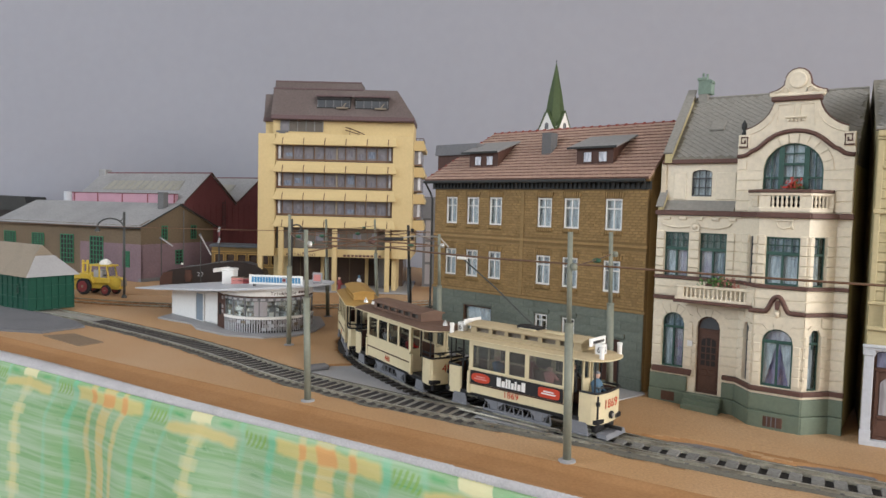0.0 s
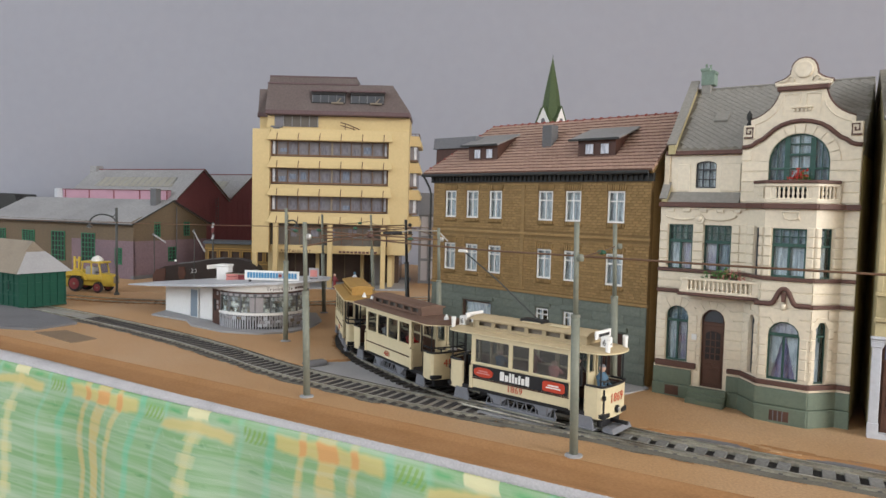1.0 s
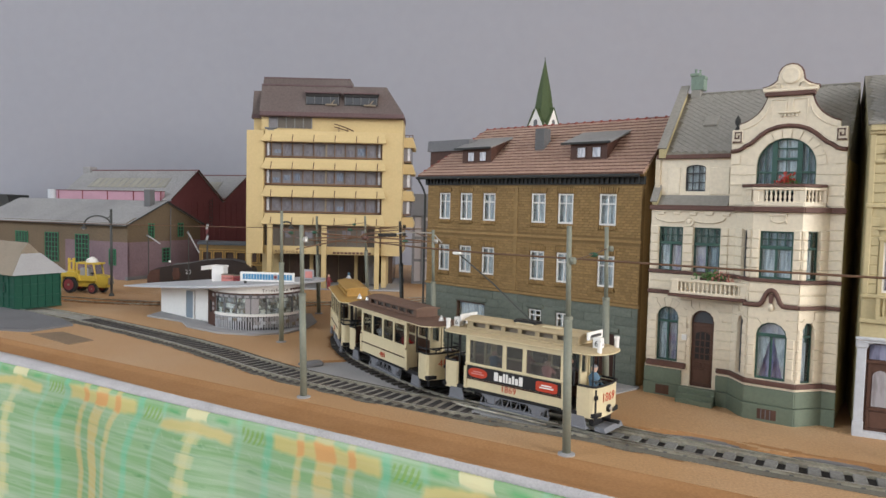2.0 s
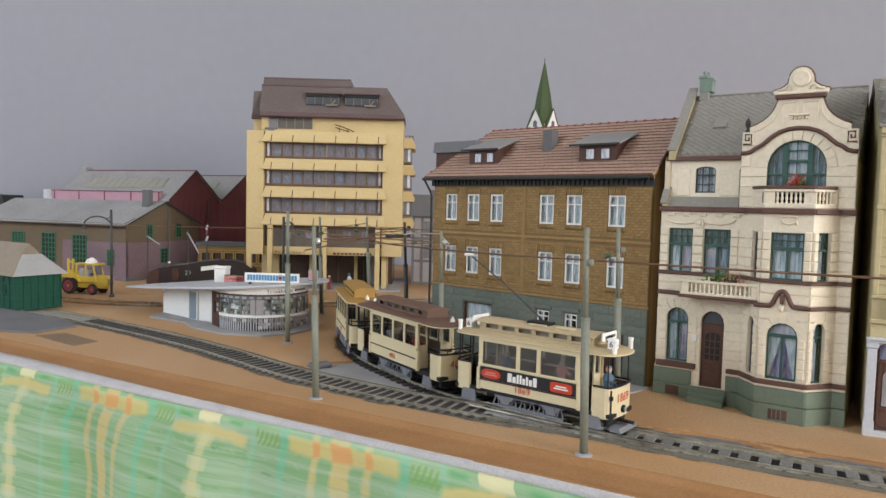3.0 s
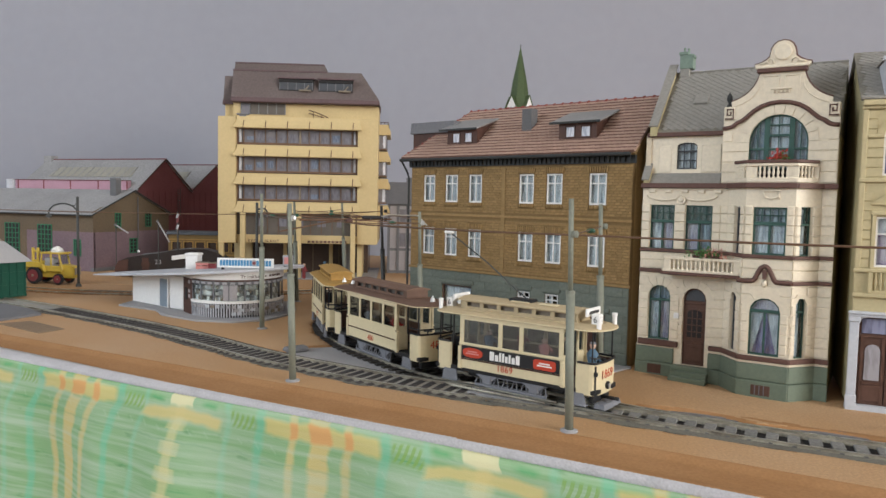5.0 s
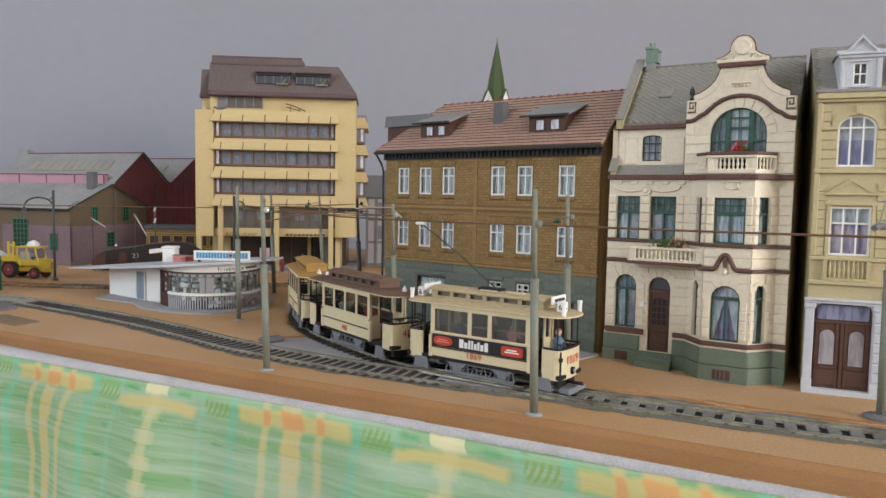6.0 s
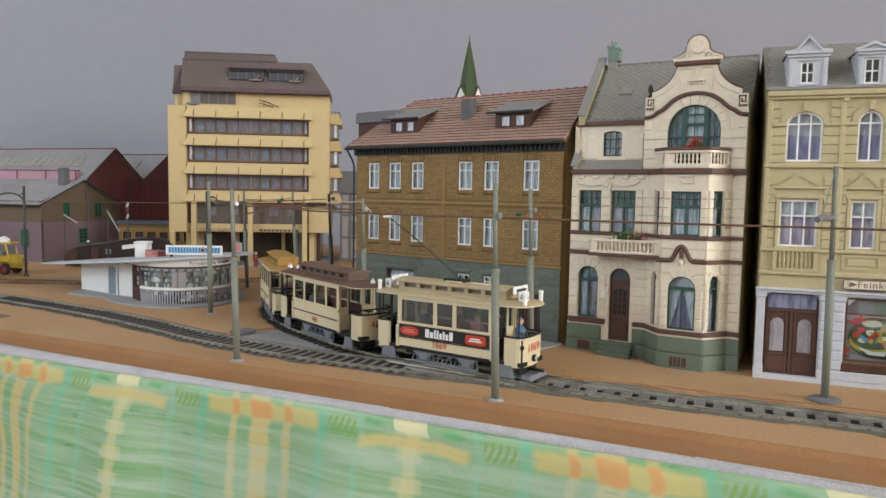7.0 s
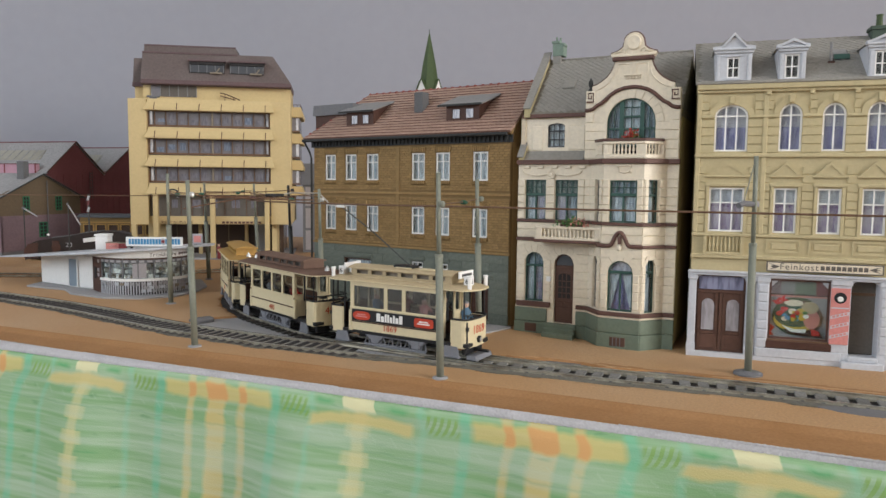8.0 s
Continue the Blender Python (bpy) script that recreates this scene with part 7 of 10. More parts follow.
    part("roof_rail", tube(bmesh.new(), [(W + 1, 22, 175.4), (W + 10, 22, 175.4), (W + 10, 82, 175.4)], 0.4), M["dark_wood"], h)
    for x in (W + 2, W + 6, W + 10):
        part("roof_rail_post", tube(bmesh.new(), [(x, 22, 172.4), (x, 22, 175.6)], 0.3), M["dark_wood"], h)
    return h


hotel()


# ---- church tower behind the brick house ----
def church():
    h = thing("church_tower", 86, 868, 0, 49, "white model church tower with a pointed green spire", "church")
    part("tower", box(bmesh.new(), -11, 11, -11, 11, 0, 193, 0.4), M["white"], h)
    b = bmesh.new()
    n = 8
    ring = [[b.verts.new((r * math.cos(math.tau * (i + 0.5) / n), r * math.sin(math.tau * (i + 0.5) / n), z)) for i in range(n)] for r, z in ((15.2, 186), (11.9, 206), (8.3, 229))]
    tip = b.verts.new((0, 0, 269))
    for lo_, hi_ in zip(ring, ring[1:]):
        for i in range(n):
            b.faces.new((lo_[i], lo_[(i + 1) % n], hi_[(i + 1) % n], hi_[i]))
    for i in range(n):
        b.faces.new((ring[-1][i], ring[-1][(i + 1) % n], tip))
    part("spire", b, M["spire"], h, "tall pointed green spire")
    part("finial", lathe(bmesh.new(), [(0.3, 0), (0.3, 1), (0.6, 1.4), (0.1, 3)], 0, 0, 8, Matrix.Translation((0, 0, 268))), M["eave"], h)
    for k in range(4):
        at = mm(0, 0, 0, 0, 0, 90 * k)
        b = prism(bmesh.new(), [(-11.8, 189), (11.8, 189), (0, 210)], -14.6, -12.6)
        g = part("gablet", b, M["white"], h, "white pointed gablet", at=at)
        for sg in (-1, 1):
            part("gablet_verge", tube(bmesh.new(), [(sg * 12.6, -14.8, 187.6), (0, -14.8, 211.2)], 0.75, 6), M["spire"], g)
        part("gablet_light", prism(bmesh.new(), arch_pts(-2.6, 2.6, 189.5, 194.5, 8), -15.0, -14.3), M["slab_dark"], g)
        part("gablet_roof", prism(bmesh.new(), [(-12.6, 188.4), (0, 211), (12.6, 188.4)], -13.8, -2), M["spire"], h, at=at)
        part("belfry_opening", prism(bmesh.new(), arch_pts(-2.5, 2.5, 165, 178, 8), -11.5, -10.8), M["inside"], h, at=at)


church()


# ---- pavements and loose plates ----
def plate(name, pts, z0, z1, mat, label):
    tagged(part(name, prism(bmesh.new(), pts, z0, z1, "z"), mat), label, "pavement", kind="structure")


plate("pavement", [(-44, 526), (-38, 508), (-33, 481), (11, 453.5), (38, 431), (65, 407), (97, 378), (117, 397), (116, 401), (-9, 499), (-26, 528)], -0.6, 0.7, M["slab"], "grey card pavement along the brick house")
plate("loading_plate", [(-460, 505), (-312, 484), (-285, 482), (-272, 512), (-293, 531), (-340, 560), (-460, 610)], -0.6, 1.6, M["slab_dark"], "dark grey card plate beside the hut")
plate("patch_plate", [(-279, 475), (-234, 447), (-227, 463), (-264, 487)], -0.6, 0.5, M["patch"], "thin brown card patch lying on the cork")
plate("crossing_plate", CROSSING, -2.8, -1.1, M["slab"], "grey card filling between the two tracks")
plate("road_plate", [(-420, 700), (-240, 690), (-60, 700), (-30, 770), (-250, 775), (-420, 790)], -0.8, 0.4, M["cork"], "brown ground plate behind the rear track")
tagged(part("stone_lump", box(bmesh.new(), -7, 7, -3.5, 3.5, 0, 3.6, 1.2), M["slab_dark"], at=mm(-68, 421, -1.6, 0, 0, 40)), "dark grey stone beside the switch", "stone")


# ---- the refreshment kiosk ----
KIOSK_AT, KIOSK_SIZE = (-166.5, 561.0), 1.03


def kiosk():
    ox, oy = -230.0, 567.0
    dx, dy = 0.79, -0.61

    def rz(x, y):
        return 22.0 + 0.085 * ((x - ox) * dx + (y - oy) * dy)
    k = thing("kiosk", *KIOSK_AT, 0, 0, "white rounded fifties refreshment kiosk with a slanted flat roof", "kiosk")
    k.matrix_world = k.matrix_world @ Matrix.Diagonal((KIOSK_SIZE, KIOSK_SIZE, KIOSK_SIZE, 1))

    def loc(x, y):
        return x + 160, y - 545
    base = [(-233, 547), (-196, 528), (-183, 508), (-152, 489), (-125, 486), (-106, 498), (-98, 520), (-98, 548), (-112, 584), (-232, 600)]
    part("base_plate", prism(bmesh.new(), [loc(*p) for p in base], 0, 1.2, "z"), M["slab"], k, "grey card base plate")
    # Rear block with the plain white wall and the side door.
    blk = [(-232.4, 568.8), (-184, 533.6), (-172, 524.5), (-165, 536), (-130, 575), (-190, 615)]
    b = bmesh.new()
    lo = [b.verts.new((*loc(*p), 1.0)) for p in blk]
    hi = [b.verts.new((*loc(*p), rz(*p) - 0.2)) for p in blk]
    n = len(blk)
    fs = [b.faces.new(lo), b.faces.new(hi)] + [b.faces.new((lo[i], lo[(i + 1) % n], hi[(i + 1) % n], hi[i])) for i in range(n)]
    bmesh.ops.recalc_face_normals(b, faces=fs)
    part("wall_block", b, M["white"], k)
    l, _ = along((-230, 567), (-172, 524.5))
    at = mm(*loc(-230, 567), 0, 0, 0, math.degrees(math.atan2(-42.5, 58)))
    dr = part("side_door", box(bmesh.new(), 36.8, 48.3, -0.5, 0.6, 1.4, 22.5, 0.2), M["door_blue"], k, "grey-blue side door", at=at)
    part("door_frame", wall(bmesh.new(), 49.3, 23.4, [(37.3, 47.8, 1.4, 22.2)], 0.5, -0.75, 35.9, 1.2), M["white"], dr)
    part("corner_pillar", box(bmesh.new(), 57.0, 70.8, -1.2, 5, 1.2, 26.6, 1.2), M["white"], k, at=at)
    # Rounded glazed front.
    cx, cy, R = -138.0, 532.0, 33.0
    a0, a1 = radians(224), radians(372)

    def arc(name, r, z0, z1, mat, t, s0=a0, s1=a1, nn=28, label="", follow=False):
        b = bmesh.new()
        rows = []
        for i in range(nn + 1):
            a = s0 + (s1 - s0) * i / nn
            ring = []
            for rr, z in ((r, z0), (r, z1), (r - t, z1), (r - t, z0)):
                x, y = cx + rr * math.cos(a), cy + rr * math.sin(a)
                ring.append(b.verts.new((*loc(x, y), z if not (follow and z == z1) else rz(x, y) - 0.1)))
            rows.append(ring)
        for p, q in zip(rows, rows[1:]):
            for j in range(4):
                b.faces.new((p[j], q[j], q[(j + 1) % 4], p[(j + 1) % 4]))
        b.faces.new(rows[0])
        b.faces.new(rows[-1][::-1])
        bmesh.ops.recalc_face_normals(b, faces=b.faces)
        return part(name, b, mat, k, label)
    arc("counter_wall", R - 1.0, 1.0, 11.0, M["loco"], 1.5)
    arc("counter_top", R + 1.0, 10.8, 12.6, M["white"], 4.0)
    arc("fascia", R + 0.6, 27.2, 31.5, M["white"], 2.0, label="white curved fascia with lettering", follow=True)
    arc("head_rail", R, 26.0, 27.4, M["dark_wood"], 1.4)
    g = arc("glazing", R - 0.5, 12.6, 26.2, GLASS, 0.3)
    g.visible_shadow = False
    # Shelves of small goods behind the glass.
    arc("display_back", R - 5.0, 1.2, 27.0, M["poster_back"], 0.6)
    arc("shelf", R - 1.6, 15.8, 16.3, M["slab"], 3.4)
    arc("shelf", R - 1.6, 20.2, 20.7, M["slab"], 3.4)
    rnd = random.Random(8)
    for zs in (12.6, 16.3, 20.7):
        for i in range(46):
            a = a0 + (a1 - a0) * (i + 0.5) / 46
            hgt = 1.6 + rnd.random() * 2.0
            m = Matrix.Translation((*loc(cx + (R - 2.6) * math.cos(a), cy + (R - 2.6) * math.sin(a)), zs)) @ Matrix.Rotation(a, 4, "Z")
            mt = rnd.choice(("white_cool", "white", "slab", "slab_dark", "poster_back", "hut_roof_pale", "shop_dark", "hut_roof", "white"))
            part("goods", box(bmesh.new(), -0.7, 0.7, -1.0 - rnd.random() * 0.3, 1.0, 0, hgt, 0, m), M[mt], k)
    for i in range(9):
        a = a0 + (a1 - a0) * i / 8
        m = Matrix.Translation((*loc(cx + (R - 0.5) * math.cos(a), cy + (R - 0.5) * math.sin(a)), 12.4)) @ Matrix.Rotation(a, 4, "Z")
        part("mullion", box(bmesh.new(), -0.5, 0.6, -0.4, 0.4, 0, 14, 0, m), M["slab_dark"], k)
    for f0, f1, z0, z1 in ((0.33, 0.44, 13.0, 23.5),):
        arc("notice_board", R + 0.1, z0, z1, M["poster_back"], 0.6, a0 + (a1 - a0) * f0, a0 + (a1 - a0) * f1, 6, "pale notice sheet on the glass")
    arc("soffit_band", R - 0.1, 23.6, 26.1, M["slab_dark"], 0.4)
    for i in range(16):
        a = a0 + (a1 - a0) * (i + 0.5) / 16
        m = Matrix.Translation((*loc(cx + (R + 0.15) * math.cos(a), cy + (R + 0.15) * math.sin(a)), 24.1)) @ Matrix.Rotation(a, 4, "Z")
        part("sticker", box(bmesh.new(), -0.1, 0.25, -1.7, 1.5, 0, 1.5, 0, m), M["hut_roof_pale"], k)
    for i in range(46):
        a = a0 + 0.03 + (a1 - a0 - 0.05) * i / 45
        m = Matrix.Translation((*loc(cx + (R + 0.4) * math.cos(a), cy + (R + 0.4) * math.sin(a)), 1.4)) @ Matrix.Rotation(a, 4, "Z")
        part("fence_slat", box(bmesh.new(), -0.3, 0.3, -0.35, 0.35, 0, 9.2, 0, m), M["white_cool"], k)
    for i in range(22):
        for row in range(1 if i < 9 else 3):
            a = a0 + 0.08 + (a1 - a0 - 0.16) * (i + 0.4 * (row % 2)) / 22
            m = Matrix.Translation((*loc(cx + (R + 0.8) * math.cos(a), cy + (R + 0.8) * math.sin(a)), 7.6 - 2.4 * row + 0.4 * rnd.random())) @ Matrix.Rotation(a, 4, "Z")
            part("newspaper", box(bmesh.new(), -0.15, 0.2 + 0.2 * rnd.random(), -1.3 - 0.5 * rnd.random(), 1.5, 0, 1.7 + 0.6 * rnd.random(), 0, m), M[rnd.choice(("slab", "poster_back", "hut_roof_pale", "white_cool", "poster_back", "hut_roof"))], k)
    m = Matrix.Translation((*loc(-166.9, 515.6), 1.2)) @ Matrix.Rotation(radians(-49), 4, "Z")
    part("door_head", box(bmesh.new(), -8.8, 8.8, -0.8, 1.2, 25.3, 28.6, 0.2, m), M["white"], k)
    kd = part("kiosk_door", box(bmesh.new(), -8.6, 8.4, -0.6, 0.6, 0, 25.5, 0.2, m), M["dark_wood"], k, "dark brown kiosk door")
    part("door_pane", box(bmesh.new(), -4.6, -0.2, -0.9, -0.5, 9.5, 18, 0.1, m), M["inside"], kd)
    for zz in (11.5, 15.0, 21.5):
        part("door_notice", box(bmesh.new(), 1.8, 5.4, -0.9, -0.5, zz, zz + 2.4, 0.1, m), M["poster_back"], kd)
    # Slanted roof, roof box, crates, sign.
    out = [(-263, 567), (-236, 549), (-205, 527), (-181, 508), (-160, 497), (-138, 492), (-116, 496), (-99, 512), (-90, 536), (-96, 566), (-118, 605), (-205, 640), (-258, 600)]
    b = bmesh.new()
    hi = [b.verts.new((*loc(*p), rz(*p) + 1.8)) for p in out]
    lo = [b.verts.new((*loc(*p), rz(*p) + (0.2 if i else 1.0))) for i, p in enumerate(out)]
    n = len(out)
    fs = [b.faces.new(lo), b.faces.new(hi)] + [b.faces.new((lo[i], lo[(i + 1) % n], hi[(i + 1) % n], hi[i])) for i in range(n)]
    bmesh.ops.recalc_face_normals(b, faces=fs)
    part("roof", b, M["white_cool"], k, "slanted pale grey flat roof")

    def on_roof(x, y):
        return (*loc(x, y), rz(x, y) + 1.7)
    part("roof_box", box(bmesh.new(), -5.0, 5.0, -5, 5, 0, 12.0, 0.6), M["white"], k, "white roof ventilator box", at=mm(*on_roof(-190, 585)))
    part("roof_box_lid", box(bmesh.new(), -5.6, 5.6, -5.7, 5.7, 11, 13.0, 0.6), M["white"], k, at=mm(*on_roof(-190, 585)))
    sx, sy, sz = on_roof(-124.5, 512)
    for i, letter in enumerate("Trinkhalle"):
        a = radians(294.5 + 3.3 * i)
        words("fascia_letter", letter, 2.7, M["dark_wood"], k, mm(*loc(cx + (R + 0.75) * math.cos(a), cy + (R + 0.75) * math.sin(a)), 29.2 + 0.02 * i, 90, 0, math.degrees(a) + 90), 1.0, 0.1)
    for i in range(5):
        a = radians(331 + 4.4 * i)
        m = Matrix.Translation((*loc(cx + (R + 0.6) * math.cos(a), cy + (R + 0.6) * math.sin(a)), 28.7)) @ Matrix.Rotation(a, 4, "Z")
        part("fascia_bar", box(bmesh.new(), 0, 0.25, -0.9, 0.9, 0, 1.5, 0, m), M["dark_wood"], k)
    return k, on_roof, loc


KI, roof_at, kloc = kiosk()


def roof_things():
    def world(p):
        return KIOSK_AT[0] + p[0] * KIOSK_SIZE, KIOSK_AT[1] + p[1] * KIOSK_SIZE, p[2] * KIOSK_SIZE
    s = thing("roof_sign", *world(roof_at(-124.5, 512)), 0, "blue and white beer sign board on the kiosk roof", "sign")
    part("board", box(bmesh.new(), -21.0, 20.0, -0.7, 0.7, 1.0, 8.0, 0.2), M["white"], s)
    for i in range(11):
        part("blue_bar", box(bmesh.new(), -18.8 + i * 2.15, -17.2 + i * 2.15, -1.0, -0.6, 2.6, 6.6), M["blue_sign"], s)
    for i in range(5):
        part("blue_bar", box(bmesh.new(), 7.8 + i * 2.2, 9.5 + i * 2.2, -1.0, -0.6, 2.6, 6.6), M["blue_sign"], s)
    part("roundel", lathe(bmesh.new(), [(2.4, 0), (2.4, 0.3), (0.2, 0.35)], 0, 0, 14), M["hut_roof_pale"], s, at=mm(6.0, -0.6, 4.7, 90, 0, 0))
    part("roundel_mark", lathe(bmesh.new(), [(1.2, 0), (1.2, 0.2), (0.2, 0.25)], 0, 0, 10), M["dark_red"], s, at=mm(6.0, -0.9, 4.7, 90, 0, 0))
    for x in (-17, 17):
        part("foot", box(bmesh.new(), x - 0.6, x + 0.6, -1.5, 1.5, -0.4, 1.2), M["black"], s)
    for x, y, w, hgt, mt, lb in ((-179, 575, 9.8, 6.0, "poster_pink", "red-brown crate on the kiosk roof"), (-170, 572, 5.6, 5.2, "dark_red", "small dark red crate on the kiosk roof")):
        c = thing("crate", *world(roof_at(x, y)), 8, lb, "crate", "roof crates")
        part("body", wall(bmesh.new(), w / 2, hgt, [(-w / 2 + 0.8, w / 2 - 0.8, hgt * 0.42, hgt * 0.52)], 5, -2.5, -w / 2, -0.3), M[mt], c)
        part("rim", box(bmesh.new(), -w / 2 - 0.3, w / 2 + 0.3, -2.8, 2.8, hgt - 0.8, hgt, 0.2), M["hut_roof"], c)
    c = thing("small_sign", *world(roof_at(-100, 532)), -8, "small white advertising board at the roof edge", "sign")
    part("board", box(bmesh.new(), -4, 4, -0.5, 0.5, 0.6, 8.5, 0.2), M["hut_roof_pale"], c)
    part("panel", box(bmesh.new(), -2.8, 2.8, -0.8, -0.4, 2, 7), M["poster_pink"], c)
    part("foot", box(bmesh.new(), -3, 3, -1.2, 1.2, -0.3, 0.8), M["slab_dark"], c)


roof_things()


# ---- the sheds ----
def lattice(parent, x0, x1, z0, z1, mat, at, ux=3, uz=4, glass="inside"):
    w = part("window", wall(bmesh.new(), x1 + 0.6, z1 + 0.6, [(x0 + 0.4, x1 - 0.4, z0 + 0.4, z1 - 0.4)], 0.9, -0.7, x0 - 0.6, z0 - 0.6), mat, parent, "green lattice window", at=at)
    for i in range(1, ux):
        x = x0 + (x1 - x0) * i / ux
        part("glazing_bar", box(bmesh.new(), x - 0.45, x + 0.45, -0.6, 0.2, z0, z1), mat, w)
    for i in range(1, uz):
        z = z0 + (z1 - z0) * i / uz
        part("glazing_bar", box(bmesh.new(), x0, x1, -0.65, 0.2, z - 0.4, z + 0.4), mat, w)
    part("pane", box(bmesh.new(), x0, x1, 0.0, 0.35, z0, z1), M[glass], w)
    return w


def brown_shed():
    # x runs along the gable, y back along the long side.
    W, Lg, He, Hr = 115.0, 268.0, 66.0, 92.5
    turn = 70.0
    s = thing("engine_shed", -388, 800, 0, turn, "brown and mauve model engine shed with a grey felt roof", "shed")
    b = prism(bmesh.new(), [(0, 44), (W, 44), (W, He), (W / 2, Hr - 1), (0, He)], 0, 3)
    part("gable_wall", b, M["shed_brown"], s)
    part("gable_wall", box(bmesh.new(), 0, W, -0.4, 2.6, 0, 44), M["shed_mauve"], s, "mauve weathered lower wall")
    # The long side faces the board's front; local x there runs backwards.
    b = box(bmesh.new(), 0, 3, 3, Lg, 44, He)
    box(b, 0, 3, 104, Lg, 0, 44)
    part("long_wall", b, M["shed_brown"], s)
    part("long_wall", box(bmesh.new(), -0.4, 2.6, -0.4, 104, 0, 44), M["shed_mauve"], s, "mauve weathered lower wall")
    part("far_wall", box(bmesh.new(), W - 3, W, 3, Lg, 0, He), M["shed_brown"], s)
    part("back_wall", box(bmesh.new(), 0, W, Lg - 3, Lg, 0, He), M["shed_brown"], s)
    for y0, y1 in ((-3, Lg + 3),):
        b = slab_mesh(bmesh.new(), [(-4, y0, He - 2.2), (-4, y1, He - 2.2), (W / 2, y1, Hr), (W / 2, y0, Hr)], 1.4)
        part("roof", b, M["shed_roof"], s, "grey felt roof")
        b = slab_mesh(bmesh.new(), [(W + 4, y0, He - 2.2), (W + 4, y1, He - 2.2), (W / 2, y1, Hr), (W / 2, y0, Hr)], 1.4)
        part("roof", b, M["shed_roof"], s, "grey felt roof")
    b = tube(bmesh.new(), [(-4.5, -3.4, He - 3), (W / 2, -3.4, Hr - 0.8), (W + 4.5, -3.4, He - 3)], 0.9)
    part("barge_board", b, M["eave"], s)
    part("gutter", tube(bmesh.new(), [(-4.6, -3, He - 3.2), (-4.6, Lg, He - 3.2)], 0.9), M["eave"], s)
    part("roof_vent", box(bmesh.new(), 42, 50, 10, 20, 84, 106, 0.5), M["chimney_grey"], s, "grey sheet-metal roof vent")
    for a, z0, z1, w in ((30.5, 49, 65, 7.5), (76.5, 49, 65, 8), (51.5, 18.5, 35, 10.5)):
        lattice(s, a, a + w, z0, z1, M["frame_bright"], mm(0, -0.5, 0), 2, 4)
    back = mm(-0.5, 0, 0, 0, 0, -90)
    for a, z0, z1, w in ((18.5, 17, 35, 10), (63.5, 17.5, 50.5, 22), (116.5, 16.5, 51, 23), (172.5, 36, 50.5, 22), (229, 36, 51, 22)):
        lattice(s, -a - w, -a, z0, z1, M["frame_bright"], back, 4, 6)
    part("base", box(bmesh.new(), -1, W + 1, -1.2, 3, 0, 4), M["slab_dark"], s)
    part("drain", tube(bmesh.new(), [(64, -1.0, 2), (64, -1.0, 84)], 0.7), M["slab_dark"], s)


brown_shed()


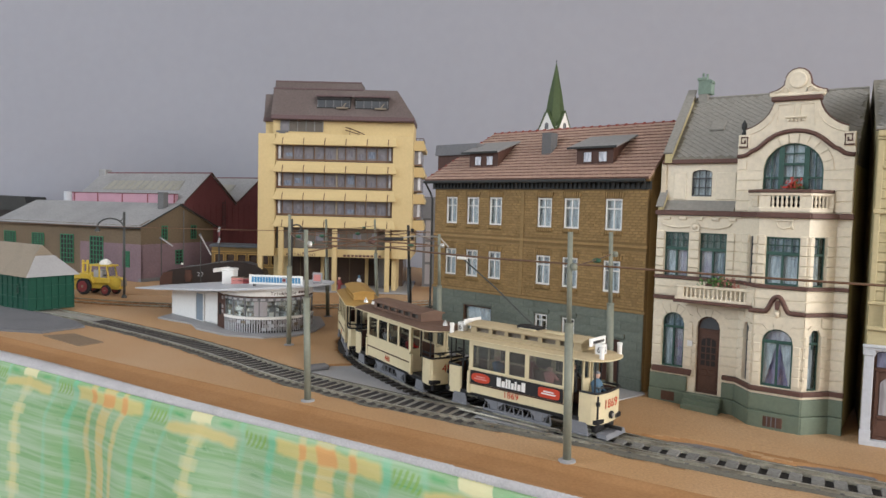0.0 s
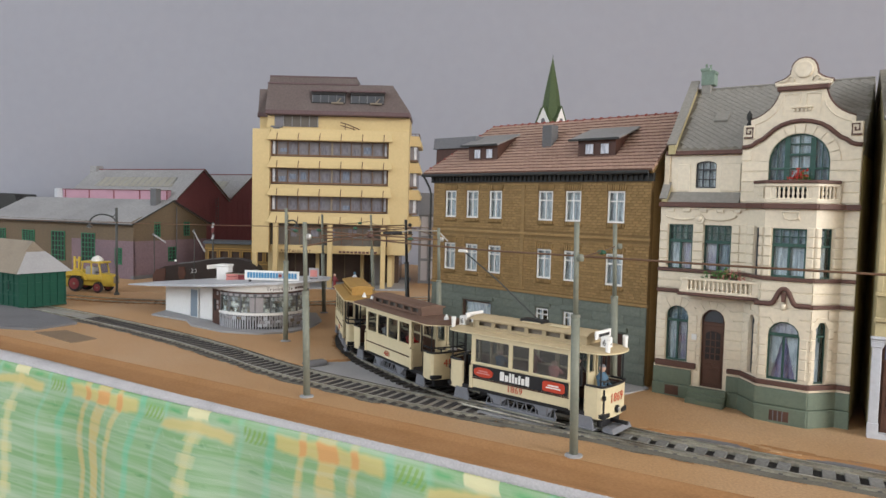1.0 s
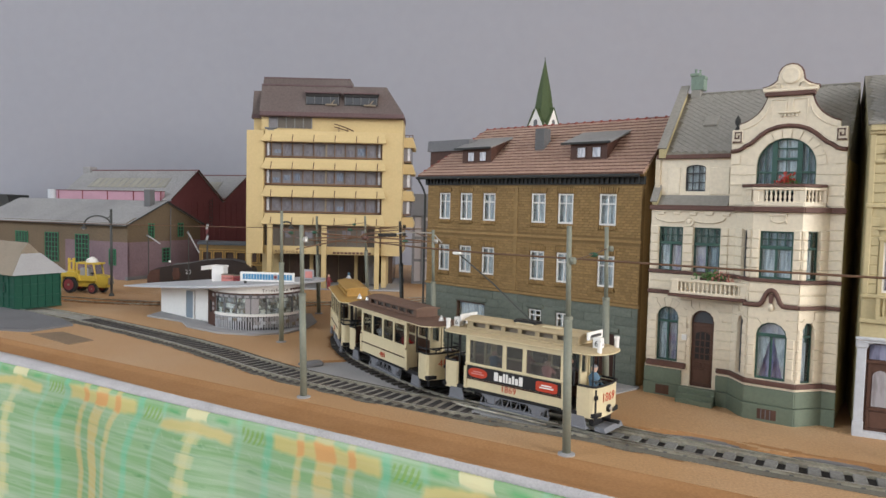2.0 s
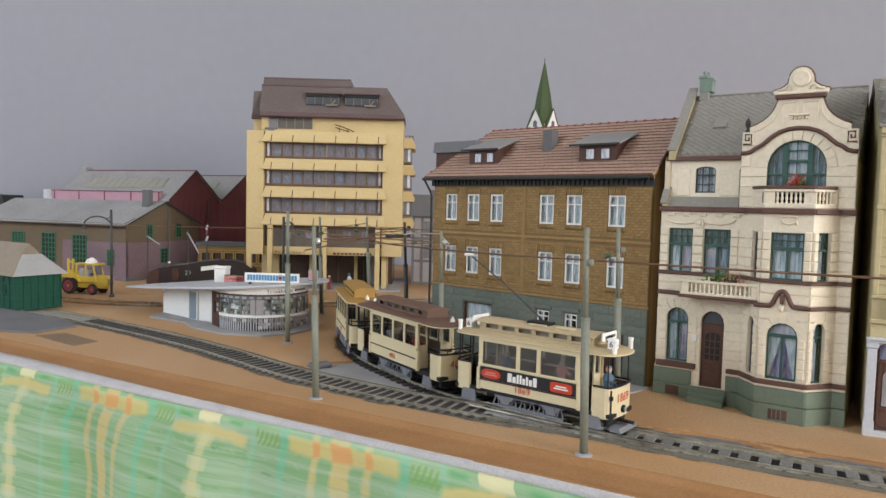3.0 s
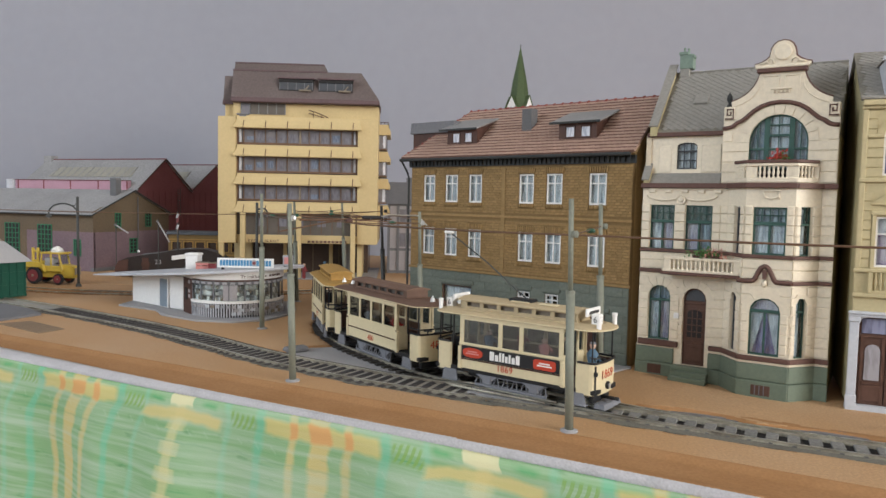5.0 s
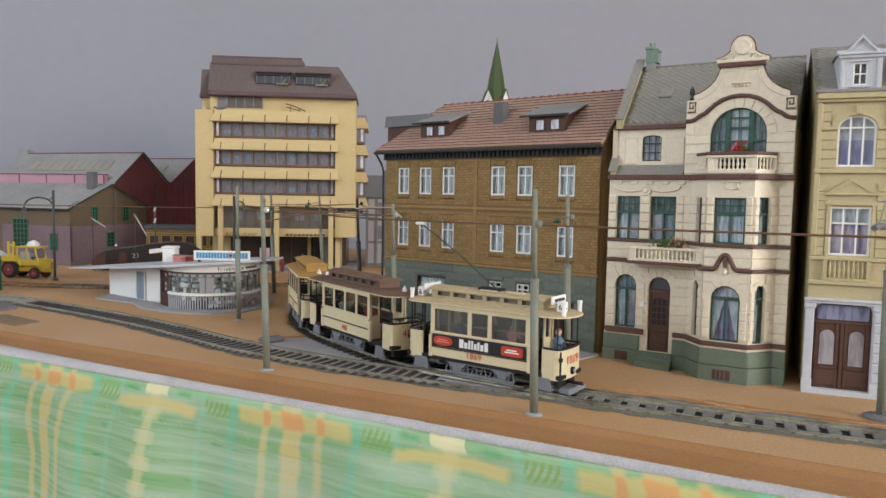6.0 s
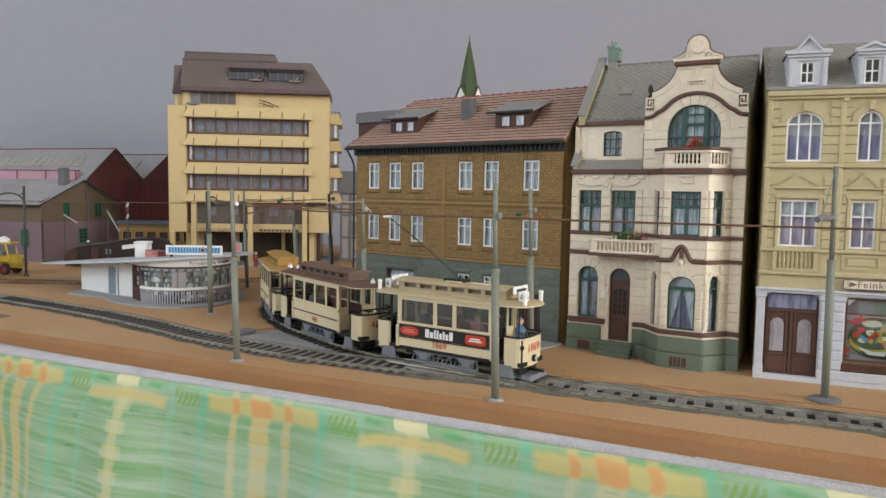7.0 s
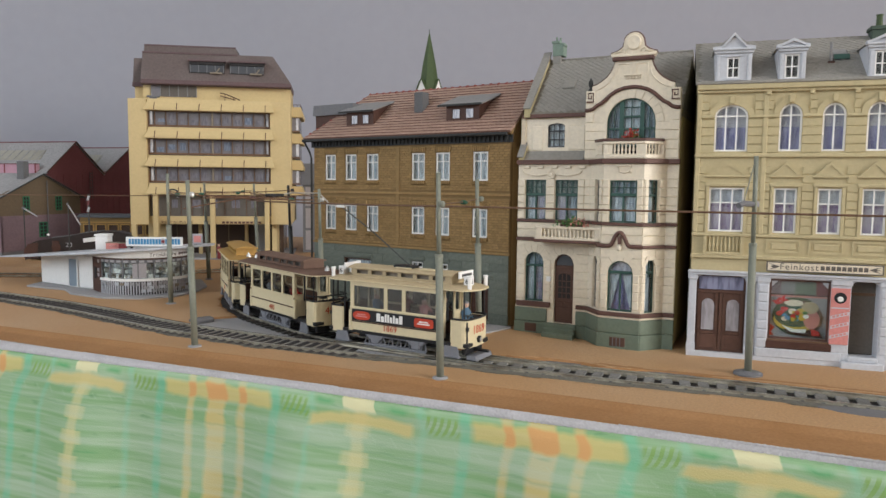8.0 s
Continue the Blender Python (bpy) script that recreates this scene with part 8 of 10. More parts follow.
def red_sheds():
    s = thing("red_sheds", -365.2, 936.6, 0, 70.0, "row of dark red model sheds with grey ridged roofs", "shed")
    Lg, He = 211.0, 94.0
    rnd = random.Random(8)
    for x0, W, Hr in ((-47.6, 95.2, 133.8), (47.6, 102.6, 131.6), (150.2, 95.2, 131.6)):
        c = x0 + W / 2
        part("gable_wall", prism(bmesh.new(), [(x0, 0), (x0 + W, 0), (x0 + W, He), (c, Hr - 0.6), (x0, He)], 0, 3), M["shed_red"], s, "dark red gable wall")
        for xe in (x0 - 1.0, x0 + W + 1.0):
            part("roof", slab_mesh(bmesh.new(), [(xe, -2, He - 0.8), (xe, Lg, He - 0.8), (c, Lg, Hr), (c, -2, Hr)], 1.2), M["shed_roof"], s, "grey ridged roof")
        part("ridge_cap", tube(bmesh.new(), [(c, -2.4, Hr + 0.2), (c, Lg, Hr + 0.2)], 0.9), M["shed_red"], s)
        for sgn in (-1, 1):
            part("barge_board", tube(bmesh.new(), [(c + sgn * (W / 2), -2.2, He), (c, -2.2, Hr)], 0.9), M["dark_wood"], s)
        for j in range(9):
            x = x0 + 6 + j * (W - 12) / 8
            part("wall_post", box(bmesh.new(), x, x + 1, -0.4, 0.2, 0, He - 2), M["shed_red"], s)
        # Ribbed skylight half way up the slope that faces the street.
        sl = (Hr - He) / (W / 2)
        za, zb = He + sl * (W * 0.19) + 0.9, He + sl * (W * 0.35) + 0.9
        rl = part("roof_light", slab_mesh(bmesh.new(), [(x0 + W * 0.19, 28, za), (x0 + W * 0.19, 174, za), (x0 + W * 0.35, 170, zb), (x0 + W * 0.35, 32, zb)], 0.5), M["skylight"], s, "pale ribbed skylight strip")
        for j in range(12):
            y = 32 + j * 12.4
            part("rib", slab_mesh(bmesh.new(), [(x0 + W * 0.19, y, za + 0.5), (x0 + W * 0.19, y + 0.9, za + 0.5), (x0 + W * 0.35, y + 0.9, zb + 0.5), (x0 + W * 0.35, y, zb + 0.5)], 0.4), M["shed_roof"], rl)
    part("long_wall", box(bmesh.new(), -47.6, -44.5, 0, Lg, 0, He - 1), M["shed_red"], s)
    part("pink_band", box(bmesh.new(), -48.8, -43, 14, 212, 90, 103.8), M["pink"], s, "pink clerestory strip below the eaves")
    for j in range(5):
        part("band_post", box(bmesh.new(), -49.4, -48.6, 14 + j * 48, 15.2 + j * 48, 90, 104), M["dark_red"], s)
    part("band_rail", box(bmesh.new(), -49.6, -43, 13.6, 212, 103.8, 104.8), M["shed_red"], s)
    part("end_box", lathe(bmesh.new(), [(6.5, 0), (6.5, 15), (0.2, 15.4)], 0, 0, 14, Matrix.Translation((-48, 220, 90))), M["white_cool"], s, "white round vent")
    part("ridge_vent", box(bmesh.new(), -5, 7, Lg - 12, Lg + 2, 129, 139.0, 0.6), M["shed_roof"], s)
    part("back_wall", box(bmesh.new(), -47.6, 245, Lg - 3, Lg, 0, He), M["shed_red"], s)
    ld = part("ladder", tube(bmesh.new(), [(20, -3, 62), (20, -3, 96)], 0.4), M["pole_dark"], s, "thin dark ladder on the red wall")
    tube_x = 24.5
    part("ladder_rail", tube(bmesh.new(), [(tube_x, -3, 60), (tube_x, -3, 98)], 0.4), M["pole_dark"], ld)
    for j in range(8):
        part("rung", tube(bmesh.new(), [(20, -3, 62 + j * 4.6), (tube_x, -3, 62 + j * 4.6)], 0.35), M["pole_dark"], ld)


red_sheds()


def dark_shed():
    s = thing("dark_hut", -800, 1060, 0, 10, "low black shed with a ribbed roof at the layout's rim", "shed")
    part("body", box(bmesh.new(), -80, 80, -30, 30, 0, 76, 0.5), M["loco"], s)
    part("roof", prism(bmesh.new(), [(-86, 75), (90, 75), (84, 96), (-30, 99)], -34, 34, "y"), M["eave"], s)
    part("railing", tube(bmesh.new(), [(80, -34, 96), (96, -34, 96), (98, -34, 88)], 0.6), M["eave"], s)


dark_shed()


def green_hut():
    h = thing("green_hut", -357, 567, 0, 62.0, "green planked model hut with a hipped grey roof", "hut")
    W, Lg, H = 38.0, 110.0, 29.5
    part("body", box(bmesh.new(), 0, W, 0, Lg, 0.6, H, 0.3), M["green_hut"], h)
    for z in (0.8, 10, 20, H - 1.2):
        part("rail", box(bmesh.new(), -0.3, W + 0.3, -0.7, 0.2, z, z + 1.2), M["green_hut"], h)
        part("rail", box(bmesh.new(), -0.7, 0.2, -0.3, Lg, z, z + 1.2), M["green_hut"], h)
    for i in range(7):
        part("post", box(bmesh.new(), i * 6.2 - 0.3, i * 6.2 + 0.7, -0.9, 0.1, 0.6, H), M["green_hut"], h)
    for i in range(12):
        part("post", box(bmesh.new(), -0.9, 0.1, i * 9 - 0.3, i * 9 + 0.7, 0.6, H), M["green_hut"], h)
    w = part("window", wall(bmesh.new(), 5.5, 8.5, [(0.8, 4.7, 0.8, 7.7)], 1.0), M["green_hut"], h, at=mm(-1.1, 20, 14, 0, 0, -90))
    part("pane", box(bmesh.new(), 0.5, 5, 0.4, 0.8, 0.5, 8), M["inside"], w)
    e = 4.0
    b = bmesh.new()
    lo = [(-e, -e), (W + e, -e), (W + e, Lg + e), (-e, Lg + e)]
    v0 = [b.verts.new((x, y, H)) for x, y in lo]
    v1 = [b.verts.new((9, 7, H + 17)), b.verts.new((25, 7, H + 17)), b.verts.new((25, Lg - 9, H + 19)), b.verts.new((9, Lg - 9, H + 19))]
    for i in range(4):
        f = b.faces.new((v0[i], v0[(i + 1) % 4], v1[(i + 1) % 4], v1[i]))
        f.material_index = 1 if i == 0 else 0
    b.faces.new(v1)
    b.faces.new(v0[::-1])
    part("roof", b, [M["hut_roof"], M["hut_roof_pale"]], h, "hipped tan and grey card roof")
    part("roof_ridge", prism(bmesh.new(), [(8.6, H + 16.6), (25.4, H + 16.6), (16.0, H + 26.0)], 9, Lg - 9, "y"), M["hut_roof"], h, "tan upper roof with a steep gable")
    part("roof_hatch", slab_mesh(bmesh.new(), [(4, 40, 39.2), (4, 52, 39.2), (11, 52, 43.5), (11, 40, 43.5)], 1.0), M["slab"], h)


green_hut()


# ---- yellow tractor ----
def tractor():
    t = thing("tractor", -385.5, 690.5, 0.4, -9, "yellow model tractor loader with dark red wheels", "tractor")
    y = M["tractor"]
    b = prism(bmesh.new(), [(30, 10), (44.5, 9), (45, 14.5), (43, 17.5), (30, 19)], -4.6, 4.6, "y")
    part("bonnet", b, y, t)
    part("grille", box(bmesh.new(), 44.6, 45.6, -3.8, 3.8, 9.5, 16, 0.2), M["hut_roof"], t)
    part("chassis", box(bmesh.new(), -6, 42, -3.5, 3.5, 6.0, 12, 0.5), y, t)
    part("counterweight", box(bmesh.new(), -10.5, -5, -6, 6, 4, 20, 0.6), y, t)
    for q in ((-9, -5.6), (5.6, 9)):
        part("mudguard", prism(bmesh.new(), [(-8, 13), (-6, 19), (-1, 21), (9, 21), (14, 18), (16, 12), (12, 16), (-4, 16)], q[0], q[1], "y"), y, t)
    cab = part("cab", box(bmesh.new(), 9, 34, -6.4, 6.4, 28.6, 30.4, 0.5), y, t, "open yellow cab frame")
    for x, x2 in ((9.5, 11), (33, 29.5), (21, 21)):
        for yy in (-5.8, 5.8):
            part("cab_post", tube(bmesh.new(), [(x, yy, 14), (x2, yy, 29)], 0.8), y, cab)
    part("cab_pane", box(bmesh.new(), 31.0, 31.4, -5.4, 5.4, 18, 28), GLASS, cab)
    part("cab_side", box(bmesh.new(), 10, 33, -6.4, -5.6, 12, 17.6, 0.3), y, cab)
    part("seat", box(bmesh.new(), 12, 21, -4, 4, 14, 25, 0.8), M["hut_roof_pale"], t)
    part("steering_wheel", tube(bmesh.new(), [(24.6 + 2.4 * math.cos(a), 2.4 * math.sin(a), 19.5) for a in [math.tau * i / 10 for i in range(11)]], 0.4), M["black"], t)
    for x in (-1.0, 4.4):
        part("mast", box(bmesh.new(), x, x + 2.0, -5, -2.8, 10, 34.2, 0.3), y, t)
    for z in (21, 30):
        part("mast_bar", box(bmesh.new(), -1.0, 6.6, -4.6, -3.0, z, z + 1.8, 0.2), y, t)
    rnd = random.Random(5)
    cov = lathe(bmesh.new(), [(5.0, 0), (5.2, 1.4), (4.0, 3.2), (2.6, 4.8), (0.4, 5.4)], 23, 0, 11, Matrix.Translation((0, 0, 29.6)))
    for v in cov.verts:
        v.co += Vector((rnd.uniform(-1.1, 1.1), rnd.uniform(-1.1, 1.1), rnd.uniform(0, 1.2)))
    part("roof_cover", cov, M["white"], t, "crumpled white paper cover")
    for x, r, wd in ((4, 8.2, 4.2), (30, 5.3, 3.2)):
        for yy in (-7.4, 7.4):
            m = Matrix.Translation((x, yy, r)) @ Matrix.Rotation(radians(90), 4, "X")
            w = part("wheel", lathe(bmesh.new(), [(r * 0.62, -wd / 2), (r * 0.92, -wd / 2), (r, -wd * 0.28), (r, wd * 0.28), (r * 0.92, wd / 2), (r * 0.62, wd / 2)], 0, 0, 20, m), M["tyre"], t, smooth=False)
            part("rim", lathe(bmesh.new(), [(0.1, -wd * 0.52), (r * 0.55, -wd * 0.5), (r * 0.68, -wd * 0.57), (r * 0.68, wd * 0.57), (r * 0.55, wd * 0.5), (0.1, wd * 0.52)], 0, 0, 18, m), M["dark_red"], w)
            part("hub", lathe(bmesh.new(), [(0.1, -wd * 0.62), (r * 0.16, -wd * 0.6), (r * 0.16, wd * 0.6), (0.1, wd * 0.62)], 0, 0, 10, m), M["hut_roof"], w)


tractor()


# ---- dark locomotive body, yellow coach, half-timbered house behind ----
def backdrop_models():
    t = thing("dark_locomotive", -340, 762, 0, 4, "dark brown model locomotive with white plates behind the kiosk", "locomotive")
    part("body", prism(bmesh.new(), [(0, 2), (110, 2), (116, 12), (113, 22), (104, 28), (92, 31), (76, 31), (58, 29), (44, 26), (28, 24), (12, 21), (3, 17), (0, 10)], -8, 8, "y"), M["loco"], t)
    part("roof_panel", prism(bmesh.new(), [(26, 23.6), (44, 25.8), (58, 28.8), (76, 30.8), (76, 31.6), (58, 29.8), (44, 26.8), (26, 24.6)], -6, 6, "y"), M["chimney_grey"], t, "grey roof panel")
    part("nose", prism(bmesh.new(), [(-1, 3), (12, 3), (13, 19), (3, 17.5), (-1, 11)], -8.4, 8.4, "y"), M["dark_wood"], t, "reddish brown rounded nose")
    part("cab_band", box(bmesh.new(), 27, 34, -8.5, 8.5, 8, 21, 0.5), M["dark_wood"], t)
    part("buffer_disc", lathe(bmesh.new(), [(4.6, 0), (4.6, 0.4), (0.3, 0.5)], 0, 0, 16), M["dark_wood"], t, at=mm(31, -8.6, 14, 90, 0, 0))
    words("number_lettering", "20", 5.0, M["hut_roof_pale"], t, mm(43.5, -8.1, 16.5, 90, 0, 0))
    part("plate", prism(bmesh.new(), [(58, 19), (76, 21.5), (76, 26), (58, 23.5)], -8.6, -8), M["white"], t)
    part("lamp", lathe(bmesh.new(), [(0.4, 0), (1.6, 0.6), (1.2, 2), (0.2, 2.4)], 22, -4, 10, Matrix.Translation((0, 0, 26))), M["tin"], t)
    c = thing("yellow_coach", -318, 835, 0, 0, "ochre model passenger coach with a grey roof", "coach")
    xs = [(4 + i * 14, 15 + i * 14, 22, 34) for i in range(7)]
    part("body", wall(bmesh.new(), 104, 42, xs, 2.0, 0, 0, 6), M["coach"], c)
    part("inside", box(bmesh.new(), 1, 103, 1.2, 22, 6, 41), M["coach_glass"], c)
    part("roof", prism(bmesh.new(), [(-2, 42), (26, 42), (25, 44.5), (20, 46), (4, 46), (-1, 44.5)], -2, 106, "x"), M["frame_slate"], c)
    for k in range(7):
        part("window_frame", wall(bmesh.new(), 15.4 + k * 14, 34.4, [(4.6 + k * 14, 14.4 + k * 14, 22.6, 33.4)], 0.4, -0.3, 3.6 + k * 14, 21.6), M["ochre_roof"], c)
    part("band", box(bmesh.new(), -0.5, 104.5, -0.6, 0.2, 36.0, 37.0), M["ochre_roof"], c)
    part("band", box(bmesh.new(), -0.5, 104.5, -0.6, 0.2, 18.5, 20.0), M["ochre_roof"], c)
    part("frame", box(bmesh.new(), 4, 100, 1, 20, 0, 7), M["inside"], c)
    h = thing("timber_house", -66, 862, 0, 0, "white half-timbered model house with a grey roof", "house")
    part("wall", box(bmesh.new(), 0, 96, 0, 50, 0, 84), M["poster_back"], h)
    part("roof", prism(bmesh.new(), [(-4, 82), (54, 82), (46, 108), (4, 108)], -5, 101, "x"), M["slab_dark"], h, "dark grey roof")
    for x in (0, 11, 22, 33, 46, 58, 72, 90):
        part("timber", box(bmesh.new(), x, x + 3, -0.8, 0.2, 0, 84), M["slab_dark"], h)
    for z in (0.5, 27, 54, 80):
        part("timber", box(bmesh.new(), 0, 96, -1.0, 0.2, z, z + 3), M["slab_dark"], h)
    for x, z in ((14.5, 32), (25.5, 32), (14.5, 60), (25.5, 60), (36.5, 34)):
        part("window", box(bmesh.new(), x, x + 7, -0.6, 0.3, z, z + 16), M["hotel_window"], h)
    part("chimney", box(bmesh.new(), 20, 27, 18, 25, 104, 114), M["slab_dark"], h)
    a = thing("annex", -10.5, 515.5, 0, -38.03, "narrow brown annex with a dark grey roof behind the brick house", "house")
    part("body", box(bmesh.new(), 0.5, 36, 0, 30, 0, 132.6, 0.4), M["dark_wood"], a)
    part("roof", prism(bmesh.new(), [(-1.5, 132.0), (32, 132.0), (31, 139.4), (-0.5, 139.4)], -0.8, 37, "x"), M["slab_dark"], a)


backdrop_models()


def semaphore(x, y, hgt, arms, label):
    s = thing("signal_post", x, y, 0, 0, label, "signal", "signals")
    part("post", tube(bmesh.new(), [(0, 0, 0), (0, 0, hgt)], 0.55, 8), M["pole_dark"], s)
    for z, dx, dz in arms:
        a = part("arm", tube(bmesh.new(), [(0, -1.2, z), (dx, -1.6, z + dz)], 0.75, 6), M["hut_roof_pale"], s, "pale signal arm")
        part("spectacle", lathe(bmesh.new(), [(1.2, 0), (1.2, 0.8), (0.3, 0.9)], 0, 0, 10), M["slab_dark"], a, at=mm(0, -1.6, z, 90, 0, 0))


semaphore(-340.5, 757, 58, ((55, 14, -8.5),), "thin dark signal post with a drooping pale arm")
semaphore(-295.4, 757, 62, ((59.5, 12.5, -21.5),), "short dark signal post with a steep pale arm")
s = thing("crossing_signal", -276, 760, 0, 0, "dark post with red and white crossing signs", "signal", "signals")
part("post", tube(bmesh.new(), [(0, 0, 0), (0, 0, 70)], 0.9, 8), M["pole_dark"], s)
for z, mt in ((66, "hut_roof_pale"), (61, "shed_red"), (54, "hut_roof_pale")):
    part("sign", prism(bmesh.new(), [(-1.5, z - 2.5), (0.8, z - 2.5), (2.4, z + 2.5), (0, z + 2.5)], -1.6, -0.9), M[mt], s)


# ---- tracks ----
def offset_line(pts, d):
    out = []
    for i, p in enumerate(pts):
        t = (pts[min(i + 1, len(pts) - 1)] - pts[max(i - 1, 0)]).normalized()
        out.append(p + Vector((-t.y, t.x, 0)) * d)
    return out


def sweep(pts, prof, mat_from=None):
    """A bar with a fixed profile (across, up) along a line."""
    bm = bmesh.new()
    rows = []
    for i, p in enumerate(pts):
        t = (pts[min(i + 1, len(pts) - 1)] - pts[max(i - 1, 0)]).normalized()
        nv = Vector((-t.y, t.x, 0))
        rows.append([bm.verts.new(p + nv * a + Vector((0, 0, z))) for a, z in prof])
    n = len(prof)
    for a, b in zip(rows, rows[1:]):
        for j in range(n):
            f = bm.faces.new((a[j], b[j], b[(j + 1) % n], a[(j + 1) % n]))
            if mat_from and j in mat_from:
                f.material_index = 1
    bm.faces.new(rows[0])
    bm.faces.new(rows[-1][::-1])
    bmesh.ops.recalc_face_normals(bm, faces=bm.faces)
    return bm


RAIL = [(-0.65, 0.0), (-0.65, 0.2), (-0.18, 0.35), (-0.18, 0.8), (-0.5, 0.9), (-0.5, 1.25), (0.5, 1.25), (0.5, 0.9), (0.18, 0.8), (0.18, 0.35), (0.65, 0.2), (0.65, 0.0)]


def track(name, pts, label, sleeper_mat, bed_mat, step, wide, long, skip=None, z=0.0, bed_half=11.5, bed=-0.9):
    t = thing(name, 0, 0, z, 0, label, "track")
    high = 0.1 - bed
    part("bed", sweep(curve_between([p.xy for p in pts[::4]], 6.0), [(-bed_half, -2.9), (-bed_half + 0.5, bed), (bed_half - 0.5, bed), (bed_half, -2.9)]), bed_mat, t)
    for side in (-8.25, 8.25):
        part("rail", sweep(offset_line(pts, side), RAIL, (5,)), [M["rail"], M["rail_top"]], t)
    walkd, first, k = 0.0, None, 0
    ties = curve_between([p.xy for p in pts[::2]], step)
    rnd = random.Random(11)
    for i, p in enumerate(ties[:-1]):
        d = ties[i + 1] - p
        if skip and skip(p):
            continue
        at = mm(p.x, p.y, bed, 0, 0, math.degrees(math.atan2(d.y, d.x)) + rnd.uniform(-0.8, 0.8))
        if first is None:
            b = box(bmesh.new(), -wide / 2, wide / 2, -long / 2, long / 2, 0, high, 0.15)
            for s in (-8.25, 8.25):
                box(b, -0.7, 0.7, s - 1.2, s + 1.2, high - 0.05, high + 0.25)
            first = part("sleeper", b, sleeper_mat, t, at=at)
        else:
            again(first, t, at)
    return t


def near_main(p):
    return min((p - q).length for q in main_pts) < 11.0


left_pts, right_pts = [p for p in main_pts if p.x < 46], [p for p in main_pts if p.x > 42]
MT = track("main_track", right_pts, "grey model railway track set into the cork", M["sleeper_pale"], M["inside"], 7.4, 4.4, 15.4, bed=-0.9)
ML = track("main_track", left_pts, "model railway track with narrow black sleepers before the kiosk", M["sleeper"], M["bed"], 6.0, 3.3, 24.0, lambda p: p.x < -282, bed=-0.3)
for side in (-1, 1):
    part("bed_strip", sweep(offset_line(left_pts, side * 11.4), [(-2.0, -2.8), (-1.9, -0.2 + 0.5 * (side > 0)), (1.8, -0.15 + 0.5 * (side > 0)), (2.6, -0.9), (2.6, -2.8)]), M["strip"], ML)
    part("guard_strip", sweep(offset_line(right_pts, side * 6.2), [(-0.9, -0.8), (-0.9, 0.45), (0.9, 0.5), (0.9, -0.8)]), M["rail"], MT)
    part("bed_strip", sweep(offset_line(right_pts, side * 11.0), [(-2.4, -2.8), (-2.3, -0.1), (2.1, 0.0), (2.6, -0.8), (2.6, -2.8)]), M["strip"], MT)
track("branch_track", branch_pts, "curved model track with black sleepers", M["sleeper"], M["bed"], 6.4, 3.1, 27.0, near_main, bed_half=13.0, bed=-1.3)
track("rear_track", rear_pts, "model track in a brown groove behind the kiosk", M["edge_brown"], M["edge_brown"], 6.6, 3.2, 22.0, lambda p: min((p - q).length for q in branch_pts) < 13)

# Switch pieces: frog plates, check rails, point blades.
sw = thing("switch_frog", 47, 337, -0.5, -31, "grey cast frog and guide plates of the switch", "switch")
part("plate", prism(bmesh.new(), [(-16, -6), (14, -7), (20, 0), (12, 7), (-6, 8), (-18, 2)], -0.6, 0.9, "z"), M["slab"], sw)
for a, b0 in (((-30, 4.4), (18, 5.0)), ((-26, -3.8), (22, -5.2)), ((-10, 1.2), (26, -1.2))):
    part("guide_rail", tube(bmesh.new(), [(a[0], a[1], 1.9), (b0[0], b0[1], 1.9)], 0.55, 6), M["rail"], sw)
sw2 = thing("switch_machine", 148, 268, -1.0, -24, "flat dark switch tongue beside the track", "switch")
part("tongue", prism(bmesh.new(), [(-30, 1), (30, -2), (34, 1.5), (-26, 3.5)], -1.0, 0.6, "z"), M["slab_dark"], sw2)
for x, y, r, s, seed in ((172, 300, 20, 5, 1), (129, 319, 16, 5, 2), (-27, 427, 14, 5, 4), (229, 236, 22, 5, 6)):
    rnd = random.Random(seed)
    pts = [(r * (0.7 + 0.4 * rnd.random()) * math.cos(a), s * (0.7 + 0.5 * rnd.random()) * math.sin(a)) for a in [i * math.tau / 14 for i in range(14)]]
    tagged(part("ground_patch", prism(bmesh.new(), pts, -2.9, -1.9, "z"), M["slab_dark"], at=mm(x, y, 2.0 if x > 200 else 0.6, 0, 0, -26 if x > 0 else -58)), "dark bare patch beside the track", "patch", "bare patches", "structure")


# ---- poles and overhead wires ----
def pole(x, y, hgt, lean=(0, 0), dark=False, r=1.65, step=0.6, label="grey-green tramway pole with a thinner upper section"):
    p = thing("tram_pole", x, y, 0, 0, "slender dark tramway pole" if dark else label, "pole", "tramway poles")
    m = M["pole_dark"] if dark else M["pole"]
    q = Vector((lean[0], lean[1], hgt))
    part("foot", lathe(bmesh.new(), [(3.4, -0.3), (3.4, 0.5), (2.2, 0.9)], 0, 0, 16), M["pole_dark"] if dark else M["slab"], p)
    part("shaft", tube(bmesh.new(), [(0, 0, 0), q * step], r, 12), m, p, smooth=True)
    part("collar", tube(bmesh.new(), [q * (step - 0.006), q * (step + 0.008)], r + 0.15, 12), m, p)
    part("upper_shaft", tube(bmesh.new(), [q * step, q], r * 0.62, 10), m, p, smooth=True)
    return p


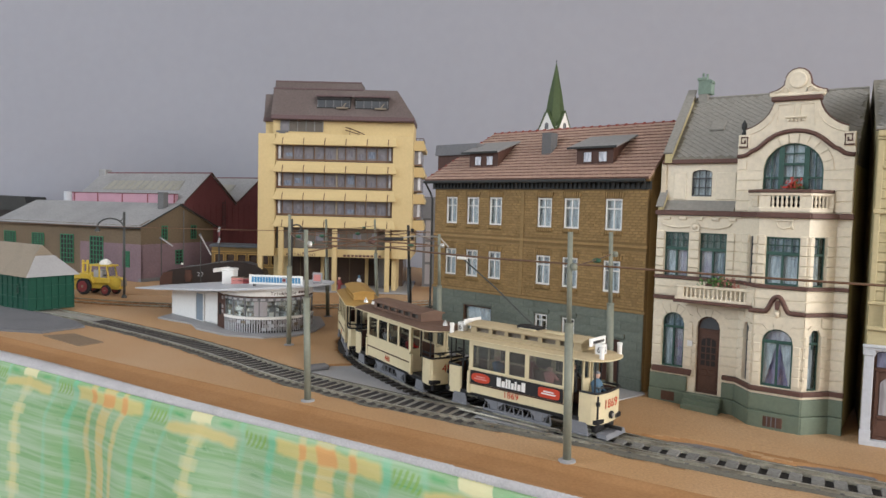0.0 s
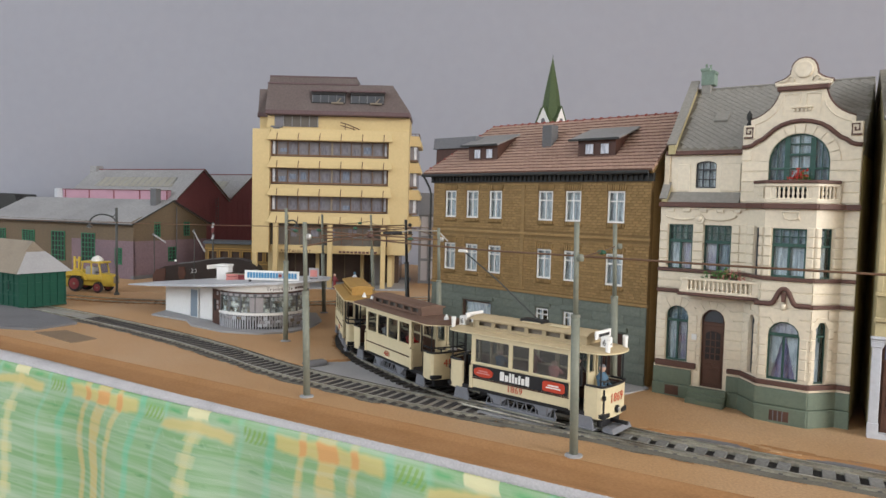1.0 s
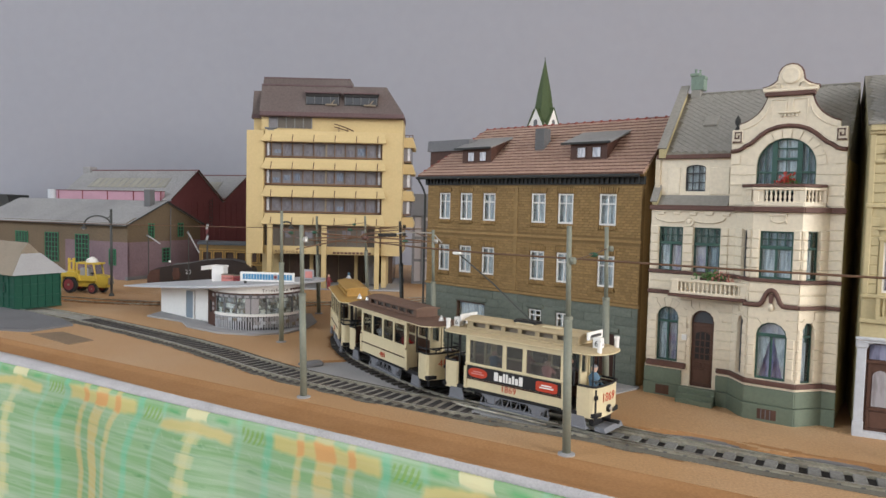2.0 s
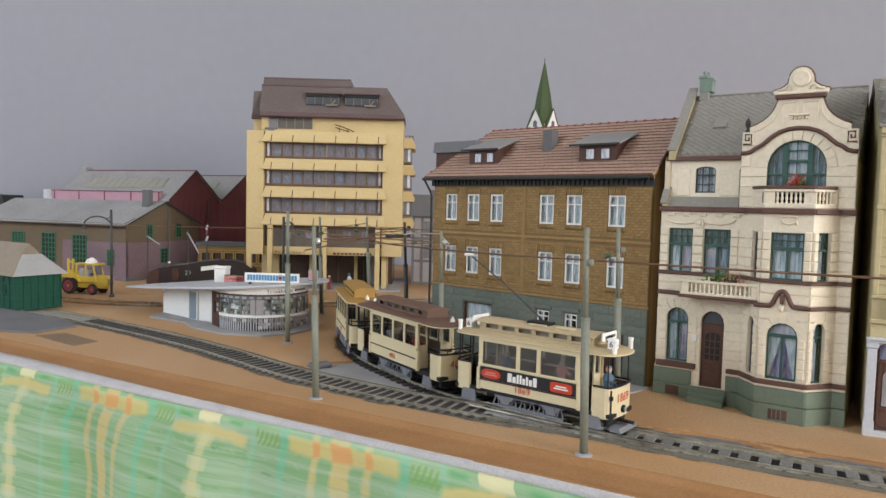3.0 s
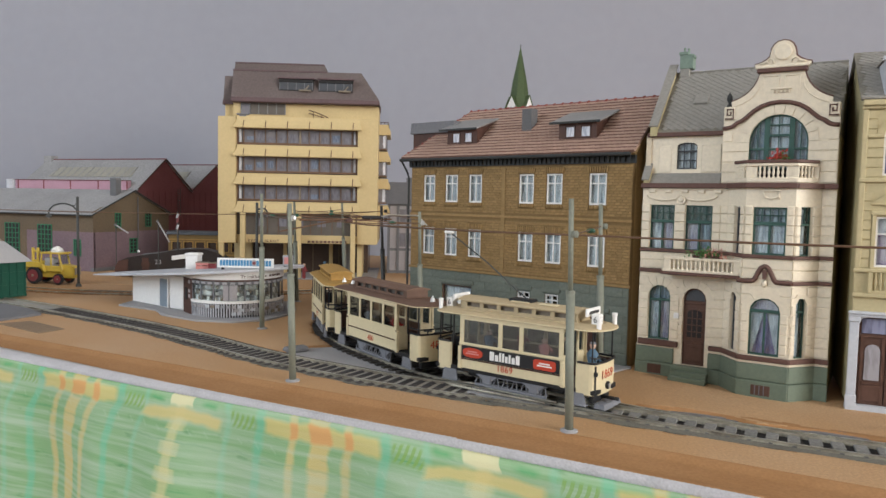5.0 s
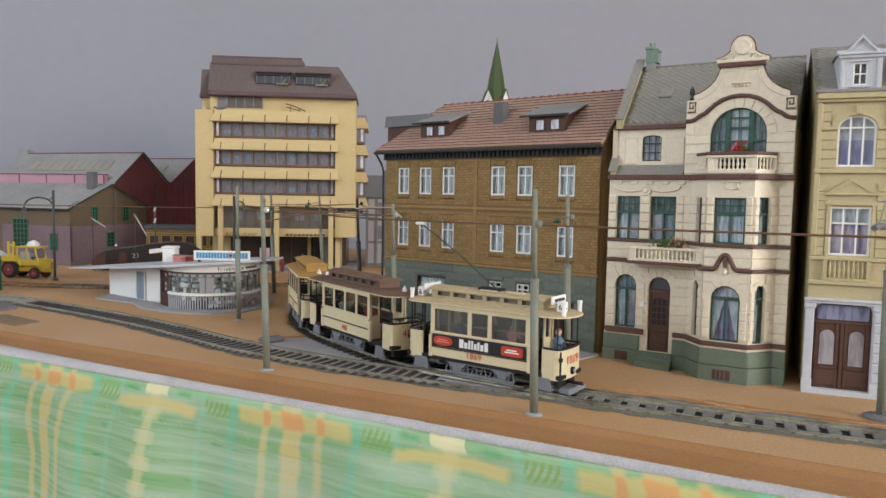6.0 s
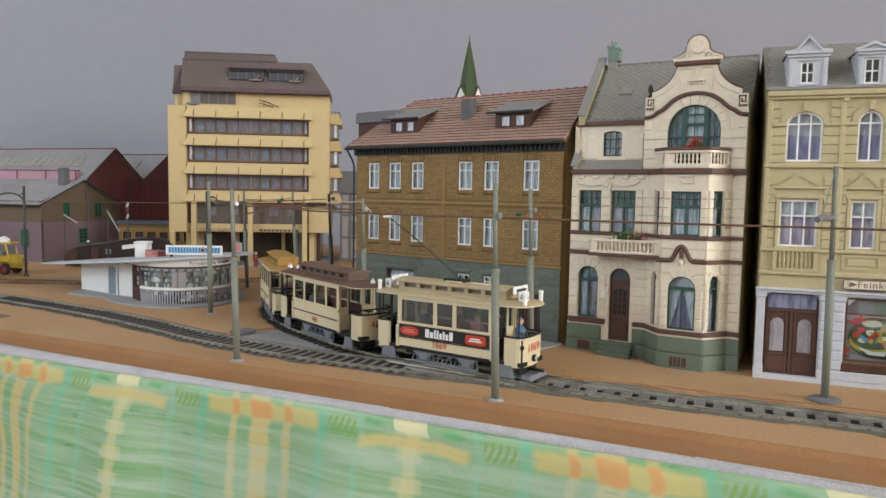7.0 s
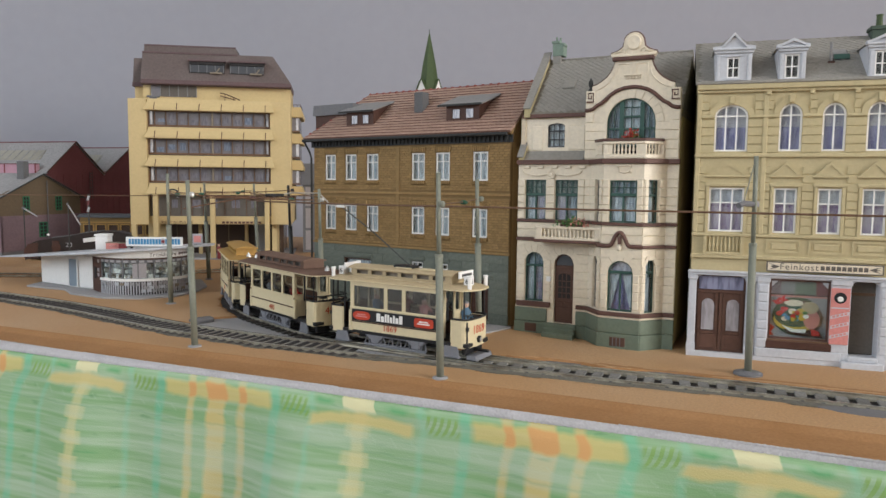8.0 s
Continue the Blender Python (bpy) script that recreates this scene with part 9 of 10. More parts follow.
P1, P2, P3, P4 = pole(-52.5, 351.5, 84, (-2, 0)), pole(69, 289, 88.3, (-1.7, 1)), pole(94, 362, 86.5, (-2.4, 0)), pole(2, 445, 80, (-2, 0), r=1.5)
P5, P6, P7, P8 = pole(-105.5, 483, 89, (-0.5, 0)), pole(211, 299.5, 99.3, (-1.5, -1)), pole(-33, 555, 82, (-3.3, 0), True), pole(-113, 610, 83.5, (-2.8, 0))
P6.location.z -= 0.0018
P9 = pole(-86, 690, 83, (-4, 0))
for pl, z, mt in ((P1, 77, "tin"), (P4, 73, "tin"), (P6, 77.8, "slab"), (P7, 78, "pole_dark"), (P7, 72, "pole_dark"), (P2, 75, "pole"), (P3, 76, "pole")):
    part("bracket", lathe(bmesh.new(), [(1.0, -1.2), (1.35, -0.4), (1.35, 0.6), (0.9, 1.4)], 0, 0, 10, Matrix.Translation((0, 0, z))), M[mt], pl)
part("foot_ring", lathe(bmesh.new(), [(6.4, 0), (6.4, 0.8), (4.4, 1.5), (2.8, 1.7)], 0, 0, 20), M["slab_dark"], P6)
part("insulator", tube(bmesh.new(), [(-1, 0, 77.8), (-9, -6, 78.3), (-12, -8, 77.3)], 1.3, 8), M["slab_dark"], P6)
part("strut", tube(bmesh.new(), [(-2, -1, 96.8), (-8, -4.5, 78.8)], 0.3, 6), M["pole"], P6)


def wire(name, pts, r, mat, label, sag=0.0):
    if sag:
        a, b = Vector(pts[0]), Vector(pts[-1])
        pts = [a.lerp(b, i / 12) - Vector((0, 0, sag * 4 * (i / 12) * (1 - i / 12))) for i in range(13)]
    return tagged(part(name, tube(bmesh.new(), pts, r, 6), mat), label, "wire", "overhead wires")


CW = [(420, 158, 73), (330, 203, 73), (240, 247, 73), (195, 270, 73), (133, 296, 73), (80, 327, 73), (36, 357, 72.5), (0, 388, 72.5), (-30, 430, 72), (-52, 476, 72), (-62, 540, 72), (-62, 600, 72), (-40, 690, 72)]
wire("contact_wire", CW, 0.5, M["wire"], "brown overhead contact wire above the tram track")
wire("contact_wire", [(p.x, p.y, 71.0) for p in rear_pts[::12]], 0.38, M["wire"], "thin brown contact wire above the rear track")
for a, b0, s in (((-52.5, 351.5, 77), (0.6, 445, 73), 1.0), ((68, 290, 75), (92, 362, 76), 0.4), ((-105.5, 483, 76), (-52.5, 351.5, 77), 0.8), ((-105.5, 483, 77), (0.6, 445, 73), 1.0),
               ((-105.5, 483, 76), (-35, 555, 78), 1.0), ((-115, 610, 76), (-36, 555, 78), 1.0), ((-36, 555, 78), (0.6, 445, 75), 0.8), ((-115, 610, 75), (-89, 690, 77), 0.8), ((-36, 555, 72), (-89, 690, 75), 0.8)):
    wire("span_wire", (a, b0), 0.3, M["wire"], "thin brown span wire between two poles", s)
for x, y, z in ((-80, 470, 75.6), (-92, 458, 75.3), (-14, 424, 73.6), (-58, 372, 76.2), (82, 331, 74.9), (-66, 514, 76), (-94, 660, 75.6)):
    o = thing("insulator_bead", x, y, z, 30, "green insulator bead on a span wire", "insulator", "insulators")
    part("bead", lathe(bmesh.new(), [(0.3, -2.0), (0.9, -1.3), (1.15, 0), (0.9, 1.3), (0.3, 2.0)], 0, 0, 10), M["insul"], o, at=mm(0, 0, 0, 90, 0, 40), smooth=True)
# Wire frog of the junction with its solder joints.
wf = thing("wire_frog", -44, 458, 73.5, 20, "soldered wire junction over the curve", "wire junction")
for a, b0 in (((-32, -12, 0.2), (30, 14, 0.6)), ((-26, 10, 1.5), (34, -8, -1.0)), ((-44, -22, -6), (0, 6, 1.0)), ((-4, -18, 3), (12, 20, 2))):
    part("wire_piece", tube(bmesh.new(), [a, b0], 0.45, 6), M["wire"], wf)
part("solder_joint", lathe(bmesh.new(), [(0.4, -1.4), (2.2, -0.7), (2.2, 0.7), (0.4, 1.4)], 0, 0, 10), M["villa_brown"], wf)
part("clip", box(bmesh.new(), 8, 20, -1.0, 1.0, 1.0, 3.0, 0.4), M["black"], wf)
part("feed_wire", tube(bmesh.new(), [(14, 4, 1), (26, 6, 3.5), (44, 2, 3.5), (50, 0, -3)], 0.5, 6), M["rail_top"], wf)


def arc_lamp(x, y, hgt, turn, reach, seat=0.81):
    l = thing("street_lamp", x, y, 0, turn, "dark street lamp with a bowed arm", "street lamp", "bowed lamps")
    m = M["pole_dark"]
    part("foot", lathe(bmesh.new(), [(2.6, -0.4), (2.6, 1.0), (1.5, 3.0)], 0, 0, 12), m, l)
    part("post", tube(bmesh.new(), [(0, 0, 0), (0, 0, hgt)], 1.2, 10), m, l, smooth=True)
    arm = [(0, 0, hgt * (seat - 0.07))] + [(-reach * (1 - math.cos(a)) / 2, 0, hgt * seat + reach * 0.34 * math.sin(a)) for a in [math.pi * i / 12 for i in range(13)]]
    part("arm", tube(bmesh.new(), arm, 0.75, 8), m, l, smooth=True)
    part("stay", tube(bmesh.new(), [(0, 0, hgt * 0.94), (-reach * 0.1, 0, hgt * 0.90), (-reach * 0.28, 0, hgt * 0.905)], 0.45, 6), m, l)
    part("shade", lathe(bmesh.new(), [(2.8, -3.4), (2.5, -2.2), (1.0, -0.8), (0.7, 0.8)], -reach, 0, 12, Matrix.Translation((0, 0, hgt * seat))), m, l)
    part("bulb", lathe(bmesh.new(), [(0.6, -4.4), (1.4, -3.8), (1.4, -3.3)], -reach, 0, 10, Matrix.Translation((0, 0, hgt * seat))), M["hut_roof_pale"], l)


arc_lamp(-334, 672, 84, 0, 27.5)
arc_lamp(-159, 650, 82, 180, 9, 0.9)


# ---- the tram train ----
def figure(name, x, y, z, turn, mats, label, hgt=19.0, parent_at=None):
    """A plain painted peg figure in one mesh."""
    b = lathe(bmesh.new(), [(1.5, 0), (2.0, hgt * 0.1), (1.7, hgt * 0.45), (2.6, hgt * 0.72), (1.2, hgt * 0.82), (0.8, hgt * 0.84), (1.35, hgt * 0.88), (1.45, hgt * 0.95), (0.9, hgt)], 0, 0, 10)
    for s in (-1, 1):
        tube(b, [(0, s * 2.2, hgt * 0.72), (1.6, s * 3.0, hgt * 0.56), (3.6, s * 1.8, hgt * 0.52)], 0.7, 6)
    me = mesh_of(name, b, mats, True)
    for p in me.polygons:
        if p.center.z > hgt * 0.835 * MM:
            p.material_index = 1 if p.center.z < hgt * 0.945 * MM else len(mats) - 1
    ob = new(name, me)
    ob.matrix_world = mm(x, y, z, 0, 0, turn)
    return tagged(ob, label, "figurine")


def tram_car(name, centre, ahead, body, plat, roof_mat, label, motor=False, number="", wins=4):
    c, a = Vector((*centre, 0)), Vector((*ahead, 0))
    turn = math.degrees(math.atan2((a - c).y, (a - c).x))
    t = thing(name, centre[0], centre[1], 0, turn, label, "tram", "tram train")
    iv, hw, B = M["ivory"], 11.4, body / 2
    F = B + plat
    z0, zs, zw, zr = 9.6, 20.6, 32.4, 34.2
    # Body sides with window openings.
    gap = 1.7
    if motor:
        edges = [(-B + 2.0, -B + 20.8), (-B + 22.8, -B + 31.6), (-B + 33.6, B - 2.0)]
    else:
        w = (body - 2 * 2.2 - (wins - 1) * gap) / wins
        edges = [(-B + 2.2 + i * (w + gap), -B + 2.2 + i * (w + gap) + w) for i in range(wins)]
    holes = [(x0, x1, zs + 0.9, zw - 0.3) for x0, x1 in edges]
    for s, at in ((1, mm(0, -hw, 0)), (-1, mm(0, hw, 0, 0, 0, 180))):
        hs = holes if s == 1 else [(-x1, -x0, za, zb) for x0, x1, za, zb in holes][::-1]
        sd = part("side", wall(bmesh.new(), B, zr, hs, 0.8, 0, -B, z0), iv, t, "ivory body side", at=at)
        for x0, x1, za, zb in hs:
            g = part("pane", box(bmesh.new(), x0, x1, 0.35, 0.5, za, zb), GLASS_DARK, sd)
            g.visible_shadow = False
        part("belt_rail", box(bmesh.new(), -B - 0.3, B + 0.3, -0.5, 0.2, zs - 0.1, zs + 0.7, 0.15), iv, sd)
        if motor:
            ad = part("ad_board", box(bmesh.new(), -B + 1.2, B - 1.4, -0.6, 0.1, 14.4, 20.2, 0.15), M["black"], sd, "black advertising board with white bars and red ovals")
            for x, r in ((-B + 7.6, 1), (B - 8.2, 0)):
                oval = [(x + 5.4 * math.copysign(abs(math.cos(k)) ** (0.8 if r else 0.3), math.cos(k)), 17.3 + 2.2 * math.copysign(abs(math.sin(k)) ** (0.8 if r else 0.3), math.sin(k))) for k in [math.tau * j / 28 for j in range(28)]]
                o = part("red_oval", prism(bmesh.new(), oval, -0.95, -0.5), M["number_red"], ad)
                part("oval_line", box(bmesh.new(), x - 3.6, x + 3.6, -1.0, -0.8, 16.6, 17.2), M["poster_pink"] if x < 0 else M["white"], ad)
                part("oval_line", box(bmesh.new(), x - 2.6, x + 2.6, -1.0, -0.8, 17.6, 18.2), M["poster_pink"] if x < 0 else M["white"], ad)
            for k, (bw, bh) in enumerate(((2.2, 4.0), (1.7, 2.8), (1.0, 4.0), (1.0, 4.0), (1.3, 2.8), (1.0, 3.8), (1.6, 2.8), (1.8, 4.0))):
                x = -B + 17.0 + sum((2.2, 1.7, 1.0, 1.0, 1.3, 1.0, 1.6)[:k]) + k * 0.55
                part("white_bar", box(bmesh.new(), x, x + bw, -0.9, -0.55, 15.4, 15.4 + bh), M["white"], ad)
            part("lower_line", box(bmesh.new(), -B, B, -0.35, 0.1, 13.7, 14.2), M["dark_wood"], sd)
        else:
            part("lower_line", box(bmesh.new(), -B, B, -0.3, 0.1, 14.8, 15.4), M["dark_wood"], sd)
            for x in (-B, B - 0.5):
                part("edge_line", box(bmesh.new(), x, x + 0.5, -0.3, 0.1, z0 + 1, zs), M["dark_wood"], sd)
        words("fleet_number", number, 3.0, M["number_red"], sd, mm(-2 if motor else 0, -0.15, 12.0, 90, 0, 0), 1.08)
        for x in (-B, B):
            part("corner_post", box(bmesh.new(), x - 1.0, x + 1.0, -0.5, 1.4, z0 - 0.6, zs - 1.0, 0.3), iv, sd)
    # Bulkheads with door opening, floor, seats.
    for x in (-B, B - 0.8):
        part("bulkhead", wall(bmesh.new(), hw - 0.8, zr, [(-4.0, 4.0, z0, 32), (-9.4, -5.2, 22, 32), (5.2, 9.4, 22, 32)], 0.8, 0, -hw + 0.8, z0), iv, t, at=mm(x, 0, 0, 0, 0, 90))
    part("floor", box(bmesh.new(), -F + 1.5, F - 1.5, -hw + 1.0, hw - 1.0, 7.6, z0 + 0.2, 0.3), M["black"], t)
    for s in (-1, 1):
        part("bench", box(bmesh.new(), -B + 2, B - 2, s * 8.6 - 2, s * 8.6 + 2, z0, 15.5, 0.4), M["seat"], t)
        part("bench_back", box(bmesh.new(), -B + 2, B - 2, s * 10.2 - 0.4, s * 10.2 + 0.4, 15.5, 20.5), M["seat"], t)
    # Roof: a long rounded canopy and a clerestory.
    def canopy(half, wide, n=9):
        out = []
        for sx in (1, -1):
            for i in range(n + 1):
                a_ = -math.pi / 2 + math.pi * i / n if sx == 1 else math.pi / 2 + math.pi * i / n
                out.append((sx * (half - 8.0) + 8.0 * math.cos(a_), wide * math.sin(a_)))
        return out
    b = bmesh.new()
    o1, o2, o3 = canopy(F + 1.4, hw + 1.0), canopy(F + 1.0, hw + 0.4), canopy(F - 2.5, hw - 4.0)
    rings = [[b.verts.new((x, y, z)) for x, y in o] for o, z in ((o1, zr), (o1, zr + 0.7), (o2, zr + 1.0), (o3, zr + 2.2))]
    n = len(o1)
    for p, q in zip(rings, rings[1:]):
        for i in range(n):
            b.faces.new((p[i], p[(i + 1) % n], q[(i + 1) % n], q[i]))
    b.faces.new(rings[0][::-1])
    b.faces.new(rings[-1])
    rf = part("roof", b, roof_mat, t, "long rounded tram roof")
    b = sweep([Vector((x, y, zr + 0.35)) for x, y in o1] + [Vector((*o1[0], zr + 0.35))], [(-0.3, -0.2), (-0.3, 0.2), (0.2, 0.2), (0.2, -0.2)])
    part("roof_edge", b, M["ivory"], rf)
    cl, cw = (B + 3.0 if motor else B + 1.0), 6.4
    holes = [(-cl + 3 + i * (2 * cl - 4) / 6, -cl + 3 + i * (2 * cl - 4) / 6 + (2 * cl - 4) / 6 - 2.0, zr + 3.4, zr + 5.4) for i in range(6)]
    clr = part("clerestory", wall(bmesh.new(), cl, zr + 6.2, holes, 0.6, -cw, -cl, zr + 1.8), roof_mat, rf)
    part("clerestory_side", wall(bmesh.new(), cl, zr + 6.2, holes, 0.6, cw - 0.6, -cl, zr + 1.8), roof_mat, rf)
    part("clerestory_core", box(bmesh.new(), -cl + 0.3, cl - 0.3, -cw + 2, cw - 2, zr + 1.8, zr + 6.0), M["hut_roof"] if motor else M["shop_dark"], rf)
    b = prism(bmesh.new(), [(-cw - 1.2, zr + 6.1), (-cw - 0.8, zr + 6.7), (-2.5, zr + 7.7), (2.5, zr + 7.7), (cw + 0.8, zr + 6.7), (cw + 1.2, zr + 6.1)], -cl - 1.6, cl + 1.6, "x")
    part("clerestory_roof", b, roof_mat, rf)
    for s in (-1, 1):
        part("clerestory_end", box(bmesh.new(), s * cl - 0.5, s * cl + 0.5, -cw, cw, zr + 1.6, zr + 6.2), roof_mat, rf)
        if motor:
            part("roof_board", box(bmesh.new(), -cl + 2, cl - 4, s * 9.0 - 0.5, s * 9.0 + 0.5, zr + 1.6, zr + 2.4, 0.2), roof_mat, rf)
    # Platforms: curved dash plates, posts, steps, handrails.
    for e in (1, -1):
        b = bmesh.new()
        rows = []
        bend = [(F - 10.0, -10.6), (F - 4.6, -10.6), (F - 3.0, -10.2), (F - 2.2, -9.2)] + [(F - 1.2 - 1.0 * (y / 9.2) ** 2, y) for y in (-6, -3, 0, 3, 6)] + [(F - 2.2, 9.2), (F - 3.0, 10.2), (F - 4.6, 10.6), (F - 10.0, 10.6)]
        for x, y in bend:
            rows.append([b.verts.new((e * xx, y * yy, z)) for xx, yy, z in ((x, 1, 7.4), (x, 1, 20.4), (x - 0.8, 0.95, 20.4), (x - 0.8, 0.95, 7.4))])
        for p, q in zip(rows, rows[1:]):
            for j in range(4):
                b.faces.new((p[j], q[j], q[(j + 1) % 4], p[(j + 1) % 4]))
        b.faces.new(rows[0])
        b.faces.new(rows[-1][::-1])
        bmesh.ops.recalc_face_normals(b, faces=b.faces)
        ds = part("dash_plate", b, iv, t, "curved ivory dash plate")
        b = bmesh.new()
        prev = None
        for x, y in bend:
            now = [b.verts.new((e * (x - 1.0), y * 0.93, z)) for z in (9.9, 20.2)]
            if prev:
                b.faces.new((prev[0], now[0], now[1], prev[1]))
            prev = now
        part("dash_lining", b, M["dark_wood"], ds, "dark brown inner lining")
        part("controller", box(bmesh.new(), e * (F - 5.5) - 1.8, e * (F - 5.5) + 1.8, 1.5, 5.5, 9.7, 20.6, 0.5), M["black"], t, "black driving controller")
        part("brake_wheel", tube(bmesh.new(), [(e * (F - 5.5) + 2.0 * math.cos(k), -3.0 + 2.0 * math.sin(k), 22.0) for k in [0.45 * j for j in range(15)]], 0.35, 6), M["pole_dark"], t)
        part("brake_post", tube(bmesh.new(), [(e * (F - 5.5), -3.0, 9.7), (e * (F - 5.5), -3.0, 22.0)], 0.4, 6), M["pole_dark"], t)
        rail = [(e * (x + 0.2), y, 20.9) for x, y in bend]
        part("dash_rail", tube(bmesh.new(), rail, 0.5, 6), M["black"], ds)
        if not motor:
            part("dash_rail", tube(bmesh.new(), [(x, y, 23.4) for x, y, z in rail], 0.4, 6), M["black"], ds)
        for y in (-9.8, 9.8):
            part("post", tube(bmesh.new(), [(e * (F - 3.6), y, 7.4), (e * (F - 3.6), y, zr)], 0.36, 6), M["black"], t)
            part("post", tube(bmesh.new(), [(e * (F - 12), y + (0.8 if y > 0 else -0.8), 20), (e * (F - 12), y + (0.8 if y > 0 else -0.8), zr)], 0.4, 6), M["black"], t)
            sx = B + plat * 0.5 - 2.0
            yo = y + (0.6 if y > 0 else -0.6)
            st = part("step", box(bmesh.new(), e * sx - 4.6, e * sx + 4.6, y - 1.6, y + 1.6, 2.6, 3.2, 0.15), M["bogie"], t, "grey step")
            part("step_plate", prism(bmesh.new(), [(e * sx - 4.4, 3.0), (e * sx + 4.4, 3.0), (e * sx + 3.4, 8.0), (e * sx - 3.4, 8.0)], yo - 0.4, yo + 0.4), M["bogie"], st)
        nb = words("dash_number", number, 4.0, M["number_red"], ds, mm(e * (F - 1.15), 0, 15.4, 90, 0, 90 if e > 0 else -90), 1.05)
        if motor:
            hl = part("headlamp", lathe(bmesh.new(), [(1.5, -0.4), (1.7, 0.8), (1.0, 1.2), (0.2, 1.3)], 0, 0, 14), M["black"], ds, at=mm(e * (F - 1.2), 0, 10.6, 0, 90 * e, 0), smooth=True)
            part("headlamp_glass", lathe(bmesh.new(), [(0.9, 0), (0.9, 0.3), (0.2, 0.5)], 0, 0, 12), M["tin"], hl, at=mm(0, 0, 1.2))
            part("hinge_bar", tube(bmesh.new(), [(e * (F - 2.3), -9.2, 6.6), (e * (F - 2.3), -9.2, 19.8)], 0.5, 6), M["black"], ds)
            for z in (8.5, 16.5):
                part("hinge", lathe(bmesh.new(), [(0.9, -0.8), (0.9, 0.8)], 0, 0, 8), M["black"], ds, at=mm(e * (F - 2.0), -9.4, z))
            part("route_box", box(bmesh.new(), e * (F - 5) - 1.8, e * (F - 5) + 1.8, -5.2, -1.4, zr + 1.6, zr + 6.4, 0.3), M["white"], rf, "white box with the route number")
            words("route_number", "6", 2.6, M["black"], rf, mm(e * (F - 5) + 1.85 * e, -3.3, zr + 4.0, 90, 0, 90 * e))
            words("route_number", "6", 2.6, M["black"], rf, mm(e * (F - 5), -5.25, zr + 4.0, 90, 0, 0))
            part("roof_lamp", lathe(bmesh.new(), [(1.0, 0), (1.0, 3.8), (1.15, 4.0), (1.15, 5.2)], e * (F - 2), 7.8, 10, Matrix.Translation((0, 0, zr + 0.8))), M["white"], rf)
            part("roof_lamp", lathe(bmesh.new(), [(1.0, 0), (1.0, 3.8), (1.15, 4.0), (1.15, 5.2)], e * (F - 2), -7.8, 10, Matrix.Translation((0, 0, zr + 0.8))), M["white"], rf)
            ds_ = part("destination_board", box(bmesh.new(), e * (F - 8.5) - 0.5, e * (F - 8.5) + 0.5, -6.5, 6.5, zr + 5.0, zr + 8.4, 0.2), M["white"], rf, "white destination board")
            for k in range(6):
                part("dark_bar", box(bmesh.new(), e * (F - 8.0) - 0.15, e * (F - 8.0) + 0.15, -4.6 + k * 1.6, -3.4 + k * 1.6, zr + 6.0, zr + 7.2), M["black"], ds_)
            part("board_leg", tube(bmesh.new(), [(e * (F - 8.5), 0, zr + 1.8), (e * (F - 8.5), 0, zr + 5.2)], 0.4, 6), M["black"], ds_)
        else:
            part("roof_bell", lathe(bmesh.new(), [(1.5, 0), (1.35, 0.8), (1.0, 1.6), (0.45, 2.3), (0.3, 2.8)], e * (F - 6), 0, 10, Matrix.Translation((0, 0, zr + 2.2))), M["tin"], rf, "bright metal roof bell")
        part("buffer", tube(bmesh.new(), [(e * (F - 4), 0, 5.4), (e * (F + 4.2), 0, 5.4)], 0.8, 8), M["black"], t)
        part("buffer_beam", box(bmesh.new(), e * (F - 4.6) - 1.2, e * (F - 4.6) + 1.2, -8, 8, 3.6, 7.6, 0.4), M["black"], t)
    if motor:
        part("fender", prism(bmesh.new(), [(F - 3, 1.9), (F + 2.2, 1.9), (F + 1.2, 3.8), (F - 3, 3.8)], -8.0, 8.0, "y"), M["bogie"], t, "grey lifeguard board")
        part("trolley_base", box(bmesh.new(), -6, 6, -3, 3, zr + 7.5, zr + 8.9, 0.4), M["black"], rf)
        part("trolley_pole", tube(bmesh.new(), [(2, 0, zr + 8.7), (-20, 0, zr + 24), (-44, 2, 71.6)], 0.32, 6), M["pole_dark"], rf, "dark trolley pole that leans to the wire")
        part("trolley_head", box(bmesh.new(), -46.5, -41, 1.0, 3.0, 70.6, 72.0, 0.4), M["white"], rf)
        for x in (-4, 10):
            part("roof_plate", box(bmesh.new(), x, x + 9, -4.4, -1.0, zr + 7.5, zr + 8.0, 0.2), M["ivory"], rf)
    # Running gear.
    for y in (-8.9, 8.9):
        g = part("truck_frame", box(bmesh.new(), -B * 0.7, B * 0.7, y - 0.8, y + 0.8, 6.8, 8.4, 0.3), M["bogie"], t, "grey truss frame of the running gear")
        part("truss_bar", tube(bmesh.new(), [(-B * 0.62, y, 7.0), (-B * 0.45, y, 3.0), (B * 0.45, y, 3.0), (B * 0.62, y, 7.0)], 0.8, 6), M["bogie"], g)
        o = 9.9 if y > 0 else -9.9
        part("guard_board", box(bmesh.new(), -B * 0.7, B * 0.7, o - 0.5, o + 0.5, 2.2, 3.4, 0.2), M["bogie"], g)
        for k in range(8):
            x = -B * 0.64 + k * B * 1.28 / 7
            part("strut", tube(bmesh.new(), [(x - 1.6, o, 3.2), (x, o * 0.93, 8.2), (x + 1.6, o, 3.2)], 0.42, 5), M["bogie"], g)
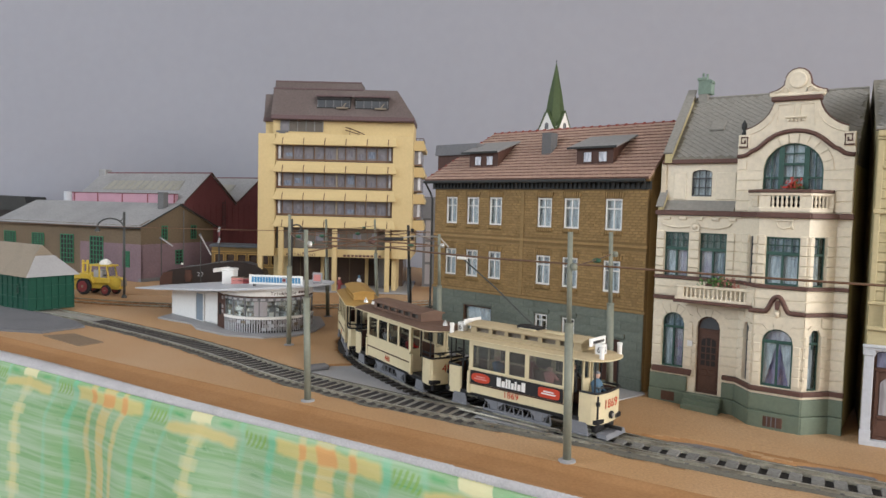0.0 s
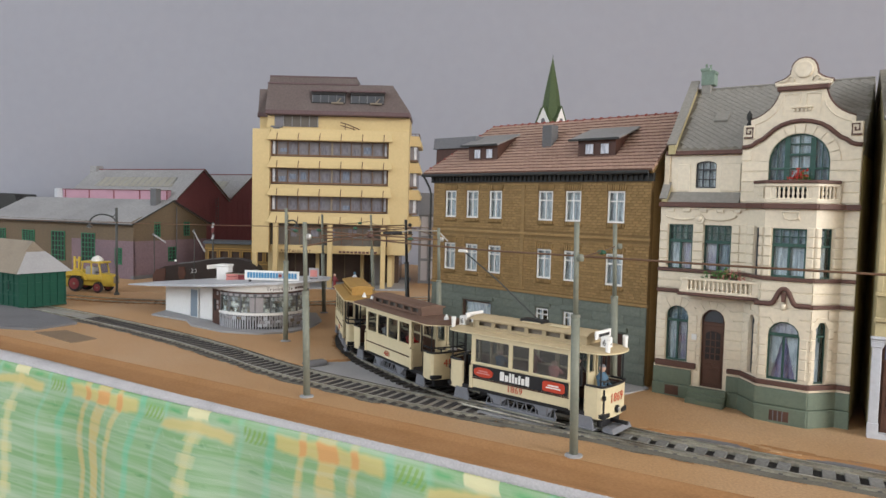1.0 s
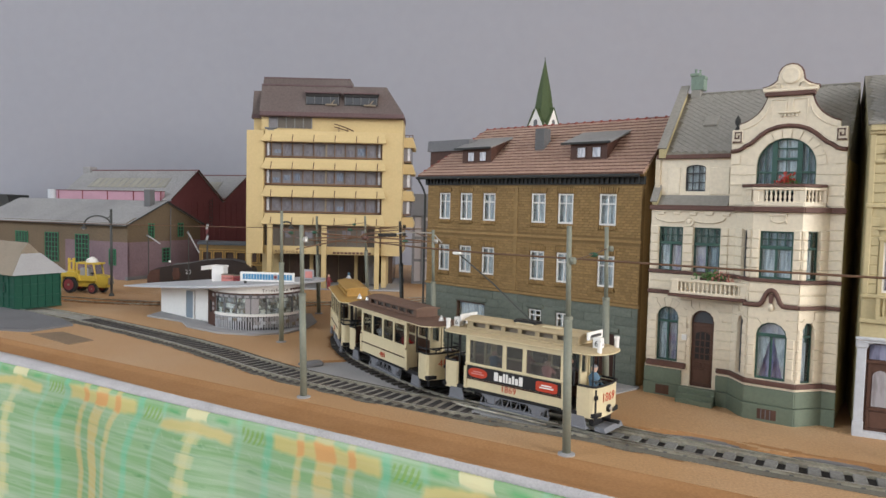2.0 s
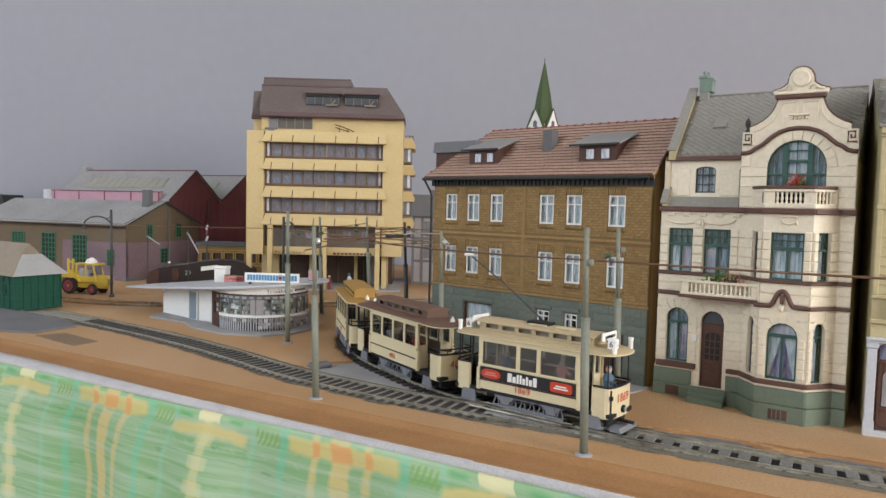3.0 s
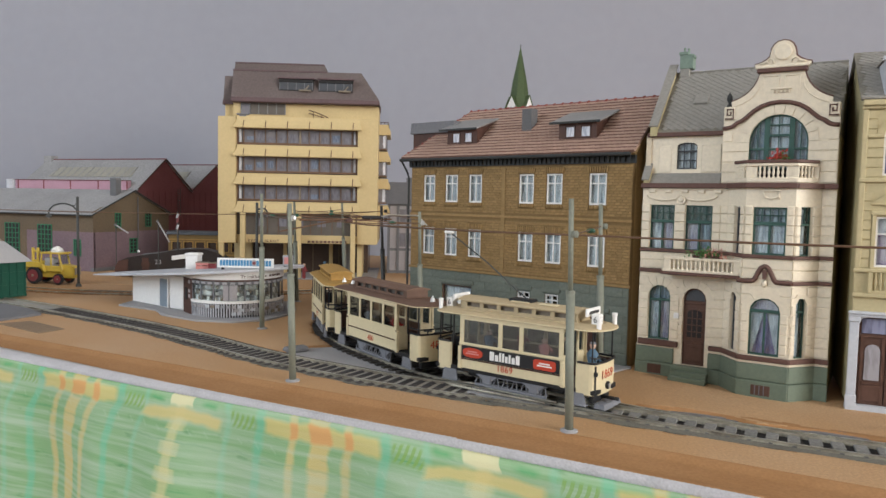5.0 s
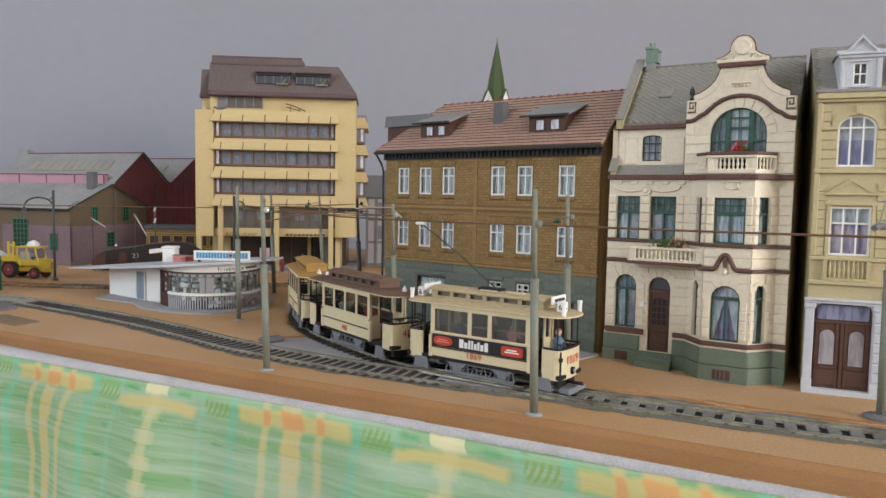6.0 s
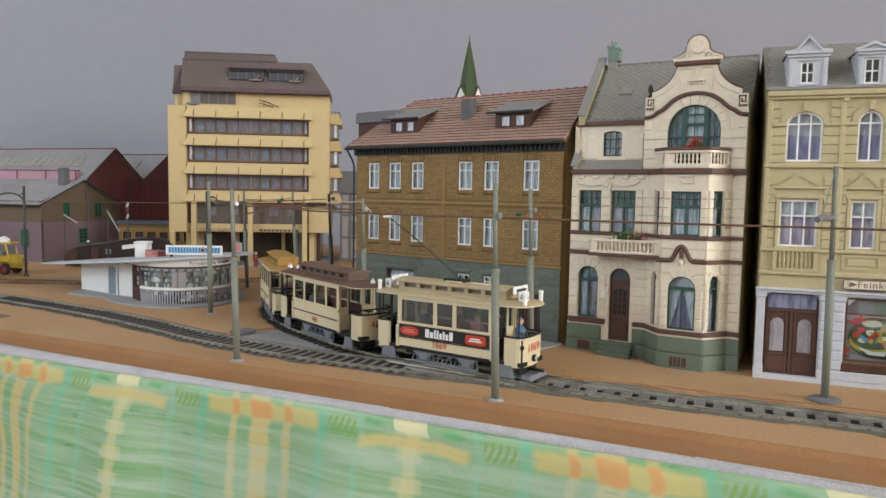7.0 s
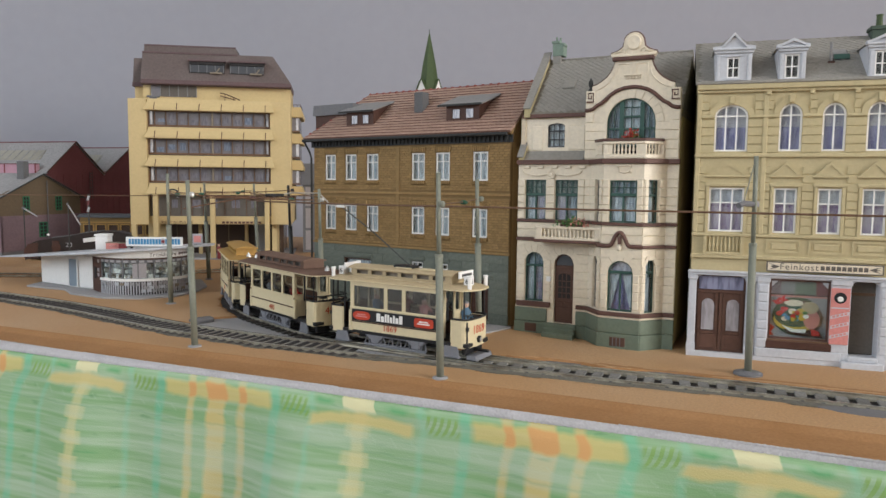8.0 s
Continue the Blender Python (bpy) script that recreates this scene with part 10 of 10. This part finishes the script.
        for x in (-B * 0.46, B * 0.46):
            part("axle_box", box(bmesh.new(), x - 2.6, x + 2.6, y - 1.6, y + 1.0, 3.2, 7.8, 0.7), M["bogie"], g)
            part("spring", prism(bmesh.new(), [(x - 5.5, 7.6), (x + 5.5, 7.6), (x + 3, 5.4), (x - 3, 5.4)], y - 1.2, y + 0.4, "y"), M["bogie"], g)
    for x in (-B * 0.46, B * 0.46):
        for y in (-7.4, 7.4):
            w = part("wheel", lathe(bmesh.new(), [(1.4, -1.0), (4.3, -1.0), (4.6, -0.6), (4.6, 0.8), (1.4, 1.0)], 0, 0, 18), M["pole_dark"], t, at=mm(x, y, 5.9, 90, 0, 0))
        part("axle", tube(bmesh.new(), [(x, -7, 5.9), (x, 7, 5.9)], 0.8, 8), M["pole_dark"], t)
    part("underframe", box(bmesh.new(), -B * 0.95, B * 0.95, -6.5, 6.5, 5.0, 8.4, 0.4), M["inside"], t)
    return t, turn


def at_tram(centre, turn, x, y):
    a = radians(turn)
    return centre[0] + x * math.cos(a) - y * math.sin(a), centre[1] + x * math.sin(a) + y * math.cos(a)


def on_branch(d):
    """A place d along the branch track, and one a little further on."""
    i = int(d / 3.0)
    f = d / 3.0 - i
    a, b = branch_pts[i - 4].lerp(branch_pts[i - 3], f), branch_pts[i + 4].lerp(branch_pts[i + 5], f)
    c = branch_pts[i].lerp(branch_pts[i + 1], f)
    return (c.x, c.y), (c.x + b.x - a.x, c.y + b.y - a.y)


(C1, A1), (C2, A2), (C3, A3) = on_branch(507.0), on_branch(413.0), on_branch(325.0)
T1, R1 = tram_car("tram_motor_car", C1, A1, 53.0, 16.2, M["tan_roof"], "ivory model tram motor car with tan clerestory roof", True, "1869")
T2, R2 = tram_car("tram_trailer", C2, A2, 53.0, 21.5, M["brown_roof"], "ivory model tram trailer with brown clerestory roof", False, "480", 4)
T3, R3 = tram_car("tram_trailer", C3, A3, 50.0, 18.5, M["ochre_roof"], "ivory model tram trailer with ochre clerestory roof", False, "297", 4)
figure("driver_figure", *at_tram(C1, R1, 26.5 + 8.6, -1.0), 9.7, R1, [M["fig_blue"], M["fig_skin"], M["bogie"]], "blue painted driver figurine on the tram platform", 18.5)
for x, y, mt in ((-14, -6, "fig_blue"), (-4, 6.5, "dark_red"), (15, -6.5, "poster_pink"), (20, 5, "loco")):
    figure("passenger_figure", *at_tram(C1, R1, x, y), 15.4, R1 + 90, [M[mt], M["fig_skin"]], "small painted passenger figurine on a tram bench", 12.0)
for x, y, mt in ((-12, -6, "white"), (6, -6.5, "loco"), (16, -6, "red")):
    figure("passenger_figure", *at_tram(C2, R2, x, y), 15.4, R2 + 90, [M[mt], M["fig_skin"]], "small painted passenger figurine on a tram bench", 11.0)
figure("standing_figure", -143, 765, 1.9, 0, [M["dark_red"], M["fig_skin"]], "red painted figurine before the hotel", 16)
figure("standing_figure", -121, 764, 1.9, 0, [M["white_cool"], M["fig_blue"]], "white and blue painted figurine before the hotel", 19)
